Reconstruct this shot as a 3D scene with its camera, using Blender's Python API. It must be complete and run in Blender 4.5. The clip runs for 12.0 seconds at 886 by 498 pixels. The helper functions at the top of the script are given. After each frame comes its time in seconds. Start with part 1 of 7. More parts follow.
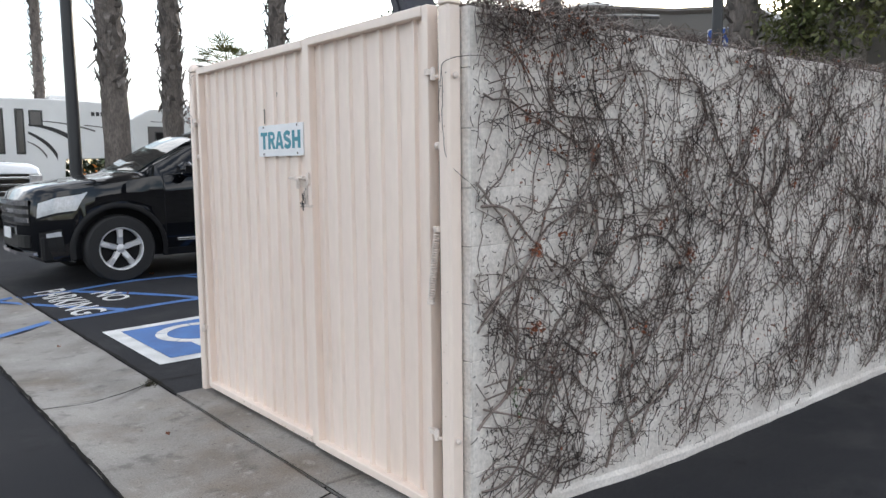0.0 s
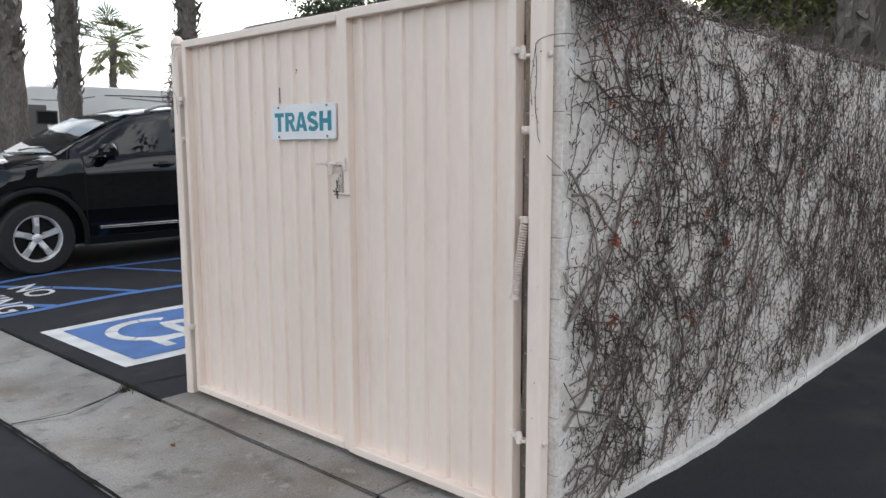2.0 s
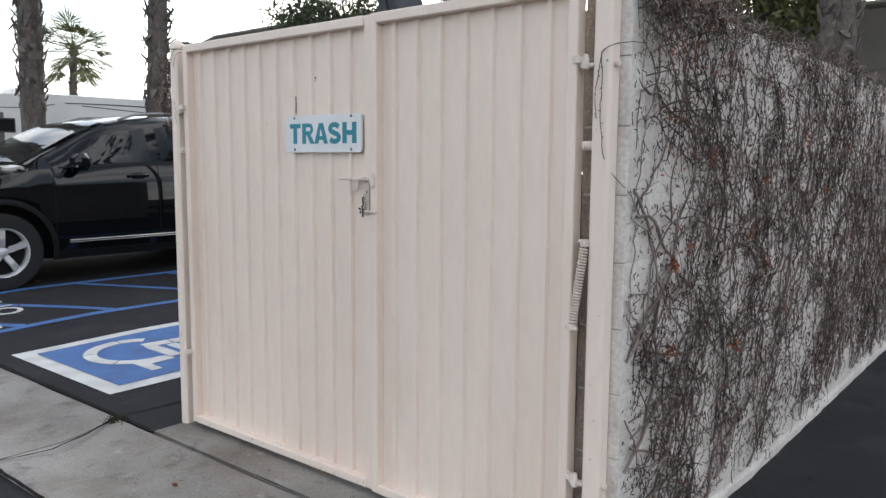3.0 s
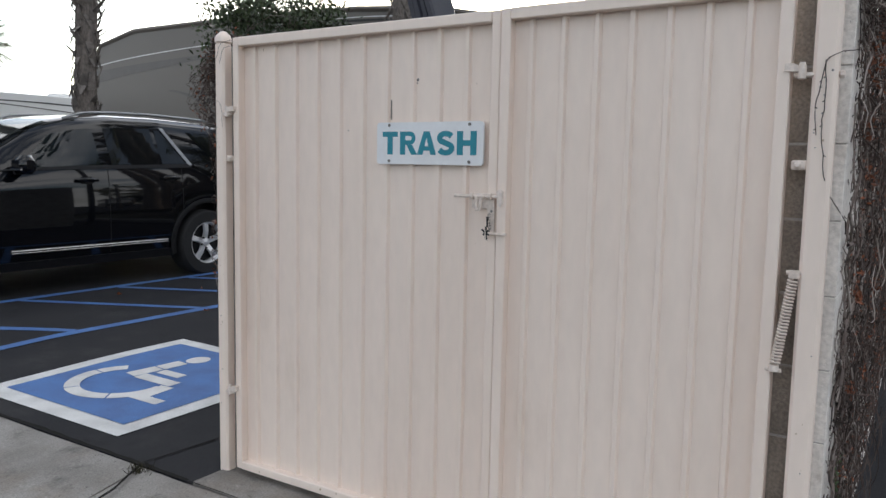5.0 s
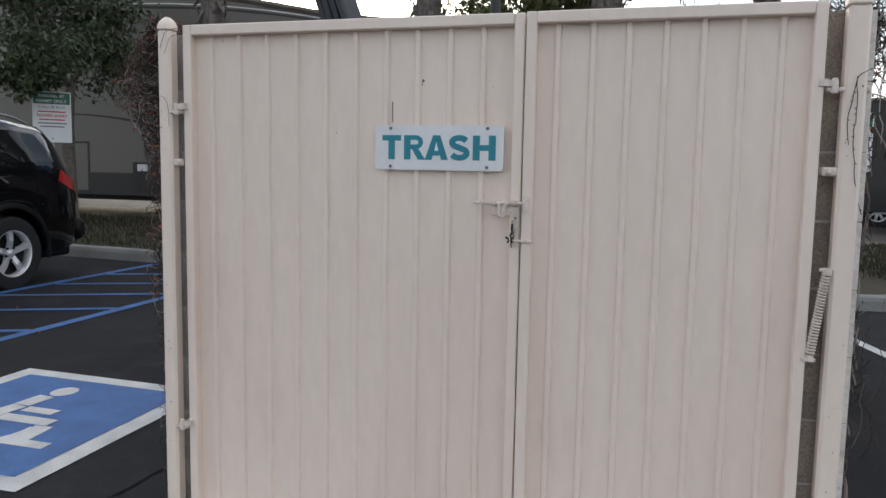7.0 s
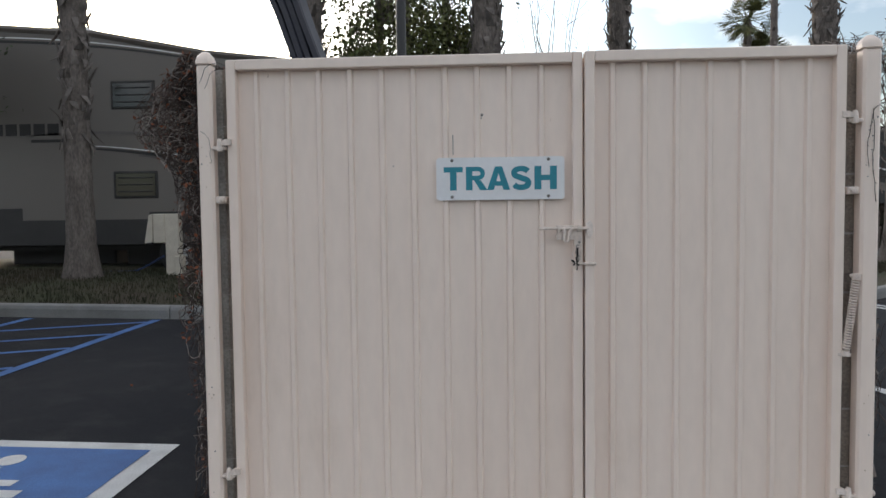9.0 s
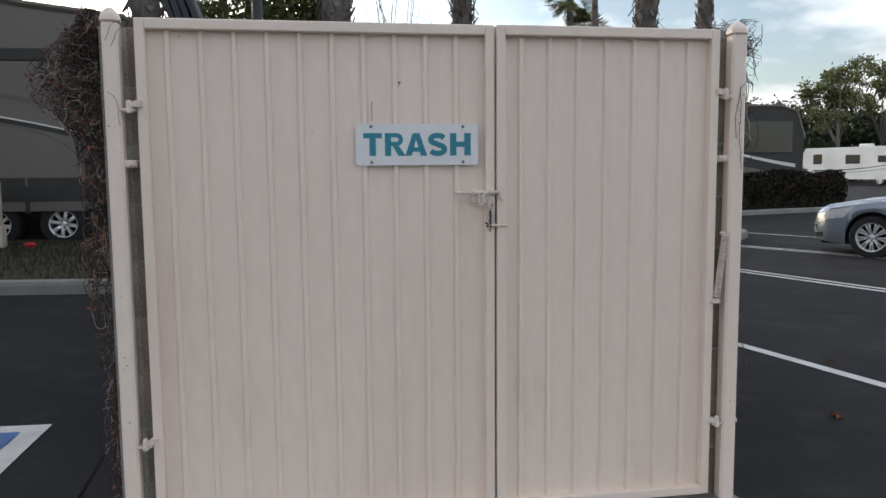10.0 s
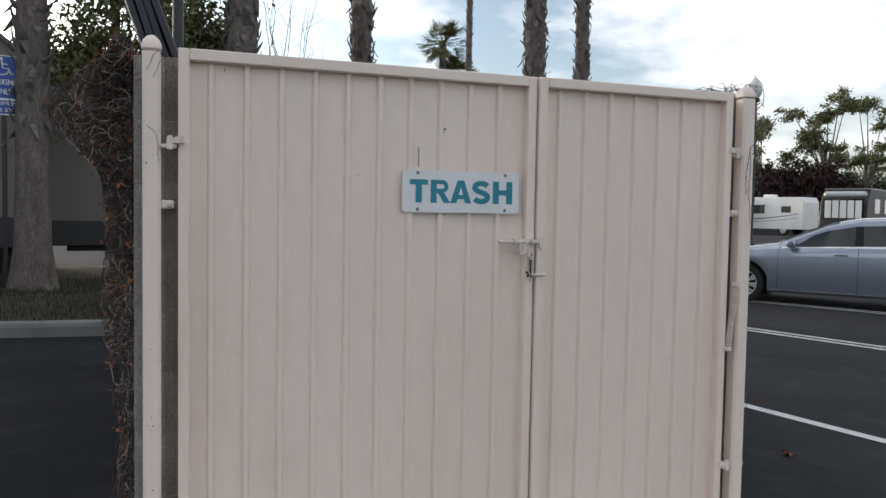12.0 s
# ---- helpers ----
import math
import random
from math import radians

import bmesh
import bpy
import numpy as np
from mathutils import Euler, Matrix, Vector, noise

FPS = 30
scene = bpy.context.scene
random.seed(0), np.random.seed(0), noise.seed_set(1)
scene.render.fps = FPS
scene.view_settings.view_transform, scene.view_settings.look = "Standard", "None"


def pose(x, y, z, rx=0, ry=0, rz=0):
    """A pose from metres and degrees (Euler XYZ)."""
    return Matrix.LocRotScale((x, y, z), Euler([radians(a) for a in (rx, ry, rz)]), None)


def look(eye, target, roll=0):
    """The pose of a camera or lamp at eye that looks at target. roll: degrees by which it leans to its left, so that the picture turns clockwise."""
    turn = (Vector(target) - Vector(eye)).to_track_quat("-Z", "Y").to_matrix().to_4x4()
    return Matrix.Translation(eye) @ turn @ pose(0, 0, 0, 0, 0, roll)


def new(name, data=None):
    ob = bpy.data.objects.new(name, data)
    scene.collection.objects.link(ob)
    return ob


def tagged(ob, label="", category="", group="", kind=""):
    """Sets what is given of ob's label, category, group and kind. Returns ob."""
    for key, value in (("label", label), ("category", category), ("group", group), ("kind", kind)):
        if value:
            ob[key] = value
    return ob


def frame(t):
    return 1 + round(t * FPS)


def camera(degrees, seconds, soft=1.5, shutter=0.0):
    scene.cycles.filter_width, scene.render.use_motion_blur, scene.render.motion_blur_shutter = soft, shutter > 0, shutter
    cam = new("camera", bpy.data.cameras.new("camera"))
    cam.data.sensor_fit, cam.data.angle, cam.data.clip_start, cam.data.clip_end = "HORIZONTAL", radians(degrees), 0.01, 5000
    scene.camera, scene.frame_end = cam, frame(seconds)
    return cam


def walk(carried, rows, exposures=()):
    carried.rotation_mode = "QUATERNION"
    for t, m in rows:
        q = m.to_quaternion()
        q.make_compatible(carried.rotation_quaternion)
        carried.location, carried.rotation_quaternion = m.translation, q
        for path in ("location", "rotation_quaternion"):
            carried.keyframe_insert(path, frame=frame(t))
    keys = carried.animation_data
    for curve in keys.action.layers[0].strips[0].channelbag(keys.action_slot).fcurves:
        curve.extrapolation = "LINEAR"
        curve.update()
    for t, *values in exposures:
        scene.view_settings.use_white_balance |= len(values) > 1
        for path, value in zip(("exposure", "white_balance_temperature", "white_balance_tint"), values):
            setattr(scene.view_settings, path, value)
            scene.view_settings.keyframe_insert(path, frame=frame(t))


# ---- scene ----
cam = camera(60.2, 12.0)
PATH = [
    (0, (-0.032, -0.046, 1.295), (1.223, 1.497, 1.079), -0.6),
    (0.5, (-0.074, 0.111, 1.294), (1.237, 1.609, 1.104), -0.3),
    (1, (-0.145, 0.294, 1.302), (1.156, 1.802, 1.117), 0.5),
    (1.5, (-0.29, 0.43, 1.296), (1.117, 1.834, 1.076), -0.3),
    (2, (-0.384, 0.549, 1.306), (1.081, 1.886, 1.046), -0.2),
    (2.5, (-0.388, 0.728, 1.303), (1.098, 2.036, 1.02), -0.9),
    (3, (-0.398, 0.906, 1.315), (1.136, 2.169, 1.088), 0.4),
    (5, (-0.576, 1.738, 1.344), (1.105, 2.8, 1.129), 1.1),
    (5.5, (-0.652, 1.944, 1.344), (1.111, 2.861, 1.126), 1.6),
    (6, (-0.746, 2.128, 1.348), (1.048, 2.975, 1.092), 0.4),
    (6.5, (-0.763, 2.312, 1.343), (1.111, 2.966, 1.098), 0.0),
    (7, (-0.797, 2.51, 1.358), (1.119, 3.043, 1.146), 1.0),
    (9, (-1.006, 3.25, 1.333), (0.987, 3.373, 1.218), -0.7),
    (9.5, (-1.043, 3.401, 1.329), (0.949, 3.284, 1.191), -0.1),
    (10, (-1.103, 3.564, 1.327), (0.862, 3.25, 1.124), -0.5),
    (10.5, (-1.034, 3.711, 1.328), (0.937, 3.44, 1.121), -1.1),
    (11, (-0.932, 3.822, 1.353), (1.023, 3.419, 1.224), 0.4),
    (11.5, (-0.902, 3.986, 1.339), (1.041, 3.527, 1.229), 2.2),
    (12, (-0.892, 4.183, 1.354), (0.991, 3.515, 1.255), 1.0),
]
walk(cam, [(t, look(eye, target, roll)) for t, eye, target, roll in PATH],
     [(0.0, 1.04), (1.5, 0.93), (3.0, 0.79), (5.5, 0.57), (7.0, 0.48), (9.0, 0.31), (12.0, 0.29)])

# ---------------------------------------------------------------- light
SUN_AZ, SUN_EL = 28.5, 13.0
world = bpy.data.worlds.new("world")
scene.world = world
world.use_nodes = True
wn, wl = world.node_tree.nodes, world.node_tree.links
wn.clear()
w_out = wn.new("ShaderNodeOutputWorld")
w_bg = wn.new("ShaderNodeBackground")
w_sky = wn.new("ShaderNodeTexSky")
w_sky.sky_type = "NISHITA"
w_sky.sun_disc = False
w_sky.sun_elevation = radians(SUN_EL)
w_sky.sun_rotation = radians(90 - SUN_AZ)
w_sky.air_density, w_sky.dust_density, w_sky.ozone_density = 1.0, 1.2, 1.9
w_tc = wn.new("ShaderNodeTexCoord")
w_map = wn.new("ShaderNodeMapping")
w_map.inputs["Scale"].default_value = (1.0, 1.0, 2.6)
w_noise = wn.new("ShaderNodeTexNoise")
w_noise.inputs["Scale"].default_value = 2.6
w_noise.inputs["Detail"].default_value = 6
w_noise.inputs["Roughness"].default_value = 0.55
w_ramp = wn.new("ShaderNodeValToRGB")
w_ramp.color_ramp.elements[0].position, w_ramp.color_ramp.elements[0].color = 0.44, (0.12, 0.12, 0.12, 1)
w_ramp.color_ramp.elements[1].position, w_ramp.color_ramp.elements[1].color = 0.58, (0.95, 0.95, 0.95, 1)
w_mul = wn.new("ShaderNodeMix")
w_mul.data_type = "RGBA"
w_mul.inputs[7].default_value = (8.8, 8.85, 9.05, 1)
w_bg.inputs["Strength"].default_value = 0.125
# thin cloud grows brighter towards the veiled sun
w_dot = wn.new("ShaderNodeVectorMath")
w_dot.operation = "DOT_PRODUCT"
w_dot.inputs[1].default_value = Vector((math.cos(radians(SUN_AZ)), math.sin(radians(SUN_AZ)), math.tan(radians(SUN_EL)))).normalized()
w_glow = wn.new("ShaderNodeMapRange")
w_glow.interpolation_type = "SMOOTHERSTEP"
w_glow.inputs["From Min"].default_value, w_glow.inputs["From Max"].default_value = 0.62, 1.0
w_glow.inputs["To Min"].default_value, w_glow.inputs["To Max"].default_value = 1.0, 2.1
w_vs = wn.new("ShaderNodeVectorMath")
w_vs.operation = "SCALE"
wl.new(w_tc.outputs["Generated"], w_map.inputs["Vector"])
wl.new(w_map.outputs["Vector"], w_noise.inputs["Vector"])
wl.new(w_noise.outputs["Fac"], w_ramp.inputs["Fac"])
wl.new(w_ramp.outputs["Color"], w_mul.inputs[0])
wl.new(w_sky.outputs["Color"], w_mul.inputs[6])
wl.new(w_tc.outputs["Generated"], w_dot.inputs[0])
wl.new(w_dot.outputs["Value"], w_glow.inputs["Value"])
wl.new(w_mul.outputs[2], w_vs.inputs[0])
wl.new(w_glow.outputs["Result"], w_vs.inputs["Scale"])
wl.new(w_vs.outputs["Vector"], w_bg.inputs["Color"])
wl.new(w_bg.outputs["Background"], w_out.inputs["Surface"])

sun = new("sun", bpy.data.lights.new("sun", "SUN"))
sun.data.energy, sun.data.angle, sun.data.color = 0.9, radians(12), (1.0, 0.92, 0.82)
sun_way = Vector((math.cos(radians(SUN_AZ)), math.sin(radians(SUN_AZ)), math.tan(radians(SUN_EL))))
sun.matrix_world = look(sun_way * 60, (0, 0, 0))


# ---------------------------------------------------------------- materials
def material(name, colour, rough=0.6, metal=0.0, second=None, scale=4.0, amount=0.5, fine=60.0, fine_amount=0.12,
             bump=0.2, bump_scale=80.0, bump_dist=0.002, coat=0.0, island=0.0, each=0.0, spec=0.5, stretch=(1, 1, 1), stain=None):
    """Two scales of variation in colour, fine relief, and a chance of tone for each piece."""
    m = bpy.data.materials.new(name)
    m.use_nodes = True
    n, l = m.node_tree.nodes, m.node_tree.links
    p = n["Principled BSDF"]
    p.inputs["Roughness"].default_value = rough
    p.inputs["Metallic"].default_value = metal
    p.inputs["Coat Weight"].default_value = coat
    p.inputs["Coat Roughness"].default_value = 0.03
    p.inputs["Specular IOR Level"].default_value = spec
    tc = n.new("ShaderNodeTexCoord")
    mp = n.new("ShaderNodeMapping")
    mp.inputs["Scale"].default_value = stretch
    l.new(tc.outputs["Object"], mp.inputs["Vector"])
    big = n.new("ShaderNodeTexNoise")
    big.inputs["Scale"].default_value = scale
    big.inputs["Detail"].default_value = 5
    l.new(mp.outputs["Vector"], big.inputs["Vector"])
    ramp = n.new("ShaderNodeValToRGB")
    ramp.color_ramp.elements[0].position, ramp.color_ramp.elements[1].position = 0.35, 0.68
    l.new(big.outputs["Fac"], ramp.inputs["Fac"])
    mix = n.new("ShaderNodeMix")
    mix.data_type = "RGBA"
    sc = second or tuple(c * 0.8 for c in colour)
    mix.inputs[6].default_value = (*colour, 1)
    mix.inputs[7].default_value = (*[a + (b - a) * amount for a, b in zip(colour, sc)], 1)
    l.new(ramp.outputs["Color"], mix.inputs[0])
    toned = mix.outputs[2]
    for tint, size, lo, hi, strength in stain or ():
        sn = n.new("ShaderNodeTexNoise")
        sn.inputs["Scale"].default_value = size
        sn.inputs["Detail"].default_value = 7
        sn.inputs["Roughness"].default_value = 0.65
        l.new(mp.outputs["Vector"], sn.inputs["Vector"])
        sr = n.new("ShaderNodeMapRange")
        sr.inputs["From Min"].default_value, sr.inputs["From Max"].default_value = lo, hi
        sr.inputs["To Max"].default_value = strength
        l.new(sn.outputs["Fac"], sr.inputs["Value"])
        sm = n.new("ShaderNodeMix")
        sm.data_type = "RGBA"
        sm.inputs[7].default_value = (*tint, 1)
        l.new(sr.outputs["Result"], sm.inputs[0])
        l.new(toned, sm.inputs[6])
        toned = sm.outputs[2]
    small = n.new("ShaderNodeTexNoise")
    small.inputs["Scale"].default_value = fine
    small.inputs["Detail"].default_value = 3
    l.new(mp.outputs["Vector"], small.inputs["Vector"])
    val = n.new("ShaderNodeMapRange")
    val.inputs["From Min"].default_value, val.inputs["From Max"].default_value = 0.3, 0.7
    val.inputs["To Min"].default_value, val.inputs["To Max"].default_value = 1 - fine_amount, 1 + fine_amount
    l.new(small.outputs["Fac"], val.inputs["Value"])
    hsv = n.new("ShaderNodeHueSaturation")
    l.new(toned, hsv.inputs["Color"])
    last = val.outputs["Result"]
    for weight, node, socket in ((island, "ShaderNodeNewGeometry", "Random Per Island"), (each, "ShaderNodeObjectInfo", "Random")):
        if weight:
            g = n.new(node)
            r = n.new("ShaderNodeMapRange")
            r.inputs["To Min"].default_value, r.inputs["To Max"].default_value = 1 - weight, 1 + weight
            l.new(g.outputs[socket], r.inputs["Value"])
            mu = n.new("ShaderNodeMath")
            mu.operation = "MULTIPLY"
            l.new(last, mu.inputs[0])
            l.new(r.outputs["Result"], mu.inputs[1])
            last = mu.outputs["Value"]
    l.new(last, hsv.inputs["Value"])
    l.new(hsv.outputs["Color"], p.inputs["Base Color"])
    if bump:
        bn = n.new("ShaderNodeTexNoise")
        bn.inputs["Scale"].default_value = bump_scale
        bn.inputs["Detail"].default_value = 4
        l.new(mp.outputs["Vector"], bn.inputs["Vector"])
        b = n.new("ShaderNodeBump")
        b.inputs["Strength"].default_value, b.inputs["Distance"].default_value = bump, bump_dist
        l.new(bn.outputs["Fac"], b.inputs["Height"])
        l.new(b.outputs["Normal"], p.inputs["Normal"])
    return m


def glass(name, tint, rough=0.02):
    """Tinted vehicle glass: a dark glossy sheet that lets a little light through."""
    m = bpy.data.materials.new(name)
    m.use_nodes = True
    n, l = m.node_tree.nodes, m.node_tree.links
    p = n["Principled BSDF"]
    p.inputs["Base Color"].default_value = (*tint, 1)
    p.inputs["Roughness"].default_value = rough
    p.inputs["Specular IOR Level"].default_value = 0.7
    tr = n.new("ShaderNodeBsdfTransparent")
    tr.inputs["Color"].default_value = (0.5, 0.56, 0.55, 1)
    mx = n.new("ShaderNodeMixShader")
    mx.inputs[0].default_value = 0.72
    l.new(tr.outputs[0], mx.inputs[1])
    l.new(p.outputs[0], mx.inputs[2])
    l.new(mx.outputs[0], n["Material Output"].inputs["Surface"])
    return m


M_ASPHALT = material("asphalt", (0.019, 0.020, 0.024), 0.92, spec=0.2, second=(0.030, 0.030, 0.033), scale=0.7, amount=0.9, fine=230, fine_amount=0.5, stain=(((0.055, 0.054, 0.055), 2.2, 0.52, 0.72, 0.5), ((0.012, 0.012, 0.013), 3.7, 0.60, 0.72, 0.6)), bump=0.7, bump_scale=240, bump_dist=0.004)
M_CONCRETE = material("concrete", (0.325, 0.31, 0.29), 0.85, second=(0.175, 0.16, 0.145), scale=1.7, amount=1.0, fine=140, fine_amount=0.22, stain=(((0.17, 0.125, 0.085), 1.1, 0.50, 0.68, 0.6), ((0.08, 0.075, 0.07), 5.5, 0.55, 0.68, 0.65), ((0.42, 0.40, 0.37), 9.0, 0.60, 0.68, 0.45), ((0.04, 0.036, 0.032), 38, 0.64, 0.68, 0.8)), bump=0.4, bump_scale=150, bump_dist=0.003, each=0.05)
M_KERB = material("kerb_concrete", (0.28, 0.28, 0.275), 0.85, second=(0.19, 0.19, 0.185), scale=2.0, amount=0.9, fine=90, bump=0.4, bump_scale=120, each=0.06)
M_CREAM = material("cream_gate_paint", (0.87, 0.748, 0.664), 0.42, second=(0.805, 0.678, 0.594), scale=1.3, amount=0.9, fine=30, fine_amount=0.025, stain=(((0.52, 0.40, 0.30), 2.4, 0.60, 0.80, 0.35), ((0.25, 0.15, 0.09), 30, 0.73, 0.76, 0.8)), bump=0.2, bump_scale=9, bump_dist=0.006, stretch=(1, 1, 0.35))
M_HARDWARE = material("painted_hardware", (0.79, 0.70, 0.64), 0.4, second=(0.38, 0.28, 0.21), scale=22, amount=0.45, fine=90, bump=0.35, bump_scale=120, bump_dist=0.002)
M_BLOCK = material("painted_block", (0.74, 0.70, 0.66), 0.9, stain=(((0.33, 0.27, 0.22), 7, 0.60, 0.72, 0.5), ((0.12, 0.10, 0.085), 60, 0.67, 0.71, 0.7)), second=(0.57, 0.52, 0.48), scale=3.5, amount=0.75, fine=75, fine_amount=0.14, bump=0.8, bump_scale=110, bump_dist=0.004, each=0.015)
M_BLOCK_GREY = material("grey_block", (0.36, 0.345, 0.325), 0.95, second=(0.24, 0.225, 0.21), scale=6, amount=0.9, fine=110, fine_amount=0.22, bump=0.9, bump_scale=130, bump_dist=0.005, each=0.05)
M_BLOCK_RAW = material("bare_block", (0.30, 0.255, 0.215), 0.95, second=(0.20, 0.17, 0.145), scale=6, amount=0.9, fine=110, fine_amount=0.25, bump=0.9, bump_scale=130, bump_dist=0.005, each=0.12)
M_MORTAR = material("mortar", (0.40, 0.375, 0.35), 0.95, scale=8, fine=120, bump=0.6, bump_scale=140)
M_STEM = material("vine_stem", (0.125, 0.096, 0.084), 0.85, second=(0.24, 0.195, 0.175), scale=9, amount=0.9, fine=120, bump=0.4, bump_scale=150, island=0.45)
M_TWIG = material("vine_twig", (0.034, 0.024, 0.022), 0.9, second=(0.105, 0.072, 0.060), scale=6, amount=0.9, bump=0, island=0.5)
M_TWIG_PALE = material("pale_vine_twig", (0.33, 0.29, 0.265), 0.9, second=(0.20, 0.165, 0.145), scale=7, amount=0.9, bump=0, island=0.35)
M_RUSSET = material("dead_leaf", (0.30, 0.095, 0.045), 0.8, second=(0.12, 0.055, 0.035), scale=20, amount=0.9, bump=0, island=0.5)
M_SPROUT = material("green_sprout", (0.07, 0.11, 0.045), 0.7, bump=0, island=0.4)
M_BLUE = material("blue_road_paint", (0.065, 0.17, 0.42), 0.75, second=(0.055, 0.12, 0.30), scale=5, amount=0.9, fine=150, fine_amount=0.2, bump=0.4, bump_scale=240, bump_dist=0.003)
M_WHITE_ROAD = material("white_road_paint", (0.70, 0.70, 0.69), 0.75, second=(0.50, 0.50, 0.49), scale=6, amount=0.8, fine=150, fine_amount=0.14, bump=0.4, bump_scale=240, bump_dist=0.003)
M_SIGN = material("white_sign_face", (0.78, 0.79, 0.81), 0.35, second=(0.70, 0.71, 0.73), scale=5, amount=0.6, fine_amount=0.02, bump=0)
M_TEAL = material("teal_lettering", (0.012, 0.235, 0.315), 0.4, bump=0, fine_amount=0.05)
M_RUST = material("paint_rust", (0.50, 0.38, 0.27), 0.8, second=(0.66, 0.55, 0.45), scale=18, amount=0.9, bump=0)
M_SCREW = material("screw_head", (0.22, 0.21, 0.20), 0.45, metal=0.7, bump=0)
M_STEEL = material("grey_steel", (0.36, 0.37, 0.38), 0.45, metal=0.8, bump=0.1)
M_BLACK_IRON = material("black_pole_paint", (0.022, 0.023, 0.026), 0.45, bump=0.05)
M_LID = material("lid_plastic", (0.022, 0.023, 0.036), 0.55, second=(0.035, 0.035, 0.045), scale=6, amount=0.8, bump=0.15)
M_BIN = material("bin_paint", (0.05, 0.07, 0.10), 0.5, second=(0.12, 0.07, 0.05), scale=7, amount=0.6)
M_CARBLACK = material("black_car_paint", (0.0025, 0.003, 0.0045), 0.2, coat=1.0, spec=0.02, bump=0, fine_amount=0.02, amount=0.1)
M_CARTRIM = material("black_plastic", (0.007, 0.007, 0.008), 0.5, spec=0.25, bump=0.2, bump_scale=300)
M_GLASS = glass("car_glass", (0.012, 0.016, 0.018))
M_GLASS_DARK = glass("dark_glass", (0.006, 0.007, 0.008))
M_PANE = material("tinted_pane", (0.011, 0.011, 0.012), 0.10, coat=0.4, bump=0, fine_amount=0.02, amount=0.1)
M_CHROME = material("chrome", (0.75, 0.75, 0.77), 0.12, metal=1.0, bump=0, fine_amount=0.02, amount=0.1)
M_ALLOY = material("alloy_wheel", (0.80, 0.80, 0.82), 0.35, metal=0.55, bump=0, fine_amount=0.04, amount=0.3)
M_RUBBER = material("tyre_rubber", (0.014, 0.014, 0.015), 0.75, bump=0.3, bump_scale=180)
M_TAIL = material("red_lens", (0.45, 0.01, 0.012), 0.15, coat=0.8, bump=0)
M_LENS = material("clear_lens", (0.55, 0.56, 0.58), 0.12, coat=0.8, bump=0, second=(0.3, 0.3, 0.31), scale=9)
M_SILVER = material("silver_car_paint", (0.31, 0.345, 0.42), 0.25, metal=0.6, coat=0.9, bump=0, fine_amount=0.02, amount=0.1)
M_TRUCK = material("grey_truck_paint", (0.42, 0.45, 0.48), 0.25, coat=0.9, bump=0, amount=0.1)
M_CABIN = material("cabin_fabric", (0.045, 0.045, 0.048), 0.9)
# tan skin set darker than its paint: the backlit side's shade is in the colour
M_RV_TAN = material("shaded_tan_skin", (0.165, 0.150, 0.136), 0.35, second=(0.155, 0.14, 0.127), scale=0.6, amount=0.8, fine_amount=0.03, bump=0)
M_RV_WHITE = material("white_trailer_skin", (0.82, 0.82, 0.81), 0.3, second=(0.66, 0.66, 0.65), scale=0.6, amount=0.8, fine_amount=0.03, bump=0)
M_RV_DARK = material("dark_trailer_skirt", (0.035, 0.034, 0.034), 0.5, bump=0.1)
M_RV_GREY = material("grey_graphic", (0.13, 0.12, 0.115), 0.4, bump=0)
M_RV_ROOF = material("trailer_roof_edge", (0.15, 0.13, 0.115), 0.55, bump=0.1)
M_PALM = material("palm_bark", (0.175, 0.15, 0.135), 0.95, second=(0.095, 0.08, 0.07), scale=7, amount=0.9, fine=40, fine_amount=0.3, bump=0.9, bump_scale=30, bump_dist=0.02, stretch=(1, 1, 0.4))
M_BOOT = material("palm_boot", (0.20, 0.175, 0.16), 0.95, second=(0.09, 0.078, 0.07), scale=9, amount=0.9, bump=0.5, island=0.4)
M_FROND = material("palm_frond", (0.10, 0.125, 0.045), 0.6, second=(0.20, 0.16, 0.07), scale=3, amount=0.6, bump=0, island=0.35)
M_BARK = material("tree_bark", (0.20, 0.175, 0.15), 0.95, second=(0.11, 0.095, 0.08), scale=8, amount=0.9, fine=40, fine_amount=0.3, bump=0.9, bump_scale=28, bump_dist=0.012)
M_LEAF = material("dark_leaf", (0.034, 0.055, 0.022), 0.55, second=(0.065, 0.085, 0.035), scale=3, amount=0.8, bump=0, island=0.5)
M_LEAF_YELLOW = material("olive_leaf", (0.085, 0.105, 0.035), 0.55, second=(0.15, 0.14, 0.05), scale=2, amount=0.8, bump=0, island=0.5)
M_LEAF_EUC = material("eucalyptus_leaf", (0.115, 0.130, 0.045), 0.6, second=(0.17, 0.160, 0.06), scale=0.5, amount=0.8, bump=0, island=0.4)
M_PLUM = material("purple_leaf", (0.026, 0.012, 0.012), 0.7, spec=0.2, second=(0.045, 0.018, 0.016), scale=0.8, amount=0.8, bump=0, island=0.5)
M_HEDGE = material("hedge_leaf", (0.016, 0.021, 0.012), 0.8, spec=0.2, second=(0.045, 0.020, 0.015), scale=1.2, amount=0.6, bump=0, island=0.5)
M_SOIL = material("planting_soil", (0.062, 0.048, 0.031), 0.95, second=(0.038, 0.045, 0.018), scale=1.2, amount=1.0, fine=60, fine_amount=0.35, bump=0.9, bump_scale=50, bump_dist=0.02)
M_GRASS = material("grass_blade", (0.024, 0.028, 0.011), 0.85, second=(0.045, 0.034, 0.019), scale=0.8, amount=0.9, bump=0, island=0.45)
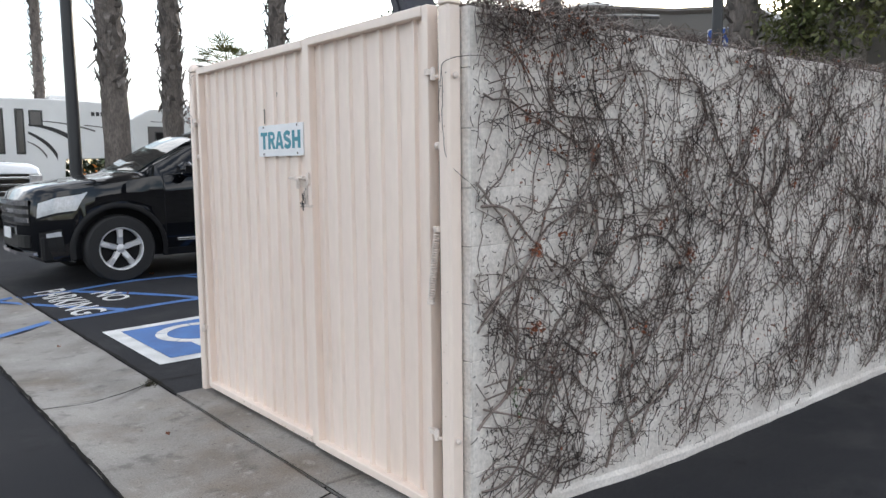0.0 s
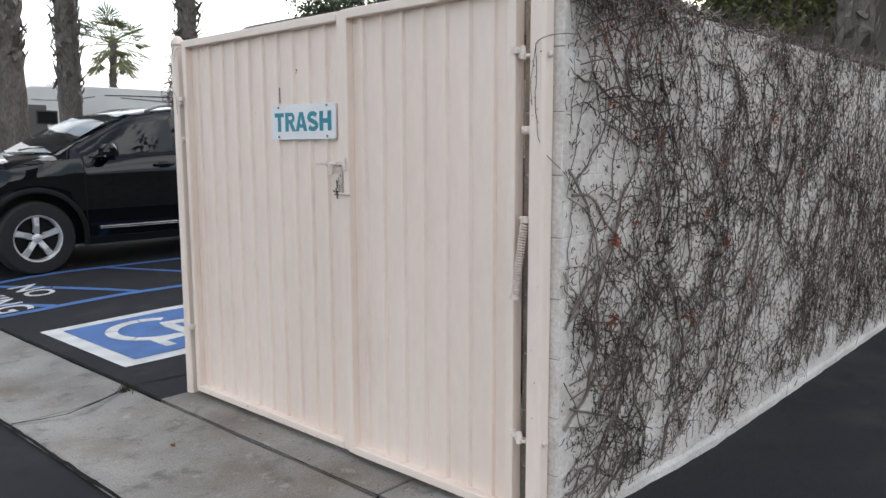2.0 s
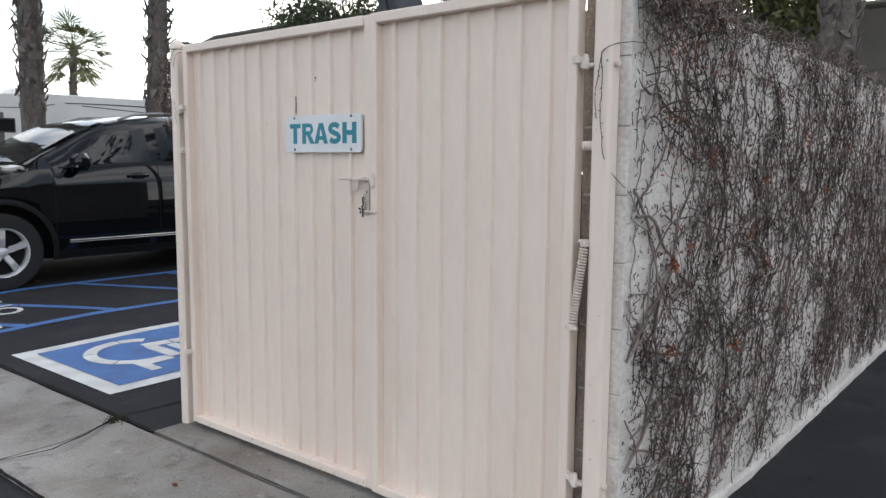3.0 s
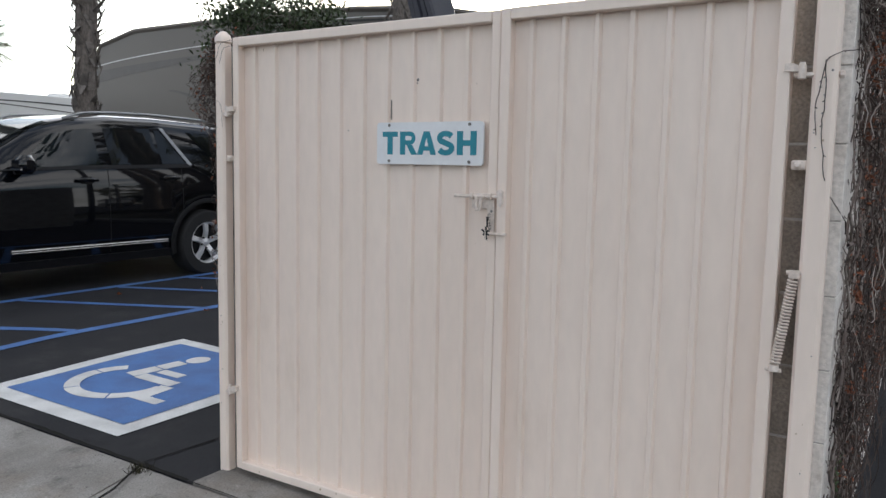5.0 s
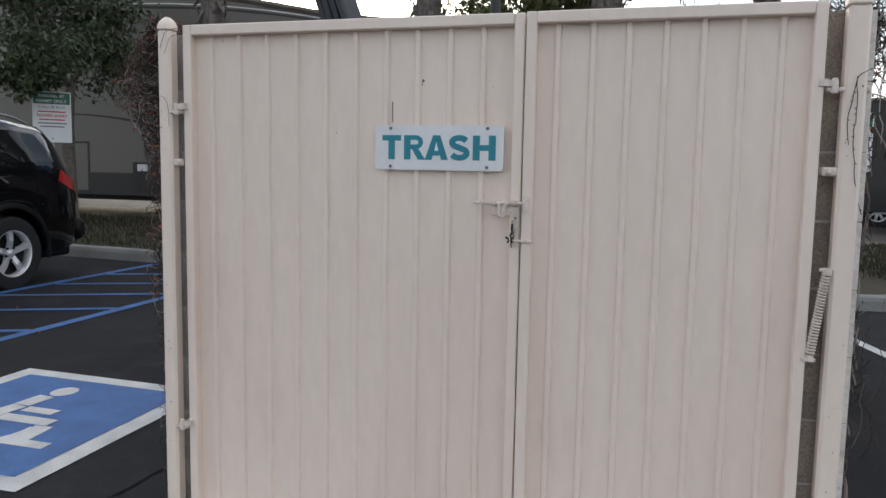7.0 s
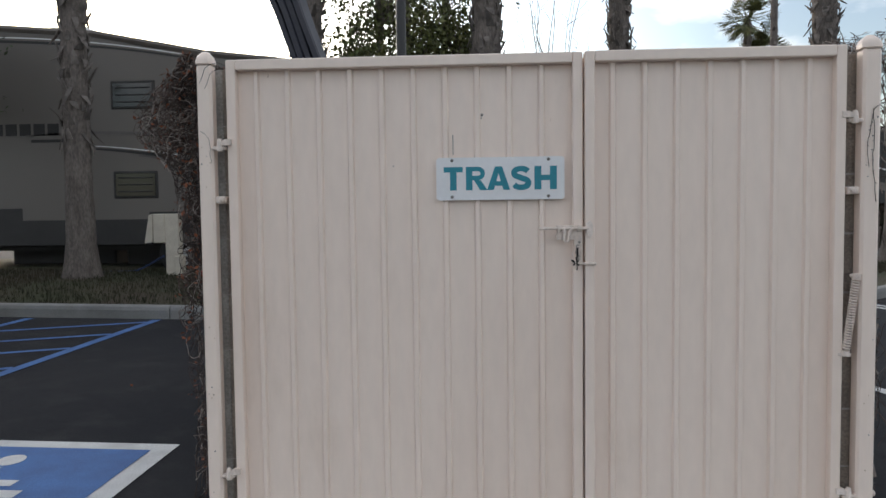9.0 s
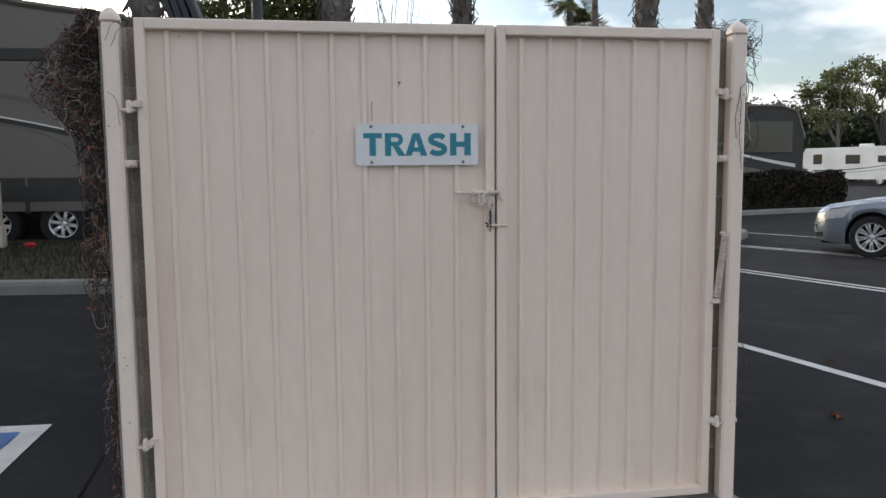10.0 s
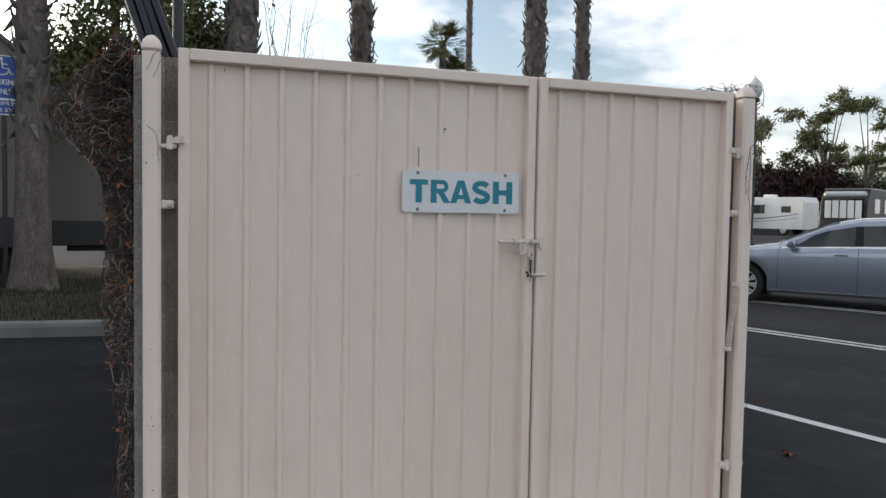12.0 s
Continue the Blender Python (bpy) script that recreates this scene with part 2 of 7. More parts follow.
M_POST_TAN = material("tan_pedestal_paint", (0.60, 0.55, 0.46), 0.5, second=(0.48, 0.43, 0.36), scale=5, amount=0.8)
M_SIGN_BLUE = material("blue_sign_face", (0.012, 0.075, 0.36), 0.4, bump=0, fine_amount=0.03)
M_SIGN_GREEN = material("green_sign_band", (0.02, 0.19, 0.125), 0.4, bump=0)
M_SIGN_RED = material("red_lettering", (0.55, 0.03, 0.03), 0.5, bump=0)
M_GREYTEXT = material("grey_lettering", (0.16, 0.18, 0.20), 0.5, bump=0)
M_GLOBE = material("frosted_globe", (0.72, 0.74, 0.70), 0.35, bump=0)
M_HOSE = material("blue_hose", (0.03, 0.06, 0.18), 0.4, bump=0)
M_FLOWER = material("orange_petal", (0.65, 0.22, 0.03), 0.6, bump=0, island=0.3)


# ---------------------------------------------------------------- mesh helpers
class Shape:
    """Vertices and faces of one mesh, gathered piece by piece."""

    def __init__(self):
        self.v, self.f = [], []

    def add(self, verts, faces):
        o = len(self.v)
        self.v.extend(tuple(p) for p in verts)
        self.f.extend(tuple(i + o for i in f) for f in faces)
        return self

    def box(self, x0, x1, y0, y1, z0, z1, c=0.0):
        """A block with chamfered edges of width c."""
        lo, hi = (x0, y0, z0), (x1, y1, z1)
        if c <= 0:
            vs = [(x, y, z) for x in (x0, x1) for y in (y0, y1) for z in (z0, z1)]
            return self.add(vs, [(0, 1, 3, 2), (4, 6, 7, 5), (0, 4, 5, 1), (2, 3, 7, 6), (0, 2, 6, 4), (1, 5, 7, 3)])
        vs, key = [], {}
        for sx in (0, 1):
            for sy in (0, 1):
                for sz in (0, 1):
                    for a in range(3):
                        s = (sx, sy, sz)
                        p = [(hi[i] if s[i] else lo[i]) + (0 if i == a else (-c if s[i] else c)) for i in range(3)]
                        key[s, a] = len(vs)
                        vs.append(p)
        fs = []
        for a in range(3):
            b, d = [(1, 2), (2, 0), (0, 1)][a]
            for s in (0, 1):
                ring = []
                for u, w in ((0, 0), (1, 0), (1, 1), (0, 1)):
                    q = [0, 0, 0]
                    q[a], q[b], q[d] = s, u, w
                    ring.append(key[tuple(q), a])
                fs.append(tuple(ring if s else ring[::-1]))
            for u in (0, 1):
                for w in (0, 1):
                    q0, q1 = [0, 0, 0], [0, 0, 0]
                    q0[b] = q1[b] = u
                    q0[d] = q1[d] = w
                    q0[a], q1[a] = 0, 1
                    q0, q1 = tuple(q0), tuple(q1)
                    f = (key[q0, b], key[q1, b], key[q1, d], key[q0, d])
                    fs.append(f if u == w else f[::-1])
        for sx in (0, 1):
            for sy in (0, 1):
                for sz in (0, 1):
                    s = (sx, sy, sz)
                    f = (key[s, 0], key[s, 1], key[s, 2])
                    fs.append(f if (sx + sy + sz) % 2 else f[::-1])
        return self.add(vs, fs)

    def tube(self, pts, radii, n=6, caps=True):
        """A tube along a line of points."""
        pts = np.asarray(pts, float)
        radii = np.broadcast_to(np.asarray(radii, float), (len(pts),))
        tang = np.gradient(pts, axis=0)
        tang /= np.linalg.norm(tang, axis=1)[:, None] + 1e-9
        up = np.array([0.0, 0, 1]) if abs(tang[:, 2]).mean() < 0.8 else np.array([1.0, 0, 0])
        a = np.cross(tang, up)
        a /= np.linalg.norm(a, axis=1)[:, None] + 1e-9
        b = np.cross(tang, a)
        ang = np.arange(n) * 2 * math.pi / n
        ring = pts[:, None] + radii[:, None, None] * (np.cos(ang)[None, :, None] * a[:, None] + np.sin(ang)[None, :, None] * b[:, None])
        vs = ring.reshape(-1, 3).tolist()
        fs = [(i * n + j, i * n + (j + 1) % n, (i + 1) * n + (j + 1) % n, (i + 1) * n + j) for i in range(len(pts) - 1) for j in range(n)]
        if caps:
            fs += [tuple(range(n))[::-1], tuple((len(pts) - 1) * n + j for j in range(n))]
        return self.add(vs, fs)

    def rod(self, p, q, r0, r1=None, n=12):
        return self.tube([p, q], [r0, r0 if r1 is None else r1], n)

    def lathe(self, c, axis, prof, n=24):
        """prof: (along, radius) pairs turned round an axis 0, 1 or 2 through c."""
        vs, fs = [], []
        b, d = [(1, 2), (2, 0), (0, 1)][axis]
        for s, r in prof:
            for j in range(n):
                p = list(c)
                p[axis] += s
                p[b] += r * math.cos(2 * math.pi * j / n)
                p[d] += r * math.sin(2 * math.pi * j / n)
                vs.append(p)
        for i in range(len(prof) - 1):
            fs += [(i * n + j, i * n + (j + 1) % n, (i + 1) * n + (j + 1) % n, (i + 1) * n + j) for j in range(n)]
        fs += [tuple(range(n))[::-1], tuple((len(prof) - 1) * n + j for j in range(n))]
        return self.add(vs, fs)

    def slab(self, poly, axis, lo, hi):
        """A flat outline, given in the two other axes, with a thickness along axis."""
        b, d = [(1, 2), (0, 2), (0, 1)][axis]
        vs, n = [], len(poly)
        for s in (lo, hi):
            for u, w in poly:
                p = [0, 0, 0]
                p[axis], p[b], p[d] = s, u, w
                vs.append(p)
        fs = [tuple(range(n))[::-1], tuple(range(n, 2 * n))]
        fs += [(i, (i + 1) % n, n + (i + 1) % n, n + i) for i in range(n)]
        return self.add(vs, fs)

    def grid(self, rows, close=False):
        """A sheet through rows of points."""
        n = len(rows[0])
        vs = [p for r in rows for p in r]
        fs = [(i * n + j, i * n + j + 1, (i + 1) * n + j + 1, (i + 1) * n + j) for i in range(len(rows) - 1) for j in range(n - 1)]
        if close:
            fs += [(i * n + n - 1, i * n, (i + 1) * n, (i + 1) * n + n - 1) for i in range(len(rows) - 1)]
        return self.add(vs, fs)

    def mesh(self, name, mat, smooth=False):
        me = bpy.data.meshes.new(name)
        me.from_pydata(self.v, [], self.f)
        me.materials.append(mat)
        bm = bmesh.new()
        bm.from_mesh(me)
        if len(bm.faces) < 60000:
            bmesh.ops.recalc_face_normals(bm, faces=bm.faces)
        for f in bm.faces:
            f.smooth = smooth
        if smooth:
            for e in bm.edges:
                if len(e.link_faces) == 2 and e.calc_face_angle(0) > 0.7:
                    e.smooth = False
        bm.to_mesh(me)
        bm.free()
        return me


def part(name, shape, mat, parent=None, label="", smooth=False):
    """One mesh object under a thing or a part; with no parent, a thing."""
    ob = new(name, shape.mesh(name, mat, smooth))
    ob.parent = parent
    return tagged(ob, label)


def thing(name, label, category, at=(0, 0, 0), turn=0.0, group="", kind=""):
    ob = new(name)
    ob.empty_display_size = 0.1
    ob.matrix_world = pose(*at, 0, 0, turn)
    return tagged(ob, label, category, group, kind)


def letters(name, text, size, mat, parent, at, rx=90, ry=0, rz=0, depth=0.0015, width=None, bold=0.0):
    """Raised lettering in the built-in font, as a mesh."""
    cu = bpy.data.curves.new(name, "FONT")
    cu.body, cu.size, cu.align_x, cu.align_y, cu.extrude, cu.offset = text, size, "CENTER", "CENTER", depth, bold
    cu.resolution_u = 3
    tmp = bpy.data.objects.new(name, cu)
    me = bpy.data.meshes.new_from_object(tmp)
    bpy.data.objects.remove(tmp)
    xs = [v.co.x for v in me.vertices]
    k = width / (max(xs) - min(xs)) if width else 1.0
    mid = (max(xs) + min(xs)) / 2
    for v in me.vertices:
        v.co.x = (v.co.x - mid) * k
    me.materials.clear()
    me.materials.append(mat)
    ob = new(name, me)
    ob.parent = parent
    ob.matrix_local = pose(*at, rx, ry, rz)
    return ob


def ease(a):
    a = min(1.0, max(0.0, a))
    return a * a * (3 - 2 * a)


def ground_z(x, y):
    """The lot falls gently to the gutter and away beyond the enclosure."""
    fall = (0.016 * min(max(0.0, y - 4.4), 6.0) - 0.010 * min(max(0.0, 1.9 - y), 9.0)) * ease((x - 1.45) / 1.3)
    return fall - 0.075 * ease((x - 1.5) / 1.6) * ease((2.05 - y) / 0.10) * ease((y - 0.9) / 0.9)


rng = np.random.default_rng(7)

# ---------------------------------------------------------------- ground, gutter, apron
GX = sorted({-400, -150, -60, -25, -10, -4, -2, 0, 0.5, 0.80, 0.82, 1.10, 1.38, 1.48, 1.50, 1.62, 1.75, 1.9, 2.05, 2.2, 2.4, 2.6, 2.75, 3, 4, 5, 6, 7, 8, 10, 12, 15, 20, 30, 50, 80, 140, 400})
GY = sorted({-400, -150, -80, -40, -20, -12, -10, -8, -7.1, -6, -5, -4, -3, -2, -1, 0, 0.5, 0.75, 1, 1.25, 1.5, 1.75, 1.9, 1.95, 2.0, 2.05, 2.5, 3, 3.5, 4, 4.4, 5, 5.5, 6, 6.5, 7, 7.5, 8, 8.5, 9, 9.5, 10, 10.4, 12, 14, 17, 20, 26, 36, 60, 120, 400})
ground = Shape().grid([[(x, y, ground_z(x, y) - (0.09 if 0.82 <= x <= 1.38 else 0)) for y in GY] for x in GX])
ground = tagged(part("ground", ground, M_ASPHALT), "dark grey worn asphalt of the parking lot", "ground", kind="structure")

# the gutter: concrete pans with joints, slightly dished
gutter = thing("gutter", "weathered concrete valley gutter with dark joints", "gutter", kind="structure")
cuts = [-14, -11.6, -8.6, -5.6, -2.6, 0.4, 2.45, 4.50, 7.5, 10.5, 13.5, 16.5, 22]
for y0, y1 in zip(cuts, cuts[1:]):
    secs = [(0.80, -0.08), (0.805, 0.004), (0.83, 0.008), (1.00, -0.004), (1.15, -0.014), (1.32, -0.003), (1.44, 0.007), (1.462, 0.004), (1.466, -0.08)]
    if y1 > 4.45:
        secs = secs[:-2] + [(1.462, 0.004), (1.466, -0.08)]
    wob = 0.004
    rows = []
    for k in range(9):
        y = y0 + 0.005 + (y1 - y0 - 0.010) * k / 8
        skew = 0.19
        rows.append([(x + (wob * math.sin(7 * y) if x < 0.82 or x > 1.45 else 0), y + skew * (x - 1.14), z) for x, z in secs])
    part("gutter_slab", Shape().grid(rows).add(rows[0], [tuple(range(9))]).add(rows[-1], [tuple(range(9))]), M_CONCRETE, gutter)

apron = thing("apron", "worn pale concrete apron under the gate", "apron", kind="structure")
for y0, y1 in ((1.93, 2.58), (2.59, 4.255)):
    part("apron_slab", Shape().box(1.474, 6.3, y0, y1, -0.1, 0.012, 0.006), M_CONCRETE, apron)


# ---------------------------------------------------------------- block walls of the enclosure
BX, BZ, JOINT = 0.4064, 0.2032, 0.003
WALL_X0, WALL_X1 = 1.690, 6.4


def block_wall(name, axis, start, end, near, far, label, courses=9):
    """A wall of separate blocks over a mortar core; axis 0 runs along x, 1 along y; near and far are its two faces."""
    core = Shape()
    if axis == 0:
        core.box(start + 0.005, end - 0.005, near + 0.0015, far - 0.0015, -0.3, courses * BZ - 0.002)
    else:
        core.box(near + 0.004, far - 0.004, start + 0.005, end - 0.005, -0.1, courses * BZ - 0.002)
    wall = tagged(part(name, core, M_BLOCK if "south" in name else M_MORTAR), label, "wall", kind="structure")
    sizes = {}
    for c in range(courses):
        cut = [start]
        p = start + (BX if c % 2 else BX / 2)
        while p < end - 0.05:
            cut.append(p)
            p += BX
        cut.append(end)
        for a, b in zip(cut, cut[1:]):
            ln = round(b - a, 3)
            for inner in ((False, True) if axis == 0 else (False,)):
                key = (ln, inner)
                if key not in sizes:
                    hl, hh = ln / 2 - JOINT / 2, BZ / 2 - JOINT / 2
                    t0, t1 = (-(far - near) / 2, (far - near) / 2)
                    sh = Shape()
                    if axis == 0:
                        mid = 0.0
                        sh.box(-hl, hl, t0 if not inner else mid + 0.001, mid if not inner else t1, -hh, hh, 0.0015)
                    else:
                        sh.box(t0, t1, -hl, hl, -hh, hh, 0.0015)
                    raw = inner if "south" in name else not inner
                    sizes[key] = sh.mesh("block", M_BLOCK_RAW if (raw and axis == 0) else (M_BLOCK if "south" in name else M_BLOCK_GREY))
                ob = new("block", sizes[key])
                mid2 = (near + far) / 2
                ob.location = ((a + b) / 2, mid2, (c + 0.5) * BZ) if axis == 0 else (mid2, (a + b) / 2, (c + 0.5) * BZ)
                ob.parent = wall
    return wall


SOUTH_FACE, NORTH_FACE = 1.926, 4.298
block_wall("wall_south", 0, WALL_X0 + 0.0085, WALL_X1, SOUTH_FACE, 2.075, "off-white painted concrete block wall under bare vines")
block_wall("wall_north", 0, 1.715, WALL_X1, 4.11, NORTH_FACE, "grey concrete block wall with a vine over it")
block_wall("wall_east", 1, 2.08, 4.105, 6.21, 6.395, "plain concrete block back wall of the enclosure")

# the bare grey end of the vine wall, course by course, and the footing that shows along its base
end_face = tagged(part("trim", Shape().box(WALL_X0 + 0.004, WALL_X0 + 0.013, SOUTH_FACE + 0.004, 2.071, -0.1, 9 * BZ - 0.003), M_MORTAR), "rough grey end of the block wall", "wall", kind="structure")
for c in range(9):
    part("end_block", Shape().box(WALL_X0, WALL_X0 + 0.0098, SOUTH_FACE + 0.0008, 1.990, c * BZ + 0.002, (c + 1) * BZ - 0.002, 0.0015), M_BLOCK, end_face, "paint-splashed block end")
    part("end_block", Shape().box(WALL_X0, WALL_X0 + 0.0098, 1.9905, 2.074, c * BZ + 0.004, (c + 1) * BZ - 0.004, 0.002), M_BLOCK_RAW, end_face, "bare brown block end")
foot = Shape()
rows_f = []
for k in range(60):
    x = 1.72 + k * (6.4 - 1.72) / 59
    w = 0.004 + 0.002 * math.sin(k * 1.3) + 0.0015 * math.sin(k * 3.7)
    h = 0.052 + 0.004 * math.sin(k * 0.9 + 1) + 0.003 * math.sin(k * 4.1)
    g = ground_z(x, 1.88)
    rows_f.append([(x, SOUTH_FACE + 0.02, g - 0.1), (x, SOUTH_FACE - w - 0.006, g - 0.1), (x, SOUTH_FACE - w - 0.004, g + h * 0.6), (x, SOUTH_FACE - w + 0.005, g + h), (x, SOUTH_FACE + 0.001, g + h + 0.022), (x, SOUTH_FACE + 0.02, g + h + 0.022)])
foot.grid(rows_f, True)
tagged(part("wall_footing", foot, M_BLOCK), "rough painted footing along the vine wall's base", "footing", kind="structure")

# ---------------------------------------------------------------- gate
GATE_X = 1.648
Z0, Z1 = 0.040, 1.846


def gate_leaf(name, y0, y1, ribs, label, proud):
    """A steel frame with a ribbed sheet; the sheet lies a little behind the frame's face."""
    leaf = thing(name, label, "gate", (GATE_X - proud, (y0 + y1) / 2, Z0), group="gate leaves")
    h, w = Z1 - Z0, (y1 - y0) / 2
    for s, nm in ((-1, "stile"), (1, "stile")):
        y = s * (w - 0.017)
        part(nm, Shape().box(-0.011, 0.038, y - 0.017, y + 0.017, 0, h, 0.003), M_CREAM, leaf)
    part("top_rail", Shape().box(-0.014, 0.038, -w + 0.0345, w - 0.0345, h - 0.036, h, 0.003), M_CREAM, leaf)
    part("bottom_rail", Shape().box(-0.014, 0.038, -w + 0.0345, w - 0.0345, 0, 0.034, 0.003), M_CREAM, leaf)
    # folded sheet with narrow raised ribs
    prof = [(-w + 0.034, 0.024)]
    for r in ribs:
        q = r - (y0 + y1) / 2
        prof += [(q - 0.0125, 0.024), (q - 0.0112, 0.0225), (q - 0.0078, 0.0110), (q - 0.0060, 0.0092), (q + 0.0060, 0.0092), (q + 0.0078, 0.0110), (q + 0.0112, 0.0225), (q + 0.0125, 0.024)]
    prof.append((w - 0.034, 0.024))
    prof.sort()
    rows = [[(x, y, z) for y, x in prof] for z in (0.033, 0.5, 1.0, 1.4, h - 0.035)]
    back = [[(x + 0.002, y, z) for y, x in prof] for z in (0.033, h - 0.035)]
    part("ribbed_sheet", Shape().grid(rows).grid(back), M_CREAM, leaf)
    return leaf


LEFT_RIBS = [4.066 - 0.1107 * i for i in range(10)]
RIGHT_RIBS = [2.829 - 0.1085 * i for i in range(7)]
leaf_l = gate_leaf("gate_leaf", 2.932, 4.166, LEFT_RIBS, "wide cream-painted ribbed steel gate leaf, closed", 0.0)
leaf_r = gate_leaf("gate_leaf", 2.066, 2.926, RIGHT_RIBS, "narrower cream-painted ribbed steel gate leaf, closed", 0.011)


# an added strip behind the narrower leaf blocks light so the slit stays dark
part("meeting_strip", Shape().box(0.052, 0.057, 0.405, 0.455, 0.02, Z1 - Z0 - 0.012, 0.001), M_CREAM, leaf_r, "added strip that keeps the gap dark")


def local(ob, x, y, z):
    return (x - ob.location.x, y - ob.location.y, z - ob.location.z)


def gate_hinge(leaf, y_post, y_edge, z, flip=1):
    """Two overlapping straps with a pin, painted over."""
    s = 1 if y_edge > y_post else -1
    sh = Shape()
    x, _, zz = local(leaf, 1.630, 0, z)
    yp, ye = y_post - leaf.location.y, y_edge - leaf.location.y
    a, b = sorted((yp + s * 0.026, ye - s * 0.004))
    sh.box(x - 0.004, x + 0.022, a, b, zz - 0.020, zz - 0.008, 0.003)
    sh.slab([(ye - s * 0.002, zz + 0.016), (ye + s * 0.018, zz + 0.016), (ye + s * 0.018, zz - 0.004), (ye - s * 0.03, zz - 0.007), (ye - s * 0.03, zz + 0.002)], 0, x - 0.010, x + 0.008)
    sh.lathe((x - 0.002, (yp + s * 0.03 + ye) / 2, zz - 0.026), 2, [(0, 0.006), (0.002, 0.0105), (0.014, 0.011), (0.034, 0.010), (0.044, 0.007)], 10)
    part("hinge", sh, M_HARDWARE, leaf, "cream-painted gate hinge", True)


for z in (1.555, 0.385):
    gate_hinge(leaf_l, 4.243, 4.166, z)
for z in (1.612, 0.337):
    gate_hinge(leaf_r, 1.984, 2.062, z)

# slide bolt with its keeper, hasp plate, chain and drop pin
bolt_z, mid_y = 1.248, 2.927
bx = 1.626
bolt = Shape()
o = leaf_l.location
bolt.add([(p[0] - o.x, p[1] - o.y, p[2] - o.z) for p in Shape().box(bx + 0.004, bx + 0.010, mid_y + 0.012, mid_y + 0.095, bolt_z - 0.040, bolt_z + 0.010, 0.002).v], Shape().box(0, 1, 0, 1, 0, 1, 0.1).f)
part("latch_plate", bolt, M_HARDWARE, leaf_l, "painted slide-bolt plate")
rod_shape = Shape().tube([local(leaf_l, bx - 0.006, mid_y + q, bolt_z) for q in (0.155, 0.10, 0.02, -0.012)], 0.0055, 8)
part("slide_bolt", rod_shape, M_HARDWARE, leaf_l, "cream-painted sliding bolt", True)
part("bolt_handle", Shape().tube([local(leaf_l, bx - 0.012, mid_y + a, bolt_z + b) for a, b in ((0.072, 0.0), (0.068, -0.012), (0.073, -0.030), (0.068, -0.044), (0.058, -0.044), (0.054, -0.030), (0.052, -0.010), (0.040, 0.001))], 0.0048, 8), M_HARDWARE, leaf_l, smooth=True)
for q in (0.088, 0.020):
    part("bolt_guide", Shape().lathe(local(leaf_l, bx - 0.006, mid_y + q - 0.006, bolt_z), 1, [(0, 0.009), (0.001, 0.011), (0.011, 0.011), (0.012, 0.009)], 12), M_HARDWARE, leaf_l, smooth=True)
part("hasp_plate", Shape().slab([(local(leaf_l, 0, mid_y + a, 0)[1], bolt_z + b - o.z) for a, b in ((0.034, -0.01), (0.008, -0.01), (0.008, -0.115), (0.014, -0.125), (0.026, -0.122), (0.026, -0.06), (0.034, -0.05))], 0, bx + 0.002 - o.x, bx + 0.008 - o.x), M_HARDWARE, leaf_l)
part("hasp_hole", Shape().lathe(local(leaf_l, bx + 0.0005, mid_y + 0.018, bolt_z - 0.048), 0, [(0, 0.0045), (0.002, 0.0045)], 10), M_SCREW, leaf_l, "dark open hole")
chain = Shape()
for i in range(7):
    cz = bolt_z - 0.062 - 0.0095 * i
    cy = mid_y + 0.024 + 0.004 * math.sin(i * 1.2)
    ring = []
    for k in range(9):
        a = 2 * math.pi * k / 8
        ring.append((bx - 0.003 + (0.003 * math.cos(a) if i % 2 else 0), cy + (0 if i % 2 else 0.0042 * math.cos(a)), cz + 0.0065 * math.sin(a)))
    chain.tube([local(leaf_l, *p) for p in ring], 0.0014, 5, False)
part("chain", chain, M_SCREW, leaf_l, "short dark steel chain", True)
part("drop_pin", Shape().tube([local(leaf_l, bx - 0.004, mid_y + a, bolt_z - 0.120 + b) for a, b in ((0.045, 0.003), (0.030, 0.0), (0.012, -0.001), (-0.030, -0.002))], 0.0048, 8).tube([local(leaf_l, bx - 0.010, mid_y + 0.032, bolt_z - 0.120 + b) for b in (-0.020, 0.0, 0.012)], 0.0035, 6), M_HARDWARE, leaf_l, smooth=True)
o2 = leaf_r.location
part("keeper", Shape().slab([(mid_y - 0.008 - o2.y, bolt_z - 0.02 - o2.z), (mid_y - 0.004 - o2.y, bolt_z + 0.016 - o2.z), (mid_y - 0.016 - o2.y, bolt_z + 0.026 - o2.z), (mid_y - 0.026 - o2.y, bolt_z + 0.018 - o2.z), (mid_y - 0.026 - o2.y, bolt_z - 0.022 - o2.z), (mid_y - 0.018 - o2.y, bolt_z - 0.032 - o2.z)], 0, bx - 0.010 - o2.x, bx + 0.007 - o2.x), M_HARDWARE, leaf_r, "painted bolt keeper")
part("keeper", Shape().box(bx - 0.008 - o2.x, bx + 0.007 - o2.x, mid_y - 0.040 - o2.y, mid_y - 0.006 - o2.y, bolt_z - 0.127 - o2.z, bolt_z - 0.116 - o2.z, 0.003), M_HARDWARE, leaf_r)
for y, z, r in ((3.275, 1.643, 0.0055), (3.279, 1.632, 0.004), (3.523, 1.540, 0.0022), (3.586, 1.471, 0.0022)):
    part("puncture", Shape().lathe(local(leaf_l, GATE_X + 0.0235, y, z), 0, [(0, r), (0.002, r)], 7), M_SCREW, leaf_l, "small rusty hole")
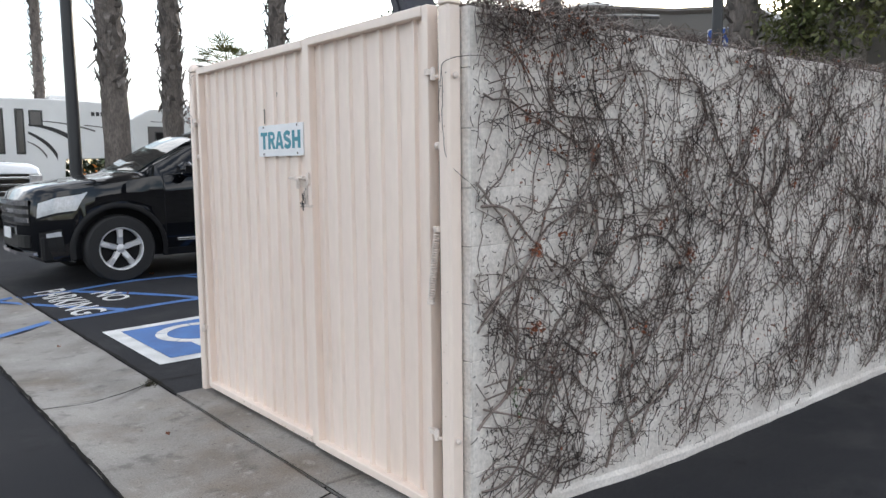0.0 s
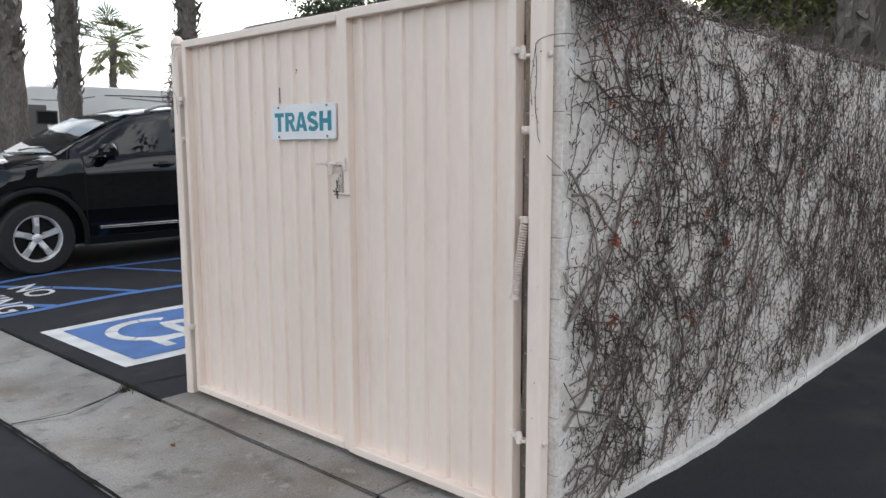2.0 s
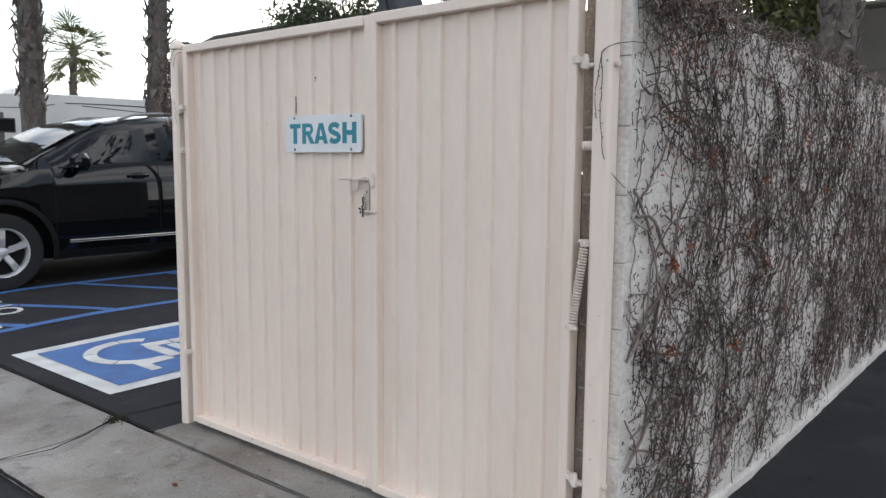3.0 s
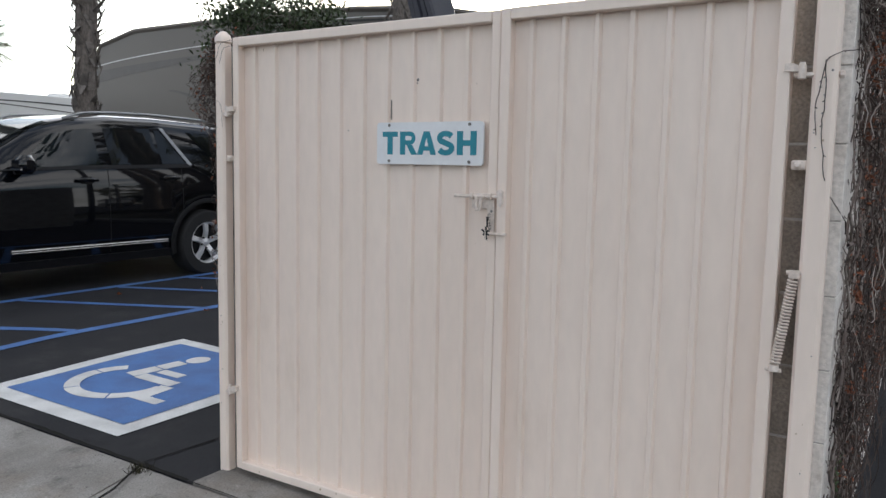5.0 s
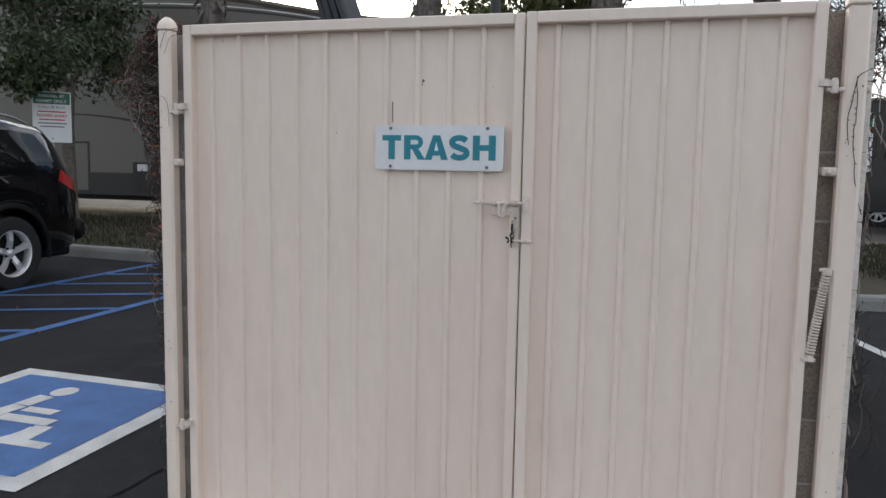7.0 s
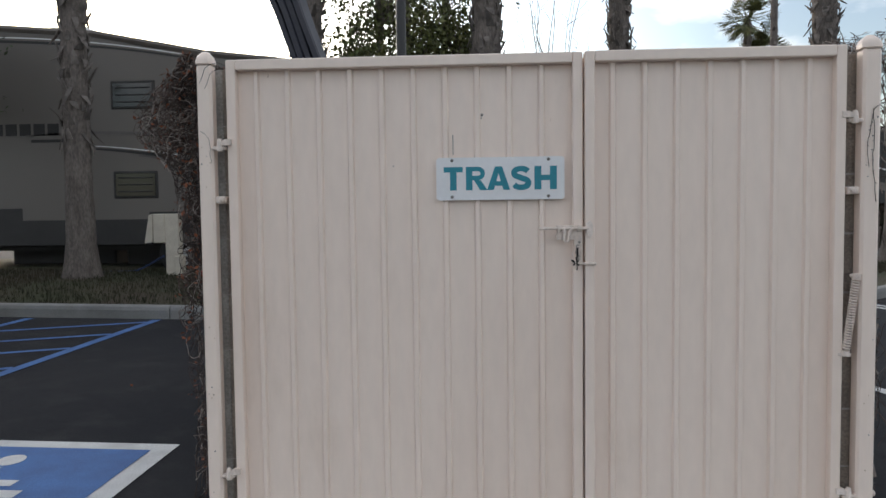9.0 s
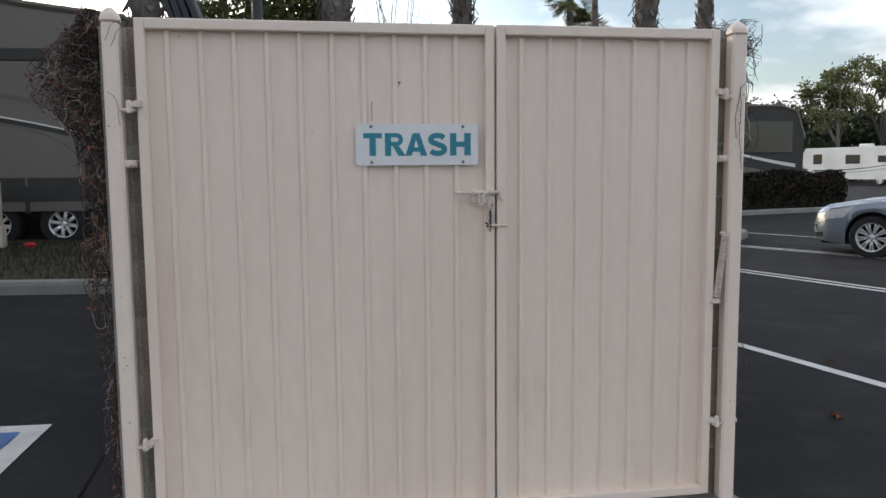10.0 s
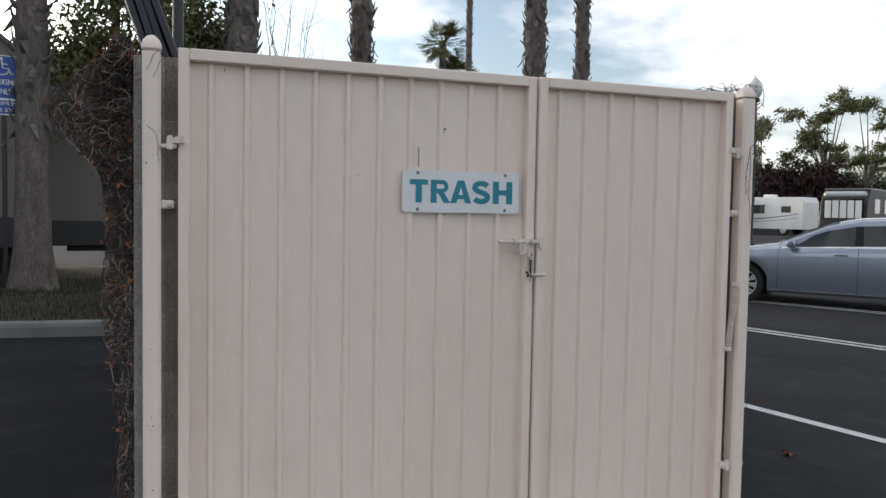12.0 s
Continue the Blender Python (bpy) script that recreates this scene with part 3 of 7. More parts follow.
part("rust_streak", Shape().box(GATE_X + 0.004 - o.x, GATE_X + 0.009 - o.x, 3.374 - o.y, 3.3765 - o.y, 1.506 - o.z, 1.574 - o.z), M_SCREW, leaf_l, "thin dark rust streak")
for k in range(14):
    y, z, r = rng.uniform(2.97, 4.12), 0.0345 + 0.03 * rng.random() ** 2, rng.uniform(0.002, 0.005)
    part("paint_chip", Shape().lathe(local(leaf_l, GATE_X - 0.0146, y, Z0 + 0.006 + 0.6 * (z - 0.0345)), 0, [(0, r), (0.001, r)], 7), M_RUST, leaf_l, "rusty chip in the paint")
toggle = Shape()
for a, b, c, d in ((0.046, -0.108, 0.020, -0.126), (0.030, -0.098, 0.028, -0.142), (0.040, -0.126, 0.022, -0.110), (0.026, -0.066, 0.027, -0.100)):
    toggle.rod(local(leaf_l, bx - 0.012, mid_y + a, bolt_z + b), local(leaf_l, bx - 0.008, mid_y + c, bolt_z + d), 0.0032, 0.0026, 7)
part("toggle_pin", toggle, M_RUBBER, leaf_l, "black toggle pin on a chain", True)

# closing spring on the right leaf
spring = Shape()
turns, top, low = 26, Vector((1.628, 2.024, 1.078)), Vector((1.622, 2.058, 0.815))
pts = []
for k in range(turns * 8 + 1):
    a = k / 8 * 2 * math.pi
    p = top.lerp(low, 0.06 + 0.88 * k / (turns * 8))
    pts.append((p.x + 0.0115 * math.cos(a), p.y + 0.0115 * math.sin(a), p.z))
spring.tube(pts, 0.0032, 5, False)
spr = thing("gate_spring", "cream-painted coil spring closing the gate", "spring", (1.634, 2.048, 0.8))
for ob, nm in ((spring, "coil"), (Shape().rod(tuple(top + Vector((0, 0, 0.008))), tuple(top - Vector((0, 0, 0.012))), 0.014).rod((1.632, 2.005, 1.080), (1.628, 2.044, 1.080), 0.006), "spring_head"),
               (Shape().rod(tuple(low + Vector((0, 0, 0.012))), tuple(low - Vector((0, 0, 0.006))), 0.013).rod((1.622, 2.040, 0.812), (1.628, 2.080, 0.812), 0.006), "spring_foot")):
    ob.v = [(x - 1.634, y - 2.048, z - 0.8) for x, y, z in ob.v]
    part(nm, ob, M_HARDWARE, spr, smooth=True)

# gate posts with pyramid caps
for y, px_, hw_, label in ((4.243, 1.660, 0.027, "square cream-painted steel gate post with a domed cap"), (1.984, 1.655, 0.030, "square cream-painted steel gate post beside the vine wall")):
    post = thing("gate_post", label, "post", (px_, y, 0), group="gate posts")
    part("shaft", Shape().box(-hw_, hw_, -hw_, hw_, 0.0, 1.835, 0.009), M_CREAM, post)
    cap = Shape()
    rings = []
    for r, z in ((0.030, 1.832), (0.034, 1.836), (0.034, 1.848), (0.028, 1.862), (0.012, 1.878), (0.002, 1.881)):
        r = r * hw_ / 0.031
        c = r * 0.35
        rings.append([(-r, -r + c, z), (-r + c, -r, z), (r - c, -r, z), (r, -r + c, z), (r, r - c, z), (r - c, r, z), (-r + c, r, z), (-r, r - c, z)])
    cap.grid(rings, True)
    part("cap", cap, M_CREAM, post, smooth=True)
    for z in (1.36,) if y > 3 else (1.365,):
        s = -1 if y > 3 else 1
        a, b = sorted((s * (hw_ - 0.001), s * (hw_ + 0.038)))
        part("wall_strap", Shape().box(-0.016, 0.05, a, b, z - 0.013, z + 0.013, 0.004), M_HARDWARE, post)
        part("strap_bolt", Shape().lathe((-0.020, s * 0.052, z), 0, [(-0.004, 0.005), (0, 0.009), (0.006, 0.010)], 10), M_HARDWARE, post, smooth=True)
    for k in range(16):
        r, face = rng.uniform(0.0012, 0.0036), rng.uniform(-0.018, 0.018)
        part("paint_chip", Shape().lathe((-hw_ - 0.0006, face, rng.choice([0.45, 0.62, 0.9, 1.45, 1.6]) + rng.normal(0, 0.07)), 0, [(0, r), (0.001, r)], 6), M_RUST if rng.random() < 0.6 else M_SCREW, post, "dark chip in the paint")
    if y < 3:
        for z in (1.598, 0.327):
            part("side_bolt", Shape().lathe((-0.004, -0.045, z), 1, [(0, 0.005), (0.003, 0.010), (0.010, 0.011), (0.014, 0.008)], 10), M_HARDWARE, post, "painted bolt head", True)

# the sign
sign = thing("trash_sign", "white plastic sign with teal capital letters", "sign", (1.6525, 3.2135, 1.422))
pl = []
hw, hh, rr = 0.2205, 0.0735, 0.012
for cx, cz, a0 in ((hw - rr, hh - rr, 0), (-hw + rr, hh - rr, 90), (-hw + rr, -hh + rr, 180), (hw - rr, -hh + rr, 270)):
    pl += [(cx + rr * math.cos(radians(a0 + k * 22.5)), cz + rr * math.sin(radians(a0 + k * 22.5))) for k in range(5)]
part("sign_plate", Shape().slab(pl, 0, -0.004, 0.004), M_SIGN, sign)


def stroke_letter(kind):
    """Heavy sans capitals as outlines in a box 1 high; returns closed polygons in (x, z)."""
    v, b = 0.29, 0.225      # upright and bar weights
    if kind == "T":
        return 0.84, [[(0, 1), (0, 1 - b), (0.42 - v / 2, 1 - b), (0.42 - v / 2, 0), (0.42 + v / 2, 0), (0.42 + v / 2, 1 - b), (0.84, 1 - b), (0.84, 1)]]
    if kind == "H":
        return 0.94, [[(0, 0), (v, 0), (v, 1), (0, 1)], [(0.94 - v, 0), (0.94, 0), (0.94, 1), (0.94 - v, 1)], [(v, 0.39), (0.94 - v, 0.39), (0.94 - v, 0.62), (v, 0.62)]]
    if kind == "A":
        return 1.0, [[(0, 0), (0.29, 0), (0.345, 0.18), (0.655, 0.18), (0.71, 0), (1, 0), (0.655, 1), (0.345, 1)],
                     ]
    if kind == "R":
        arc = lambda r, n=9: [(0.55 + r * 1.05 * math.cos(radians(90 - 180 * k / n)), 0.715 + r * math.sin(radians(90 - 180 * k / n))) for k in range(n + 1)]
        return 0.96, [[(0, 0), (v, 0), (v, 1), (0, 1)], [(v, 1)] + arc(0.285) + [(v, 0.43), (v, 0.62)] + arc(0.095)[::-1] + [(v, 0.81)], [(0.36, 0.43), (0.66, 0.43), (0.96, 0), (0.63, 0)]]
    # S: a thick ribbon along a double curve
    mid = []
    for k in range(12):
        a = radians(20 + 235 * k / 11)
        mid.append((0.44 + 0.32 * math.cos(a), 0.715 + 0.185 * math.sin(a)))
    for k in range(12):
        a = radians(75 - 235 * k / 11)
        mid.append((0.44 + 0.33 * math.cos(a), 0.285 + 0.19 * math.sin(a)))
    mid = np.array(mid)
    t = np.gradient(mid, axis=0)
    t /= np.linalg.norm(t, axis=1)[:, None]
    nrm = np.stack([-t[:, 1], t[:, 0]], 1)
    wd = 0.115 + 0.02 * np.abs(nrm[:, :1])
    up, dn = mid + nrm * wd, mid - nrm * wd
    return 0.88, [[tuple(up[k]), tuple(up[k + 1]), tuple(dn[k + 1]), tuple(dn[k])] for k in range(len(mid) - 1)]


LH = 0.0805
for ch, y_left, wide in (("T", 0.1945, 0.066), ("R", 0.1180, 0.0745), ("A", 0.0450, 0.0795), ("S", -0.0385, 0.0680), ("H", -0.1180, 0.0765)):
    w0, polys = stroke_letter(ch)
    sh = Shape()
    for poly in polys:
        sh.slab([(y_left - x / w0 * wide, (z - 0.5) * LH + 0.001) for x, z in poly], 0, -0.0052, -0.0038)
    part("letter", sh, M_TEAL, sign, "teal capital letter")
    if ch == "A":
        part("letter_counter", Shape().slab([(y_left - x * wide, (z - 0.5) * LH + 0.001) for x, z in ((0.405, 0.37), (0.595, 0.37), (0.5, 0.72))], 0, -0.0056, -0.0050), M_SIGN, sign)
for y in (-0.166, 0.166):
    for z in (-0.062, 0.064):
        part("screw", Shape().lathe((-0.0075, y, z), 0, [(0, 0.003), (0.0015, 0.0055), (0.004, 0.006)], 10), M_SCREW, sign, "steel screw head", True)


# ---------------------------------------------------------------- vines
def wander(p, head, steps, step, turn, pull=0.0, aim=0.0):
    """A wandering line in the plane of a wall: slow curls with a kink here and there, drawn back to aim by pull."""
    out, curl = [p], rng.normal(0, turn * 0.35)
    for _ in range(steps):
        curl = 0.72 * curl + rng.normal(0, turn * 0.42)
        head += curl - pull * (head - aim)
        if rng.random() < 0.10:
            head += rng.choice([-1, 1]) * rng.uniform(0.3, 0.8)
        p = (p[0] + step * math.cos(head), p[1] + step * math.sin(head))
        out.append(p)
    return out


def wall_line(shape, line, y_of, r0, r1, n=4, lift=0.012, wave=0.008):
    m = len(line)
    ph = rng.uniform(0, 6.28)
    pts = [(u, y_of(lift + wave * math.sin(ph + k * 0.9) + rng.normal(0, 0.002)), v) for k, (u, v) in enumerate(line)]
    shape.tube(pts, np.linspace(r0, r1, m), n, False)


vine = thing("climbing_vine", "bare brown climbing vine spread over the block wall", "vine", (0, 0, 0))
south = lambda off: SOUTH_FACE - max(0.004, off)
twigs, pale = Shape(), Shape()
inside = lambda u, v: 1.700 < u < 6.45 and -0.02 + 0.09 * abs(math.sin(3.1 * u) * math.sin(7.3 * u + 1)) < v < 1.86
stem_lines = []


def kept(line):
    """The stretch of a line up to where it leaves the wall."""
    out = []
    for q in line:
        if inside(*q):
            out.append(q)
        elif out:
            break
    return out



def spurs(line):
    """Short buds that stand out to both sides of a twig."""
    for (u, v), (u2, v2) in zip(line[1:], line[2:]):
        if rng.random() < 0.6:
            a = math.atan2(v2 - v, u2 - u) + rng.choice([-1, 1]) * rng.uniform(0.6, 1.5)
            q = rng.uniform(0.010, 0.024)
            wall_line(twigs, [(u, v), (u + 0.6 * q * math.cos(a), v + 0.6 * q * math.sin(a)), (u + q * math.cos(a + 0.3), v + q * math.sin(a + 0.3))], south, 0.0013, 0.0021, 3, rng.uniform(0.008, 0.03), 0.002)



def grows(u, v):
    """Patches of bare wall are left between the clumps."""
    n = noise.noise((u * 2.3, v * 2.3, 3.0)) + 0.6 * noise.noise((u * 6.0, v * 6.0, 9.0))
    return rng.random() < 0.68 + 0.42 * n + 0.06 * min(u - 2.4, 2.0) - (0.14 if u < 2.1 else 0.0)


for k in range(250):
    u = 1.70 + 4.7 * rng.random() ** 1.10
    kind = rng.random()
    if kind < 0.50:      # rising fans, leaning towards the far end
        p, h = (u - 0.35, -0.02 + 0.9 * rng.random() ** 1.8), radians(rng.normal(58, 26))
        line = wander(p, h, int(rng.uniform(14, 42)), 0.045, 0.26, 0.05, radians(60))
    elif kind < 0.66:     # hanging from the coping
        p, h = (u + 0.1, rng.uniform(1.3, 1.86)), radians(rng.normal(262, 26))
        line = wander(p, h, int(rng.uniform(10, 30)), 0.045, 0.26, 0.03, radians(262))
    else:                # running along
        p, h = (u - 0.4, rng.uniform(0.35, 1.82)), radians(rng.normal(2, 24))
        line = wander(p, h, int(rng.uniform(16, 40)), 0.045, 0.26)
    line = kept(line)
    if len(line) > 5:
        stem_lines.append(line)
        spurs(line)
        r = 0.0022 + 0.0046 * rng.random() ** 2.2
        sh = Shape()
        wall_line(sh, line, south, r, r * 0.45, 5, 0.014, 0.008)
        part("stem", sh, M_STEM if rng.random() < 0.8 else M_TWIG_PALE, vine, "", True)
for k in range(1650):
    line = stem_lines[rng.integers(len(stem_lines))]
    p = line[rng.integers(len(line))]
    if not grows(*p):
        continue
    h = rng.uniform(0, 6.28) if rng.random() < 0.5 else radians(rng.choice([58, 240, 45, 20, 165]) + rng.normal(0, 22))
    l2 = kept(wander(p, h, int(rng.uniform(5, 15)), 0.027, 0.33))
    if len(l2) > 3:
        r = rng.uniform(0.0013, 0.0030)
        spurs(l2)
        wall_line(twigs if rng.random() < 0.85 else pale, l2, south, r, r * 0.5, 3, 0.006 + 0.075 * rng.random() ** 2.2, 0.007)
for k in range(820):     # fine hanging runs, thicker to the far end
    u = 1.71 + 4.6 * rng.random() ** 0.9
    p = (u, 1.75 * rng.random() ** 1.3)
    if not grows(*p):
        continue
    h = radians(rng.choice([255, 60, 45, 230, 10, 170]) + rng.normal(0, 30))
    l2 = kept(wander(p, h, int(rng.uniform(4, 13)), 0.026, 0.28))
    if len(l2) > 3:
        r = rng.uniform(0.0011, 0.0021)
        spurs(l2)
        wall_line(twigs, l2, south, r, r * 0.6, 3, 0.005 + 0.075 * rng.random() ** 2.2, 0.006)
for k in range(6000):    # short side shoots and tendril pads
    line = stem_lines[rng.integers(len(stem_lines))]
    p = line[rng.integers(len(line))]
    p = (p[0] + rng.normal(0, 0.09), p[1] + rng.normal(0, 0.09))
    if not inside(*p) or not grows(*p):
        continue
    l2 = wander(p, rng.uniform(0, 6.28), 2, rng.uniform(0.008, 0.022), 0.8)
    wall_line(twigs, l2, south, 0.0021, 0.0014, 3, rng.uniform(0.004, 0.03), 0.003)
for k in range(1500):    # stubs and dried pads left on the open wall
    p = (1.70 + 3.0 * rng.random(), rng.uniform(0.08, 1.8))
    l2 = wander(p, rng.uniform(0, 6.28), 2, rng.uniform(0.003, 0.009), 0.8)
    wall_line(twigs, l2, south, 0.0017, 0.0010, 3, 0.004, 0.002)
for k in range(26):      # loose shoots that stand off the wall near its end
    z = rng.choice([0.72, 0.62, 1.45, 1.62, 1.75]) + rng.normal(0, 0.05)
    x, out = rng.uniform(1.78, 2.1), rng.uniform(0.06, 0.14)
    pts = [(x + 0.03 * math.sin(5 * s + k), SOUTH_FACE - 0.01 - out * math.sin(s * 2.2), z + 0.05 * math.sin(3 * s + k) - 0.16 * s * s) for s in np.linspace(0, 1, 9)]
    twigs.tube(pts, np.linspace(0.0022, 0.0011, 9), 4, False)
# tangled crest along the coping, heaviest near the post
for k in range(1500):
    u = 1.72 + (4.6 * rng.random() if rng.random() < 0.62 else 0.75 * rng.random() ** 1.3)
    heavy = 1.0 if u < 2.45 else 0.42
    p = np.array([u, SOUTH_FACE - rng.uniform(-0.10, 0.06), 1.80 + rng.normal(0, 0.03)])
    d = rng.normal(0, 1, 3)
    d /= np.linalg.norm(d)
    pts = [p]
    for _ in range(int(rng.uniform(5, 10))):
        d = d + rng.normal(0, 0.40, 3) + np.array([0.05, -0.02, -0.05])
        d /= np.linalg.norm(d)
        p = p + d * 0.028
        top_lim, low_lim = 1.866 + 0.03 * rng.random() if u > 2.45 else 1.90, 1.86 - 0.24 * heavy - 0.1 * rng.random()
        p = np.array([max(1.700, p[0]), min(max(p[1], SOUTH_FACE - 0.055 * heavy - 0.018), SOUTH_FACE + 0.12), min(max(p[2], low_lim), top_lim)])
        if p[1] > SOUTH_FACE - 0.006 and p[2] < 1.835:
            p[2] = 1.837
        pts.append(p)
    r = rng.uniform(0.0009, 0.0026)
    (twigs if rng.random() < 0.55 else pale).tube(pts, np.linspace(r, r * 0.5, len(pts)), 3, False)
# strands that cross the gate post
for a, sway in ((0.0, 0.010), (2.1, 0.016)):
    if a:
        pts = [(1.74, 1.90, 1.665), (1.685, 1.915, 1.662), (1.645, 1.945, 1.655), (1.622, 1.964, 1.645), (1.6195, 1.980, 1.632), (1.6195, 1.990, 1.58), (1.6195, 1.999, 1.53), (1.6195, 2.001, 1.50), (1.6195, 1.996, 1.46), (1.6195, 1.990, 1.425)]
    else:
        pts = [(1.6195, 1.982, 1.634), (1.6195, 1.979, 1.58), (1.6195, 1.977, 1.53), (1.6195, 1.983, 1.485), (1.6195, 1.981, 1.45), (1.6195, 1.974, 1.39), (1.6205, 1.970, 1.34), (1.634, 1.962, 1.30), (1.670, 1.940, 1.26), (1.71, 1.918, 1.22), (1.76, 1.914, 1.15)]
    fine = []
    for (p0, p1) in zip(pts, pts[1:]):
        for s in (0.0, 0.5):
            fine.append(tuple(p0[i] * (1 - s) + p1[i] * s + (rng.normal(0, 0.0013) if i else 0.0) for i in range(3)))
    twigs.tube(fine, 0.0012, 4, False)
    for q in fine[4::3]:
        twigs.tube([q, (q[0] - 0.001, q[1] + rng.choice([-1, 1]) * 0.005, q[2] - 0.004)], 0.0013, 3, False)
tagged(part("twig_tangle", twigs, M_TWIG, vine, "fine dark twigs"), kind="stuff")
tagged(part("dry_tangle", pale, M_TWIG_PALE, vine, "dry pale twigs"), kind="stuff")


def leaf_bits(shape, centre, n, spread, size, flat=None):
    for _ in range(n):
        c = np.array(centre) + rng.normal(0, 1, 3) * np.array(spread)
        a = rng.normal(0, 1, 3)
        a /= np.linalg.norm(a)
        b = np.cross(a, rng.normal(0, 1, 3))
        b /= np.linalg.norm(b) + 1e-9
        s = size * rng.uniform(0.6, 1.3)
        shape.add([c - a * s, c + b * s * 0.55 + np.cross(a, b) * s * 0.2, c + a * s, c - b * s * 0.55 + np.cross(a, b) * s * 0.2], [(0, 1, 2), (0, 2, 3)])


russet = Shape()
for u, v, n in ((1.99, 0.70, 30), (1.99, 0.985, 34), (2.13, 1.03, 8), (2.30, 1.33, 9), (2.75, 1.02, 14), (2.98, 0.90, 40), (2.93, 1.25, 8), (3.5, 1.45, 10), (3.9, 1.2, 8), (2.1, 1.36, 10), (2.62, 0.60, 9), (3.3, 0.66, 9), (4.4, 1.4, 10), (3.0, 0.68, 6), (4.6, 0.9, 8), (1.97, 1.46, 10)):
    leaf_bits(russet, (u, SOUTH_FACE - 0.03, v), n, (0.016, 0.008, 0.016), 0.011)
for _ in range(1500):
    u = 1.85 + 4.5 * rng.random()
    leaf_bits(russet, (u, SOUTH_FACE - 0.030, rng.uniform(0.2, 1.85)), 1, (0.01, 0.010, 0.01), 0.0075)
for _ in range(90):
    leaf_bits(russet, (1.77 + 0.6 * rng.random(), SOUTH_FACE - 0.05, rng.uniform(1.62, 1.86)), 3, (0.02, 0.02, 0.02), 0.008)
tagged(part("dead_foliage", russet, M_RUSSET, vine, "russet dead leaves"), kind="stuff")
sprout = Shape()
for v in np.linspace(0.34, 0.52, 16):
    leaf_bits(sprout, (1.90 + 0.012 * math.sin(v * 40), SOUTH_FACE - 0.02, v), 2, (0.008, 0.006, 0.004), 0.009)
part("green_sprout", sprout, M_SPROUT, vine, "small green sprout")

# the vine hanging over the other wall
vine_n = thing("overhanging_vine", "thick tangle of bare vine over the wall's outer side", "vine", (0, 0, 0))
twigs, pale, leafs = Shape(), Shape(), Shape()


def reach(z, x):
    """How far the tangle stands off the wall at a height."""
    b = 0.098 * math.exp(-((z - 1.64) / 0.16) ** 2) + 0.050 * ease((z - 0.5) / 0.7) + 0.030
    b *= 1.0 + 0.45 * noise.noise((x * 2.0, z * 6.0, 21.0))
    return b * (1.0 - 0.25 * ease((x - 2.4) / 2.0)) * (0.35 + 0.65 * ease((1.90 - z) / 0.20))


for k in range(10500):
    x = 1.73 + 4.6 * rng.random() ** 2.0
    z = 1.87 - 1.82 * rng.random() ** 2.1
    if z < 1.25 and rng.random() < 0.45 - 0.7 * noise.noise((x * 3.0, z * 7.0, 2.0)):
        continue
    p = np.array([x, NORTH_FACE + 0.01 + (reach(z, x) - 0.01) * rng.random() ** 0.8, z])
    d = rng.normal(0, 1, 3) + np.array([0, 0, -0.6])
    d /= np.linalg.norm(d)
    curl = rng.normal(0, 1, 3)
    curl /= np.linalg.norm(curl)
    pts = [p]
    for _ in range(int(rng.uniform(5, 12))):
        d = d + 0.42 * np.cross(curl, d) + rng.normal(0, 0.30, 3) + np.array([0, 0, -0.05])
        d /= np.linalg.norm(d)
        p = p + d * 0.018
        z = min(max(p[2], 0.03), 1.885)
        p = np.array([max(p[0], 1.70 + 0.02 * rng.random()), min(max(p[1], NORTH_FACE + 0.008), NORTH_FACE + 0.018 + reach(z, p[0])), z])
        pts.append(p)
    r = rng.uniform(0.0009, 0.0024)
    u = rng.random()
    (twigs if u < 0.78 else pale).tube(pts, np.linspace(r, r * 0.5, len(pts)), 3, False)
    if rng.random() < 0.17:
        leaf_bits(leafs, pts[-1], 2, (0.012, 0.012, 0.012), 0.010)
for k in range(9):       # loose hanging loops
    x = 1.72 + 0.8 * rng.random() ** 2
    z = rng.uniform(0.7, 1.7)
    y0 = NORTH_FACE + reach(z, x)
    drop, out = rng.uniform(0.12, 0.30), rng.uniform(0.005, 0.04)
    pts = [(x + 0.02 * math.sin(3 * s), y0 - 0.04 + out * math.sin(math.pi * min(1, s * 1.2)) + rng.normal(0, 0.005), z + 0.05 * math.sin(math.pi * s * 0.9) - drop * s ** 1.5) for s in np.linspace(0, 1, 12)]
    (pale if rng.random() < 0.6 else twigs).tube(pts, np.linspace(0.0024, 0.0012, 12), 4, False)
for k in range(26):      # trailing runners low on the wall
    x = 1.74 + 0.5 * rng.random()
    z = rng.uniform(0.45, 0.75)
    pts = [(x, NORTH_FACE + 0.02 + 0.07 * math.sin(s * 1.9 + 0.6 * math.sin(5 * s + k)) * rng.uniform(0.6, 1.0) * (1 if k % 3 == 0 else 0.4), z - s * (z - 0.05) + 0.012 * rng.normal()) for s in np.linspace(0, 1, 14)]
    (pale if rng.random() < 0.4 else twigs).tube(pts, np.linspace(0.0022, 0.0010, 14), 4, False)
for y, dz in ((4.256, 0.0), (4.238, -0.02)):
    pts = [(1.71, 4.30, 1.76 + dz), (1.655, 4.272, 1.765 + dz), (1.632, y, 1.77 + dz), (1.6315, y - 0.010, 1.79 + dz), (1.631, y - 0.018, 1.815 + dz), (1.632, y - 0.03, 1.828 + dz), (1.66, y - 0.055, 1.842 + dz), (1.71, y - 0.065, 1.84)]
    twigs.tube(pts, 0.0008, 4, False)
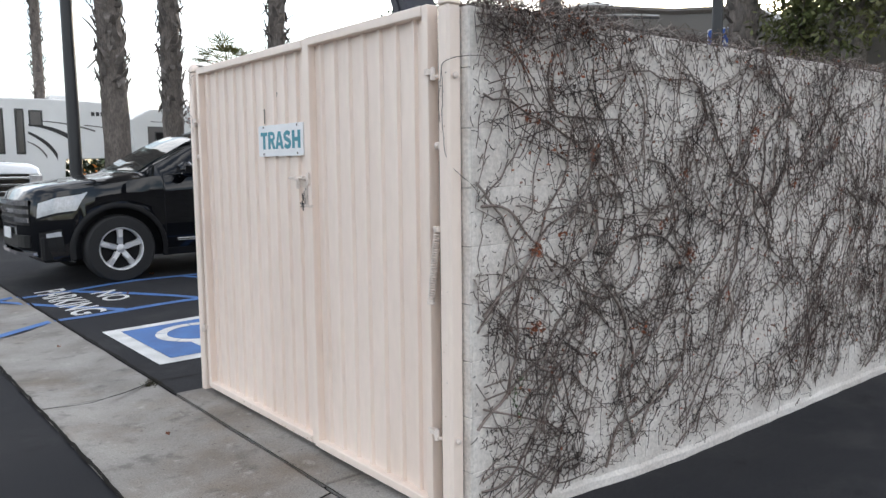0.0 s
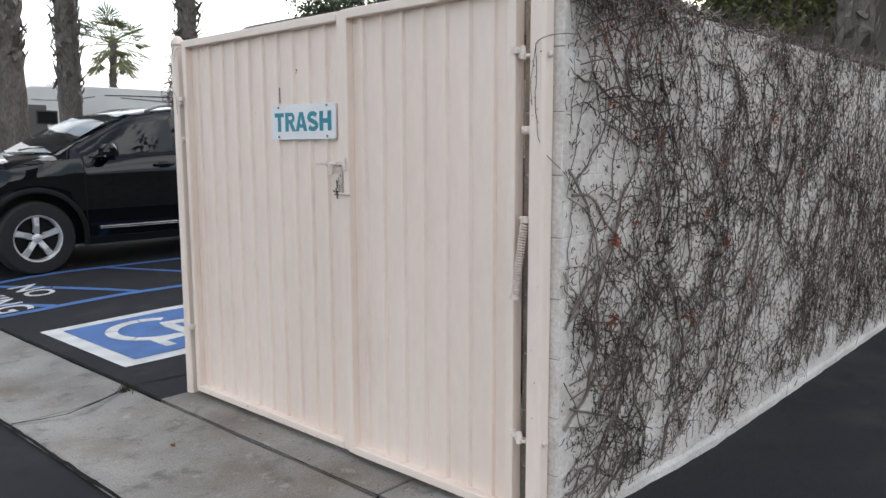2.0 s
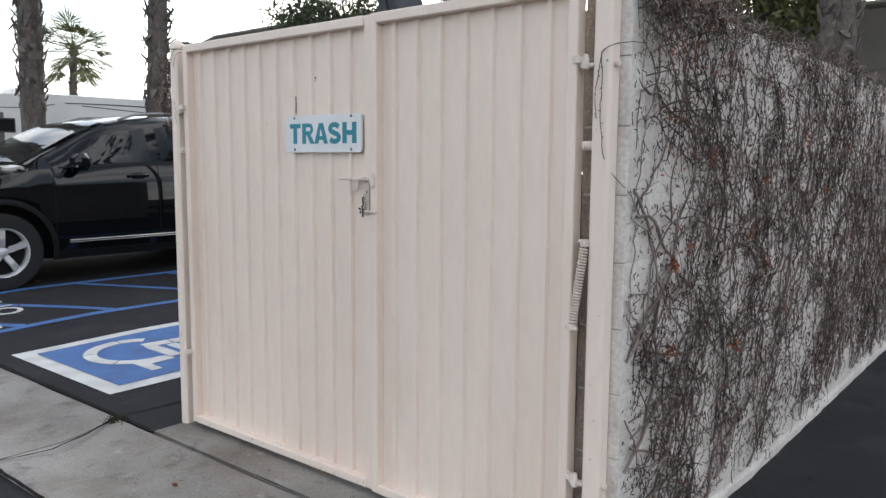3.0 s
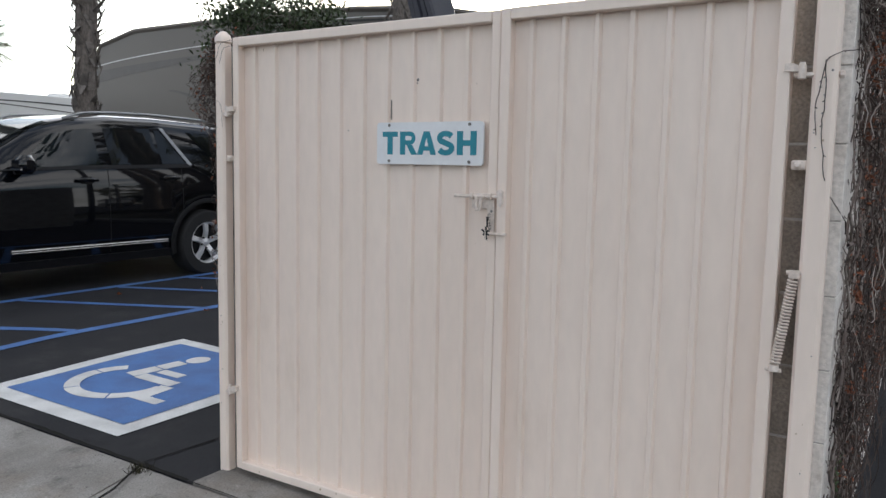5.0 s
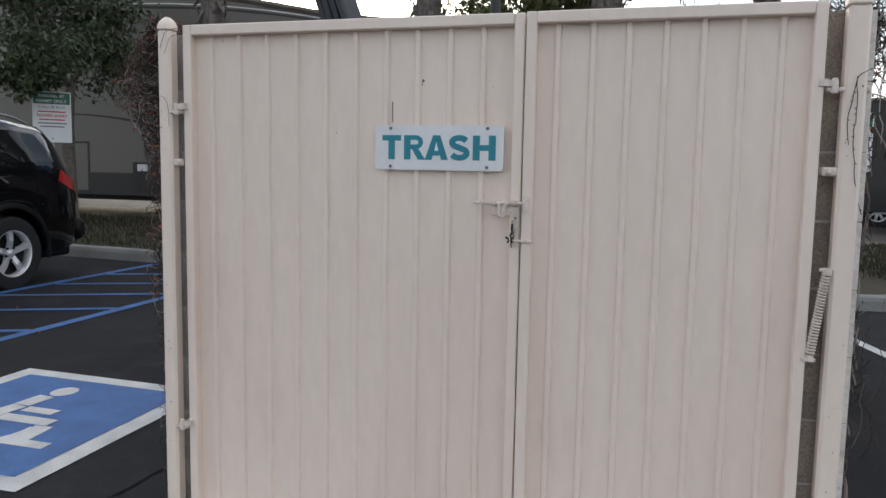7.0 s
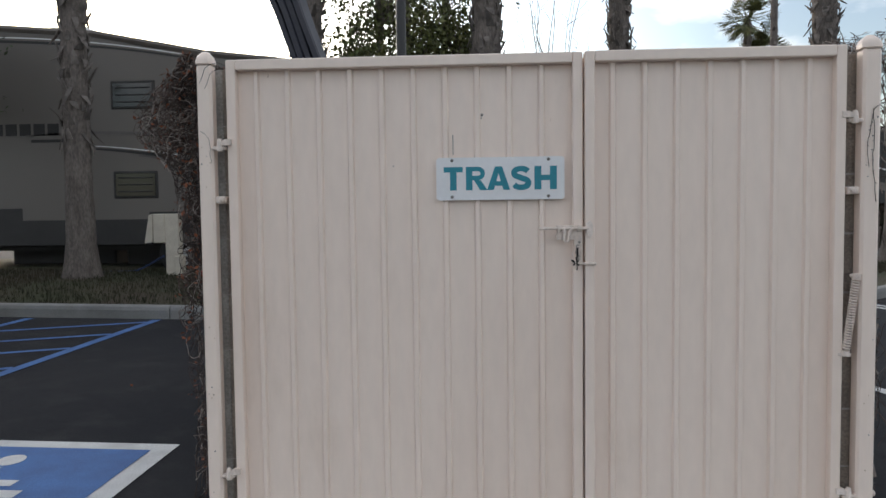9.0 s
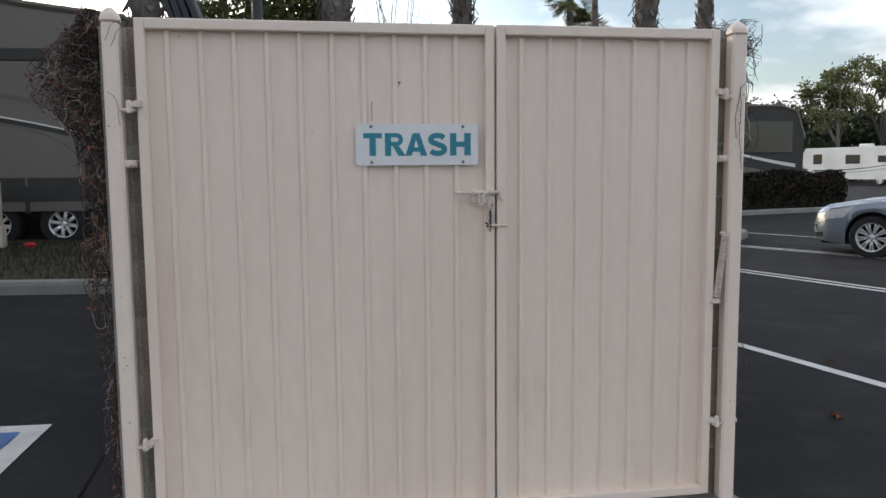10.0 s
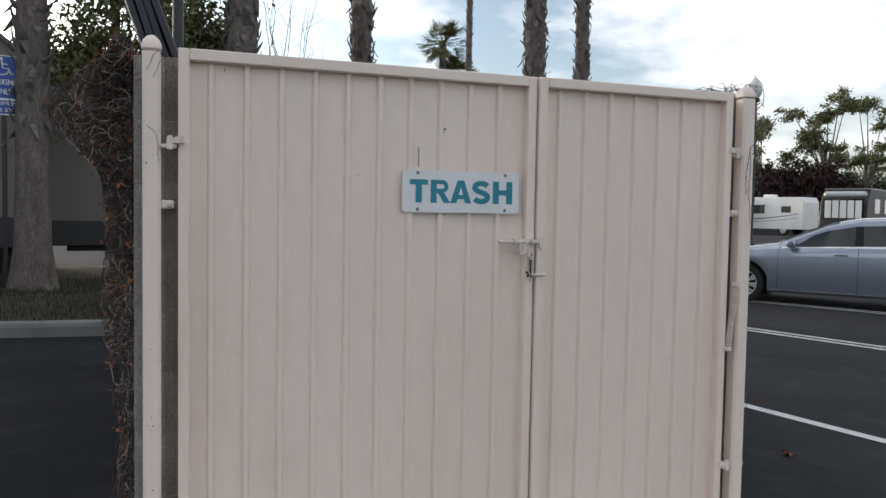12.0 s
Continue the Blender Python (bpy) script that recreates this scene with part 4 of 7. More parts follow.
twigs.tube([(1.71, 4.31, 1.59), (1.65, 4.275, 1.60), (1.632, 4.258, 1.60), (1.6315, 4.242, 1.59), (1.631, 4.230, 1.575), (1.631, 4.224, 1.54), (1.631, 4.227, 1.52), (1.631, 4.221, 1.49)], 0.0007, 4, False)
tagged(part("twig_tangle", twigs, M_TWIG, vine_n, "dark curled twigs"), kind="stuff")
tagged(part("dry_tangle", pale, M_TWIG_PALE, vine_n, "dry pale tendrils"), kind="stuff")
tagged(part("dead_foliage", leafs, M_RUSSET, vine_n, "russet dead leaves"), kind="stuff")

# ---------------------------------------------------------------- road paint
def strip(a, b, w, lift=0.005):
    """A painted stripe that follows the ground."""
    a, b = Vector(a), Vector(b)
    d = (b - a).normalized()
    s = Vector((-d.y, d.x)) * (w / 2)
    n = max(2, int((b - a).length / 0.22))
    rows = []
    for k in range(n + 1):
        p = a.lerp(b, k / n)
        rows.append([(q.x, q.y, ground_z(q.x, q.y) + lift) for q in (p - s, p + s)])
    return Shape().grid(rows)


def stripe(a, b, w, mat, label, group=""):
    return tagged(part("painted_line", strip(a, b, w), mat), label, "road marking", group, "structure")


def flat(poly, lift):
    """A painted outline laid on the ground, cut into small pieces."""
    bm = bmesh.new()
    bm.faces.new([bm.verts.new((x, y, 0)) for x, y in poly])
    bmesh.ops.triangulate(bm, faces=bm.faces)
    for cut in np.arange(1.5, 3.3, 0.12):
        bmesh.ops.bisect_plane(bm, geom=bm.verts[:] + bm.edges[:] + bm.faces[:], plane_co=(cut, 0, 0), plane_no=(1, 0, 0))
    sh = Shape()
    bm.verts.index_update()
    sh.add([(v.co.x, v.co.y, ground_z(v.co.x, v.co.y) + lift) for v in bm.verts], [[v.index for v in f.verts] for f in bm.faces])
    bm.free()
    return sh


BLUE = "faded blue painted parking line on asphalt"
for a, b, w in (((1.47, 7.10), (7.55, 7.10), 0.10), ((1.47, 8.62), (7.55, 8.62), 0.10)):
    stripe(a, b, w, M_BLUE, BLUE, "access aisle lines")
stripe((0.86, 6.62), (1.46, 7.12), 0.10, M_BLUE, "blue paint line across the concrete gutter", "access aisle lines")
stripe((0.86, 8.3), (1.46, 8.75), 0.10, M_BLUE, "blue paint line across the concrete gutter", "access aisle lines")
for x in (2.02, 2.74, 3.93, 4.92, 5.78, 6.55, 7.35):
    stripe((x - 0.82 + 0.03, 8.57), (x + 0.02, 7.15), 0.085, M_BLUE, BLUE, "access aisle lines")
for a, b in (((2.0, -0.09), (7.5, 1.22)),):
    stripe(a, b, 0.10, M_WHITE_ROAD, "white painted stall line on asphalt", "stall lines")
for a, b in (((3.4, -3.65), (9.9, -1.30)), ((3.46, -3.83), (9.96, -1.48)), ((5.2, -7.35), (11.9, -3.50)), ((5.3, -7.52), (12.0, -3.67)), ((9.0, -8.9), (15.0, -5.15))):
    stripe(a, b, 0.085, M_WHITE_ROAD, "white painted double stall line on asphalt", "stall lines")

SQ = (1.632, 3.10, 4.99, 6.325)
symbol = thing("access_symbol", "blue and white painted wheelchair square on asphalt", "road marking", kind="structure")
x0, x1, y0, y1 = SQ
part("white_border", flat([(x0, y0), (x1, y0), (x1, y1), (x0, y1)], 0.005), M_WHITE_ROAD, symbol)
part("blue_field", flat([(x0 + 0.115, y0 + 0.115), (x1 - 0.115, y0 + 0.115), (x1 - 0.115, y1 - 0.115), (x0 + 0.115, y1 - 0.115)], 0.008), M_BLUE, symbol)


def ground_text(name, text, size, mat, parent, at, turn, width, height, lift=0.006):
    ob = letters(name, text, size, mat, parent, (0, 0, 0), 0, 0, 0, 0.0, width, 0.004)
    ys = [v.co.y for v in ob.data.vertices]
    lo, hi = min(ys), max(ys)
    m = pose(*at, 0, 0, turn)
    for v in ob.data.vertices:
        p = m @ Vector((v.co.x, (v.co.y - (lo + hi) / 2) * height / (hi - lo), 0))
        v.co = (p.x, p.y, ground_z(p.x, p.y) + lift)
    return ob


# the wheelchair figure, worn through at its bridges
def rect(xa, ya, xb, yb, w):
    d = Vector((xb - xa, yb - ya)).normalized()
    s = Vector((-d.y, d.x)) * w / 2
    return [(xa - s.x, ya - s.y), (xb - s.x, yb - s.y), (xb + s.x, yb + s.y), (xa + s.x, ya + s.y)]


figure = Shape()
cx, cy = 2.20, 5.75
for a0, a1 in ((48, 82), (84, 150), (152, 215), (217, 281)):
    n = 10
    ang = [radians(a0 + (a1 - a0) * k / n) for k in range(n + 1)]
    poly = [(cx + 0.32 * math.cos(a), cy + 0.34 * math.sin(a)) for a in ang] + [(cx + 0.235 * math.cos(a), cy + 0.25 * math.sin(a)) for a in reversed(ang)]
    f = flat(poly, 0.011)
    figure.add(f.v, f.f)
for r in ((2.665, 5.785, 2.50, 5.80, 0.105), (2.49, 5.80, 2.30, 5.83, 0.105), (2.455, 5.735, 2.455, 5.535, 0.075), (2.325, 5.765, 2.325, 5.44, 0.09), (2.275, 5.44, 2.07, 5.42, 0.10), (2.065, 5.475, 2.065, 5.235, 0.075)):
    f = flat(rect(*r), 0.011)
    figure.add(f.v, f.f)
f = flat([(2.765 + 0.085 * math.cos(a), 5.755 + 0.07 * math.sin(a)) for a in np.linspace(0, 2 * math.pi, 20)[:-1]], 0.011)
figure.add(f.v, f.f)
part("white_figure", figure, M_WHITE_ROAD, symbol)
words = thing("no_parking_lettering", "worn white painted words on the asphalt", "road marking", kind="structure")
ground_text("word", "PARKING", 0.3, M_WHITE_ROAD, words, (1.785, 8.03, 0), -90, 1.66, 0.30)
ground_text("word", "NO", 0.3, M_WHITE_ROAD, words, (2.165, 7.94, 0), -90, 0.60, 0.25)


# ---------------------------------------------------------------- vehicles
def table(pairs):
    xs, zs = zip(*pairs)
    return lambda x: float(np.interp(x, xs, zs))


def wheel(parent, x, y, z, r, width, rim_r, side, spokes=5, twin=False):
    """A tyre with an alloy rim; side: 1 where the outer face looks towards +y."""
    w = tagged(new("wheel"), "")
    w.parent = parent
    w.location = (x, y, z)
    s = side
    h = width / 2
    prof = [(-h * s, rim_r * 0.98), (-h * s, r * 0.90), (-h * 0.8 * s, r * 0.985), (0, r), (h * 0.8 * s, r * 0.985), (h * s, r * 0.93), (h * 1.02 * s, r * 0.82), (h * s, rim_r * 1.02), (h * 0.86 * s, rim_r * 0.97)]
    ty = Shape()
    n = 40
    vs, fs = [], []
    for a, rad in prof:
        for j in range(n):
            vs.append((rad * math.cos(2 * math.pi * j / n), a, rad * math.sin(2 * math.pi * j / n)))
    for i in range(len(prof) - 1):
        fs += [(i * n + j, i * n + (j + 1) % n, (i + 1) * n + (j + 1) % n, (i + 1) * n + j) for j in range(n)]
    part("tyre", ty.add(vs, fs), M_RUBBER, w, smooth=True)
    part("brake_disc", Shape().lathe((0, h * 0.15 * s, 0), 1, [(0, 0.05), (0.004 * s, rim_r * 0.97), (0.012 * s, rim_r * 0.97), (0.016 * s, 0.05)], 32), M_CARTRIM, w)
    rim = Shape()
    prof = [(h * 0.2 * s, rim_r * 0.93), (h * 0.80 * s, rim_r * 0.92), (h * 0.94 * s, rim_r * 0.96), (h * 0.96 * s, rim_r * 1.005), (h * 0.86 * s, rim_r * 1.01)]
    vs, fs = [], []
    for a, rad in prof:
        for j in range(n):
            vs.append((rad * math.cos(2 * math.pi * j / n), a, rad * math.sin(2 * math.pi * j / n)))
    for i in range(len(prof) - 1):
        fs += [(i * n + j, i * n + (j + 1) % n, (i + 1) * n + (j + 1) % n, (i + 1) * n + j) for j in range(n)]
    part("rim", rim.add(vs, fs), M_ALLOY, w, smooth=True)
    for k in range(spokes):
        a = 2 * math.pi * (k + 0.25) / spokes
        sp = Shape()
        ca, sa = math.cos(a), math.sin(a)
        for off in ((-0.055, 0.055) if twin else (0.0,)):
            wd0, wd1 = (0.030, 0.036) if not twin else (0.012, 0.020)
            vs = []
            for rad, wd, dy in ((rim_r * 0.16, wd0 * 1.15, 0.62), (rim_r * 0.55, wd0, 0.80), (rim_r * 0.95, wd1, 0.74)):
                tx = off * rad / rim_r
                for q, yy in ((-wd, dy * h - 0.028), (-wd * 0.75, dy * h), (wd * 0.75, dy * h), (wd, dy * h - 0.028)):
                    qq = (q + tx) * (rim_r / 0.23)
                    vs.append((rad * ca - qq * sa, yy * s, rad * sa + qq * ca))
            sp.add(vs, [(0, 1, 5, 4), (1, 2, 6, 5), (2, 3, 7, 6), (4, 5, 9, 8), (5, 6, 10, 9), (6, 7, 11, 10), (0, 3, 2, 1), (8, 9, 10, 11)])
        part("spoke", sp, M_ALLOY, w)
    part("hub_cap", Shape().lathe((0, h * 0.60 * s, 0), 1, [(0, rim_r * 0.20), (0.012 * s, rim_r * 0.19), (0.02 * s, rim_r * 0.13)], 20), M_ALLOY, w, smooth=True)
    for k in range(5):
        a = 2 * math.pi * (k + 0.75) / 5
        part("lug_nut", Shape().lathe((rim_r * 0.27 * math.cos(a), h * 0.60 * s, rim_r * 0.27 * math.sin(a)), 1, [(0, 0.012), (0.018 * s, 0.011)], 8), M_CARTRIM, w)
    return w


class Car:
    """A body lofted through cross-sections along its length; the nose is at x = 0."""

    def __init__(self, length, top, belt, width, roof_w, sill, axles, hub, arch):
        self.length, self.top, self.belt, self.width, self.roof_w = length, table(top), table(belt), table(width), table(roof_w)
        self.sill, self.axles, self.hub, self.arch = sill, axles, hub, arch

    def low(self, x):
        z = self.sill(x)
        for a in self.axles:
            if abs(x - a) < self.arch:
                z = max(z, self.hub + math.sqrt(self.arch ** 2 - (x - a) ** 2))
        return z

    def section(self, x):
        w, zt, zb = self.width(x), self.top(x), self.low(x)
        be = min(self.belt(x), zt - 0.02)
        rw = self.roof_w(x) * w
        mid = max(zb + 0.03, 0.62 * be)
        return [(w * 0.955, zb), (w * 0.99, zb + 0.35 * (mid - zb)), (w, mid), (w * 0.992, mid + 0.6 * (be - mid)), (w * 0.965, be),
                (rw + 0.35 * (w * 0.965 - rw) * (zt - be > 0.2) * 0.5, zt - min(0.10, 0.3 * (zt - be))), (rw * 0.95, zt - min(0.028, 0.12 * (zt - be))), (rw * 0.72, zt), (0.0, zt + 0.012)]

    def at(self, x, u, out=0.0):
        s = self.section(x)
        i = min(int(u), 7)
        k = u - i
        (y0, z0), (y1, z1) = s[i], s[i + 1]
        n = Vector((0, (z1 - z0), -(y1 - y0)))
        n = n.normalized() if n.length else Vector((0, 1, 0))
        return Vector((x, y0 + k * (y1 - y0), z0 + k * (z1 - z0))) + n * out

    def stations(self):
        xs = set(np.linspace(0, self.length, 60).tolist())
        for a in self.axles:
            xs |= {a + self.arch * math.sin(q) for q in np.linspace(-math.pi / 2, math.pi / 2, 23)}
        return sorted(x for x in xs if 0 <= x <= self.length)

    def body(self):
        xs = self.stations()
        rows = []
        for x in xs:
            s = self.section(x)
            rows.append([(x, y, z) for y, z in s] + [(x, -y, z) for y, z in reversed(s[:-1])])
        sh = Shape().grid(rows)
        sh.add(rows[0], [tuple(range(17))]).add(rows[-1], [tuple(range(17))])
        return sh

    def patch(self, x0, x1, u0, u1, side=1, out=0.006, nx=10, nu=4, slant=(0, 0)):
        """A sheet laid on the body; slant shifts its two ends along x with height."""
        rows = []
        for j in range(nu + 1):
            k = j / nu
            a, b = x0 + slant[0] * k, x1 + slant[1] * k
            rows.append([self.at(a + (b - a) * i / nx, u0 + (u1 - u0) * k, out) * 1 for i in range(nx + 1)])
        rows = [[(p.x, p.y * side, p.z) for p in r] for r in rows]
        sh = Shape().grid(rows)
        # a turned-in rim gives the sheet an edge
        inner = [[(x, y - side * (out + 0.004), z) for x, y, z in r] for r in (rows[0], rows[-1])]
        sh.grid([rows[0], inner[0]]).grid([rows[-1], inner[1]])
        return sh


def build_suv(at, turn, label):
    c = Car(4.93, [(0, 0.90), (0.03, 0.97), (0.10, 1.03), (0.22, 1.075), (0.6, 1.135), (0.95, 1.175), (1.16, 1.205), (1.45, 1.37), (1.80, 1.56), (2.05, 1.66), (2.3, 1.715), (2.7, 1.755), (3.3, 1.765), (4.0, 1.745), (4.45, 1.69), (4.62, 1.58), (4.76, 1.30), (4.83, 1.10), (4.89, 0.90), (4.93, 0.72)],
            [(0, 0.84), (0.1, 0.93), (0.3, 1.01), (0.9, 1.10), (1.3, 1.165), (2.0, 1.185), (3.4, 1.215), (4.4, 1.25), (4.93, 1.02)],
            [(0, 0.40), (0.03, 0.56), (0.08, 0.67), (0.16, 0.765), (0.28, 0.85), (0.45, 0.925), (0.68, 0.975), (1.0, 0.995), (2.5, 1.0), (4.1, 0.99), (4.5, 0.955), (4.72, 0.89), (4.86, 0.80), (4.93, 0.70)],
            [(0, 0.86), (0.6, 0.88), (1.1, 0.87), (1.4, 0.82), (2.1, 0.75), (3.0, 0.74), (4.2, 0.73), (4.6, 0.75), (4.93, 0.84)],
            table([(0, 0.40), (0.12, 0.31), (0.45, 0.25), (1.5, 0.27), (3.4, 0.27), (4.3, 0.31), (4.7, 0.38), (4.93, 0.45)]), (0.905, 3.755), 0.375, 0.455)
    car = thing("parked_suv", label, "car", at, turn)
    part("body", c.body(), M_CARBLACK, car, "glossy black bodywork", True)
    part("underbody", Shape().box(0.15, 4.75, -0.80, 0.80, 0.26, 0.55, 0.03).box(0.5, 1.45, -0.78, 0.78, 0.5, 0.9).box(3.38, 4.35, -0.78, 0.78, 0.5, 0.9), M_CARTRIM, car)
    part("cabin_lining", Shape().box(1.8, 4.3, -0.62, 0.62, 0.8, 1.06, 0.05), M_CABIN, car)
    for s in (1, -1):
        part("front_window", c.patch(1.56, 2.46, 4.10, 4.93, s, 0.004, 12, 4, (0.42, 0)), M_GLASS, car, "lightly tinted side glass")
        part("rear_window", c.patch(2.58, 3.16, 4.10, 4.93, s, 0.004, 12, 4, (0, -0.02)), M_GLASS_DARK, car, "dark tinted side glass")
        part("door_vent_window", c.patch(3.19, 3.50, 4.10, 4.90, s, 0.004, 6, 4, (0, -0.24)), M_GLASS_DARK, car, "dark fixed pane at the door's end")
        part("pillar_trim", c.patch(3.53, 3.58, 4.06, 4.95, s, 0.009, 2, 5, (-0.27, -0.27)), M_STEEL, car, "satin window surround")
        part("quarter_window", c.patch(3.92, 4.46, 4.12, 4.90, s, 0.004, 10, 4, (-0.30, -0.16)), M_GLASS_DARK, car, "dark tinted rear quarter glass")
        part("window_trim", c.patch(1.46, 3.56, 4.01, 4.09, s, 0.007, 24, 1), M_CARTRIM, car)
        for x in (1.40, 2.52, 3.42):
            part("door_seam", c.patch(x - 0.004, x + 0.004, 0.6, 4.0, s, 0.0015, 1, 8), M_CARTRIM, car)
        for x in (2.28, 3.26):
            b = c.at(x, 3.45, 0.02)
            part("door_handle", Shape().box(x - 0.11, x + 0.11, min(s * b.y, s * (b.y + 0.03)), max(s * b.y, s * (b.y + 0.03)), b.z - 0.018, b.z + 0.018, 0.010), M_CARBLACK, car, smooth=True)
            part("handle_cup", c.patch(x - 0.06, x + 0.06, 3.25, 3.62, s, 0.003, 4, 2), M_CARTRIM, car)
        part("door_strip", Shape().box(1.52, 3.20, min(s * 0.985, s * 1.006), max(s * 0.985, s * 1.006), 0.428, 0.436, 0.002).box(1.52, 3.20, min(s * 0.985, s * 1.006), max(s * 0.985, s * 1.006), 0.446, 0.458, 0.003), M_CHROME, car, "chrome strip along the doors")
        part("sill_cladding", c.patch(1.37, 3.29, 0.0, 0.5, s, 0.012, 12, 2), M_CARTRIM, car)
        for a in c.axles:
            sh = Shape()
            n = 26
            rows = []
            for rad, out in ((0.452, 0.0), (0.455, 0.016), (0.485, 0.020), (0.505, 0.012), (0.51, 0.002)):
                row = []
                for k in range(n + 1):
                    q = math.pi * (1.06 - 1.12 * k / n)
                    x, z = a + rad * math.cos(q), c.hub + rad * math.sin(q)
                    row.append((x, s * (c.width(min(max(x, 0), c.length)) * 0.992 + out), max(z, 0.28)))
                rows.append(row)
            part("arch_cladding", sh.grid(rows), M_CARTRIM, car, "matt black wheel-arch trim", True)
            wheel(car, a, s * 0.87, c.hub, 0.375, 0.25, 0.235, s)
        m = c.at(1.62, 4.2, 0.0)
        part("mirror", Shape().box(1.54, 1.70, min(s * (m.y + 0.04), s * (m.y + 0.25)), max(s * (m.y + 0.04), s * (m.y + 0.25)), 1.15, 1.32, 0.045), M_CARBLACK, car, smooth=True)
        part("mirror_arm", Shape().box(1.58, 1.66, min(s * (m.y - 0.03), s * (m.y + 0.08)), max(s * (m.y - 0.03), s * (m.y + 0.08)), 1.145, 1.18, 0.01), M_CARTRIM, car)
        part("mirror_indicator", Shape().box(1.538, 1.556, min(s * (m.y + 0.07), s * (m.y + 0.23)), max(s * (m.y + 0.07), s * (m.y + 0.23)), 1.185, 1.20), M_CHROME, car)
        part("headlight", c.patch(0.13, 0.48, 2.72, 3.60, s, 0.006, 12, 4, (0.02, 0.12)), M_LENS, car, "clear headlight lens")
        part("headlight_brow", c.patch(0.12, 0.46, 2.62, 2.71, s, 0.008, 8, 1, (0.0, -0.02)), M_CARTRIM, car)
        part("fog_lamp_recess", c.patch(0.14, 0.36, 0.85, 1.95, s, 0.004, 6, 4, (0.0, -0.02)), M_CARTRIM, car)
        part("fog_lamp", c.patch(0.20, 0.33, 1.62, 1.84, s, 0.012, 4, 2), M_LENS, car)
        part("tail_light", c.patch(4.42, 4.86, 3.20, 3.98, s, 0.006, 8, 4, (0.06, -0.06)), M_TAIL, car, "red tail light")
        rl = [c.at(x, 6.3, 0.0) for x in np.linspace(2.25, 4.35, 12)]
        part("roof_rail", Shape().tube([(p.x, s * p.y, p.z + (0.045 if 0 < i < 11 else 0.01)) for i, p in enumerate(rl)], 0.014, 8), M_STEEL, car, "silver roof rail", True)
        part("hood_crease", c.patch(0.25, 1.30, 6.45, 6.55, s, 0.003, 10, 1), M_CARTRIM, car)
    ws = Shape()
    rows = []
    for k in range(9):
        x = 1.19 + (2.10 - 1.19) * k / 8
        rows.append([(x - 0.006, q * c.roof_w(x) * c.width(x) * 0.90, c.top(x) + 0.012 * (1 - abs(q)) + 0.006) for q in np.linspace(-1, 1, 9)])
    part("windscreen", ws.grid(rows), M_GLASS, car, "lightly tinted windscreen", True)
    rows = []
    for k in range(7):
        x = 4.58 + (4.78 - 4.58) * k / 6
        rows.append([(x + 0.008, q * c.roof_w(x) * c.width(x) * 0.88, c.top(x) + 0.012 * (1 - abs(q)) + 0.006) for q in np.linspace(-1, 1, 7)])
    part("tailgate_window", Shape().grid(rows), M_GLASS_DARK, car, "dark tailgate glass", True)
    def bowed(z0, z1, hwid, depth, out):
        """A bar across the nose, bowed back towards the corners as the nose is."""
        front = [(float(np.interp(abs(q) * hwid, (0, 0.40, 0.56, 0.67, 0.765), (0.0, 0.006, 0.03, 0.08, 0.16))) - out, q * hwid) for q in np.linspace(-1, 1, 17)]
        return Shape().slab(front + [(x + depth, y) for x, y in reversed(front)], 2, z0, z1)

    for z, h in ((0.895, 0.026), (0.805, 0.026), (0.715, 0.026)):
        part("grille_bar", bowed(z - h, z + h, 0.66, 0.05, 0.018), M_CHROME, car, "chrome grille bar")
    part("grille_mesh", bowed(0.66, 0.925, 0.66, 0.03, 0.006), M_CARTRIM, car)
    part("lower_grille", bowed(0.42, 0.55, 0.66, 0.04, 0.010), M_CARTRIM, car)
    part("skid_plate", bowed(0.335, 0.372, 0.70, 0.12, 0.020), M_CHROME, car)
    part("rear_bumper", Shape().box(4.80, 4.97, -0.84, 0.84, 0.42, 0.66, 0.05), M_CARTRIM, car, "matt black bumper", True)
    part("number_plate", Shape().box(-0.034, -0.016, -0.16, 0.16, 0.50, 0.62, 0.004), M_SIGN, car)
    part("wiper", Shape().tube([(1.22, 0.3, 1.26), (1.25, 0.0, 1.275), (1.27, -0.35, 1.285)], 0.008, 6), M_CARTRIM, car)
    return car


build_suv((1.600, 9.66, 0.052), 0, "shiny black mid-size SUV with five-spoke alloy wheels")


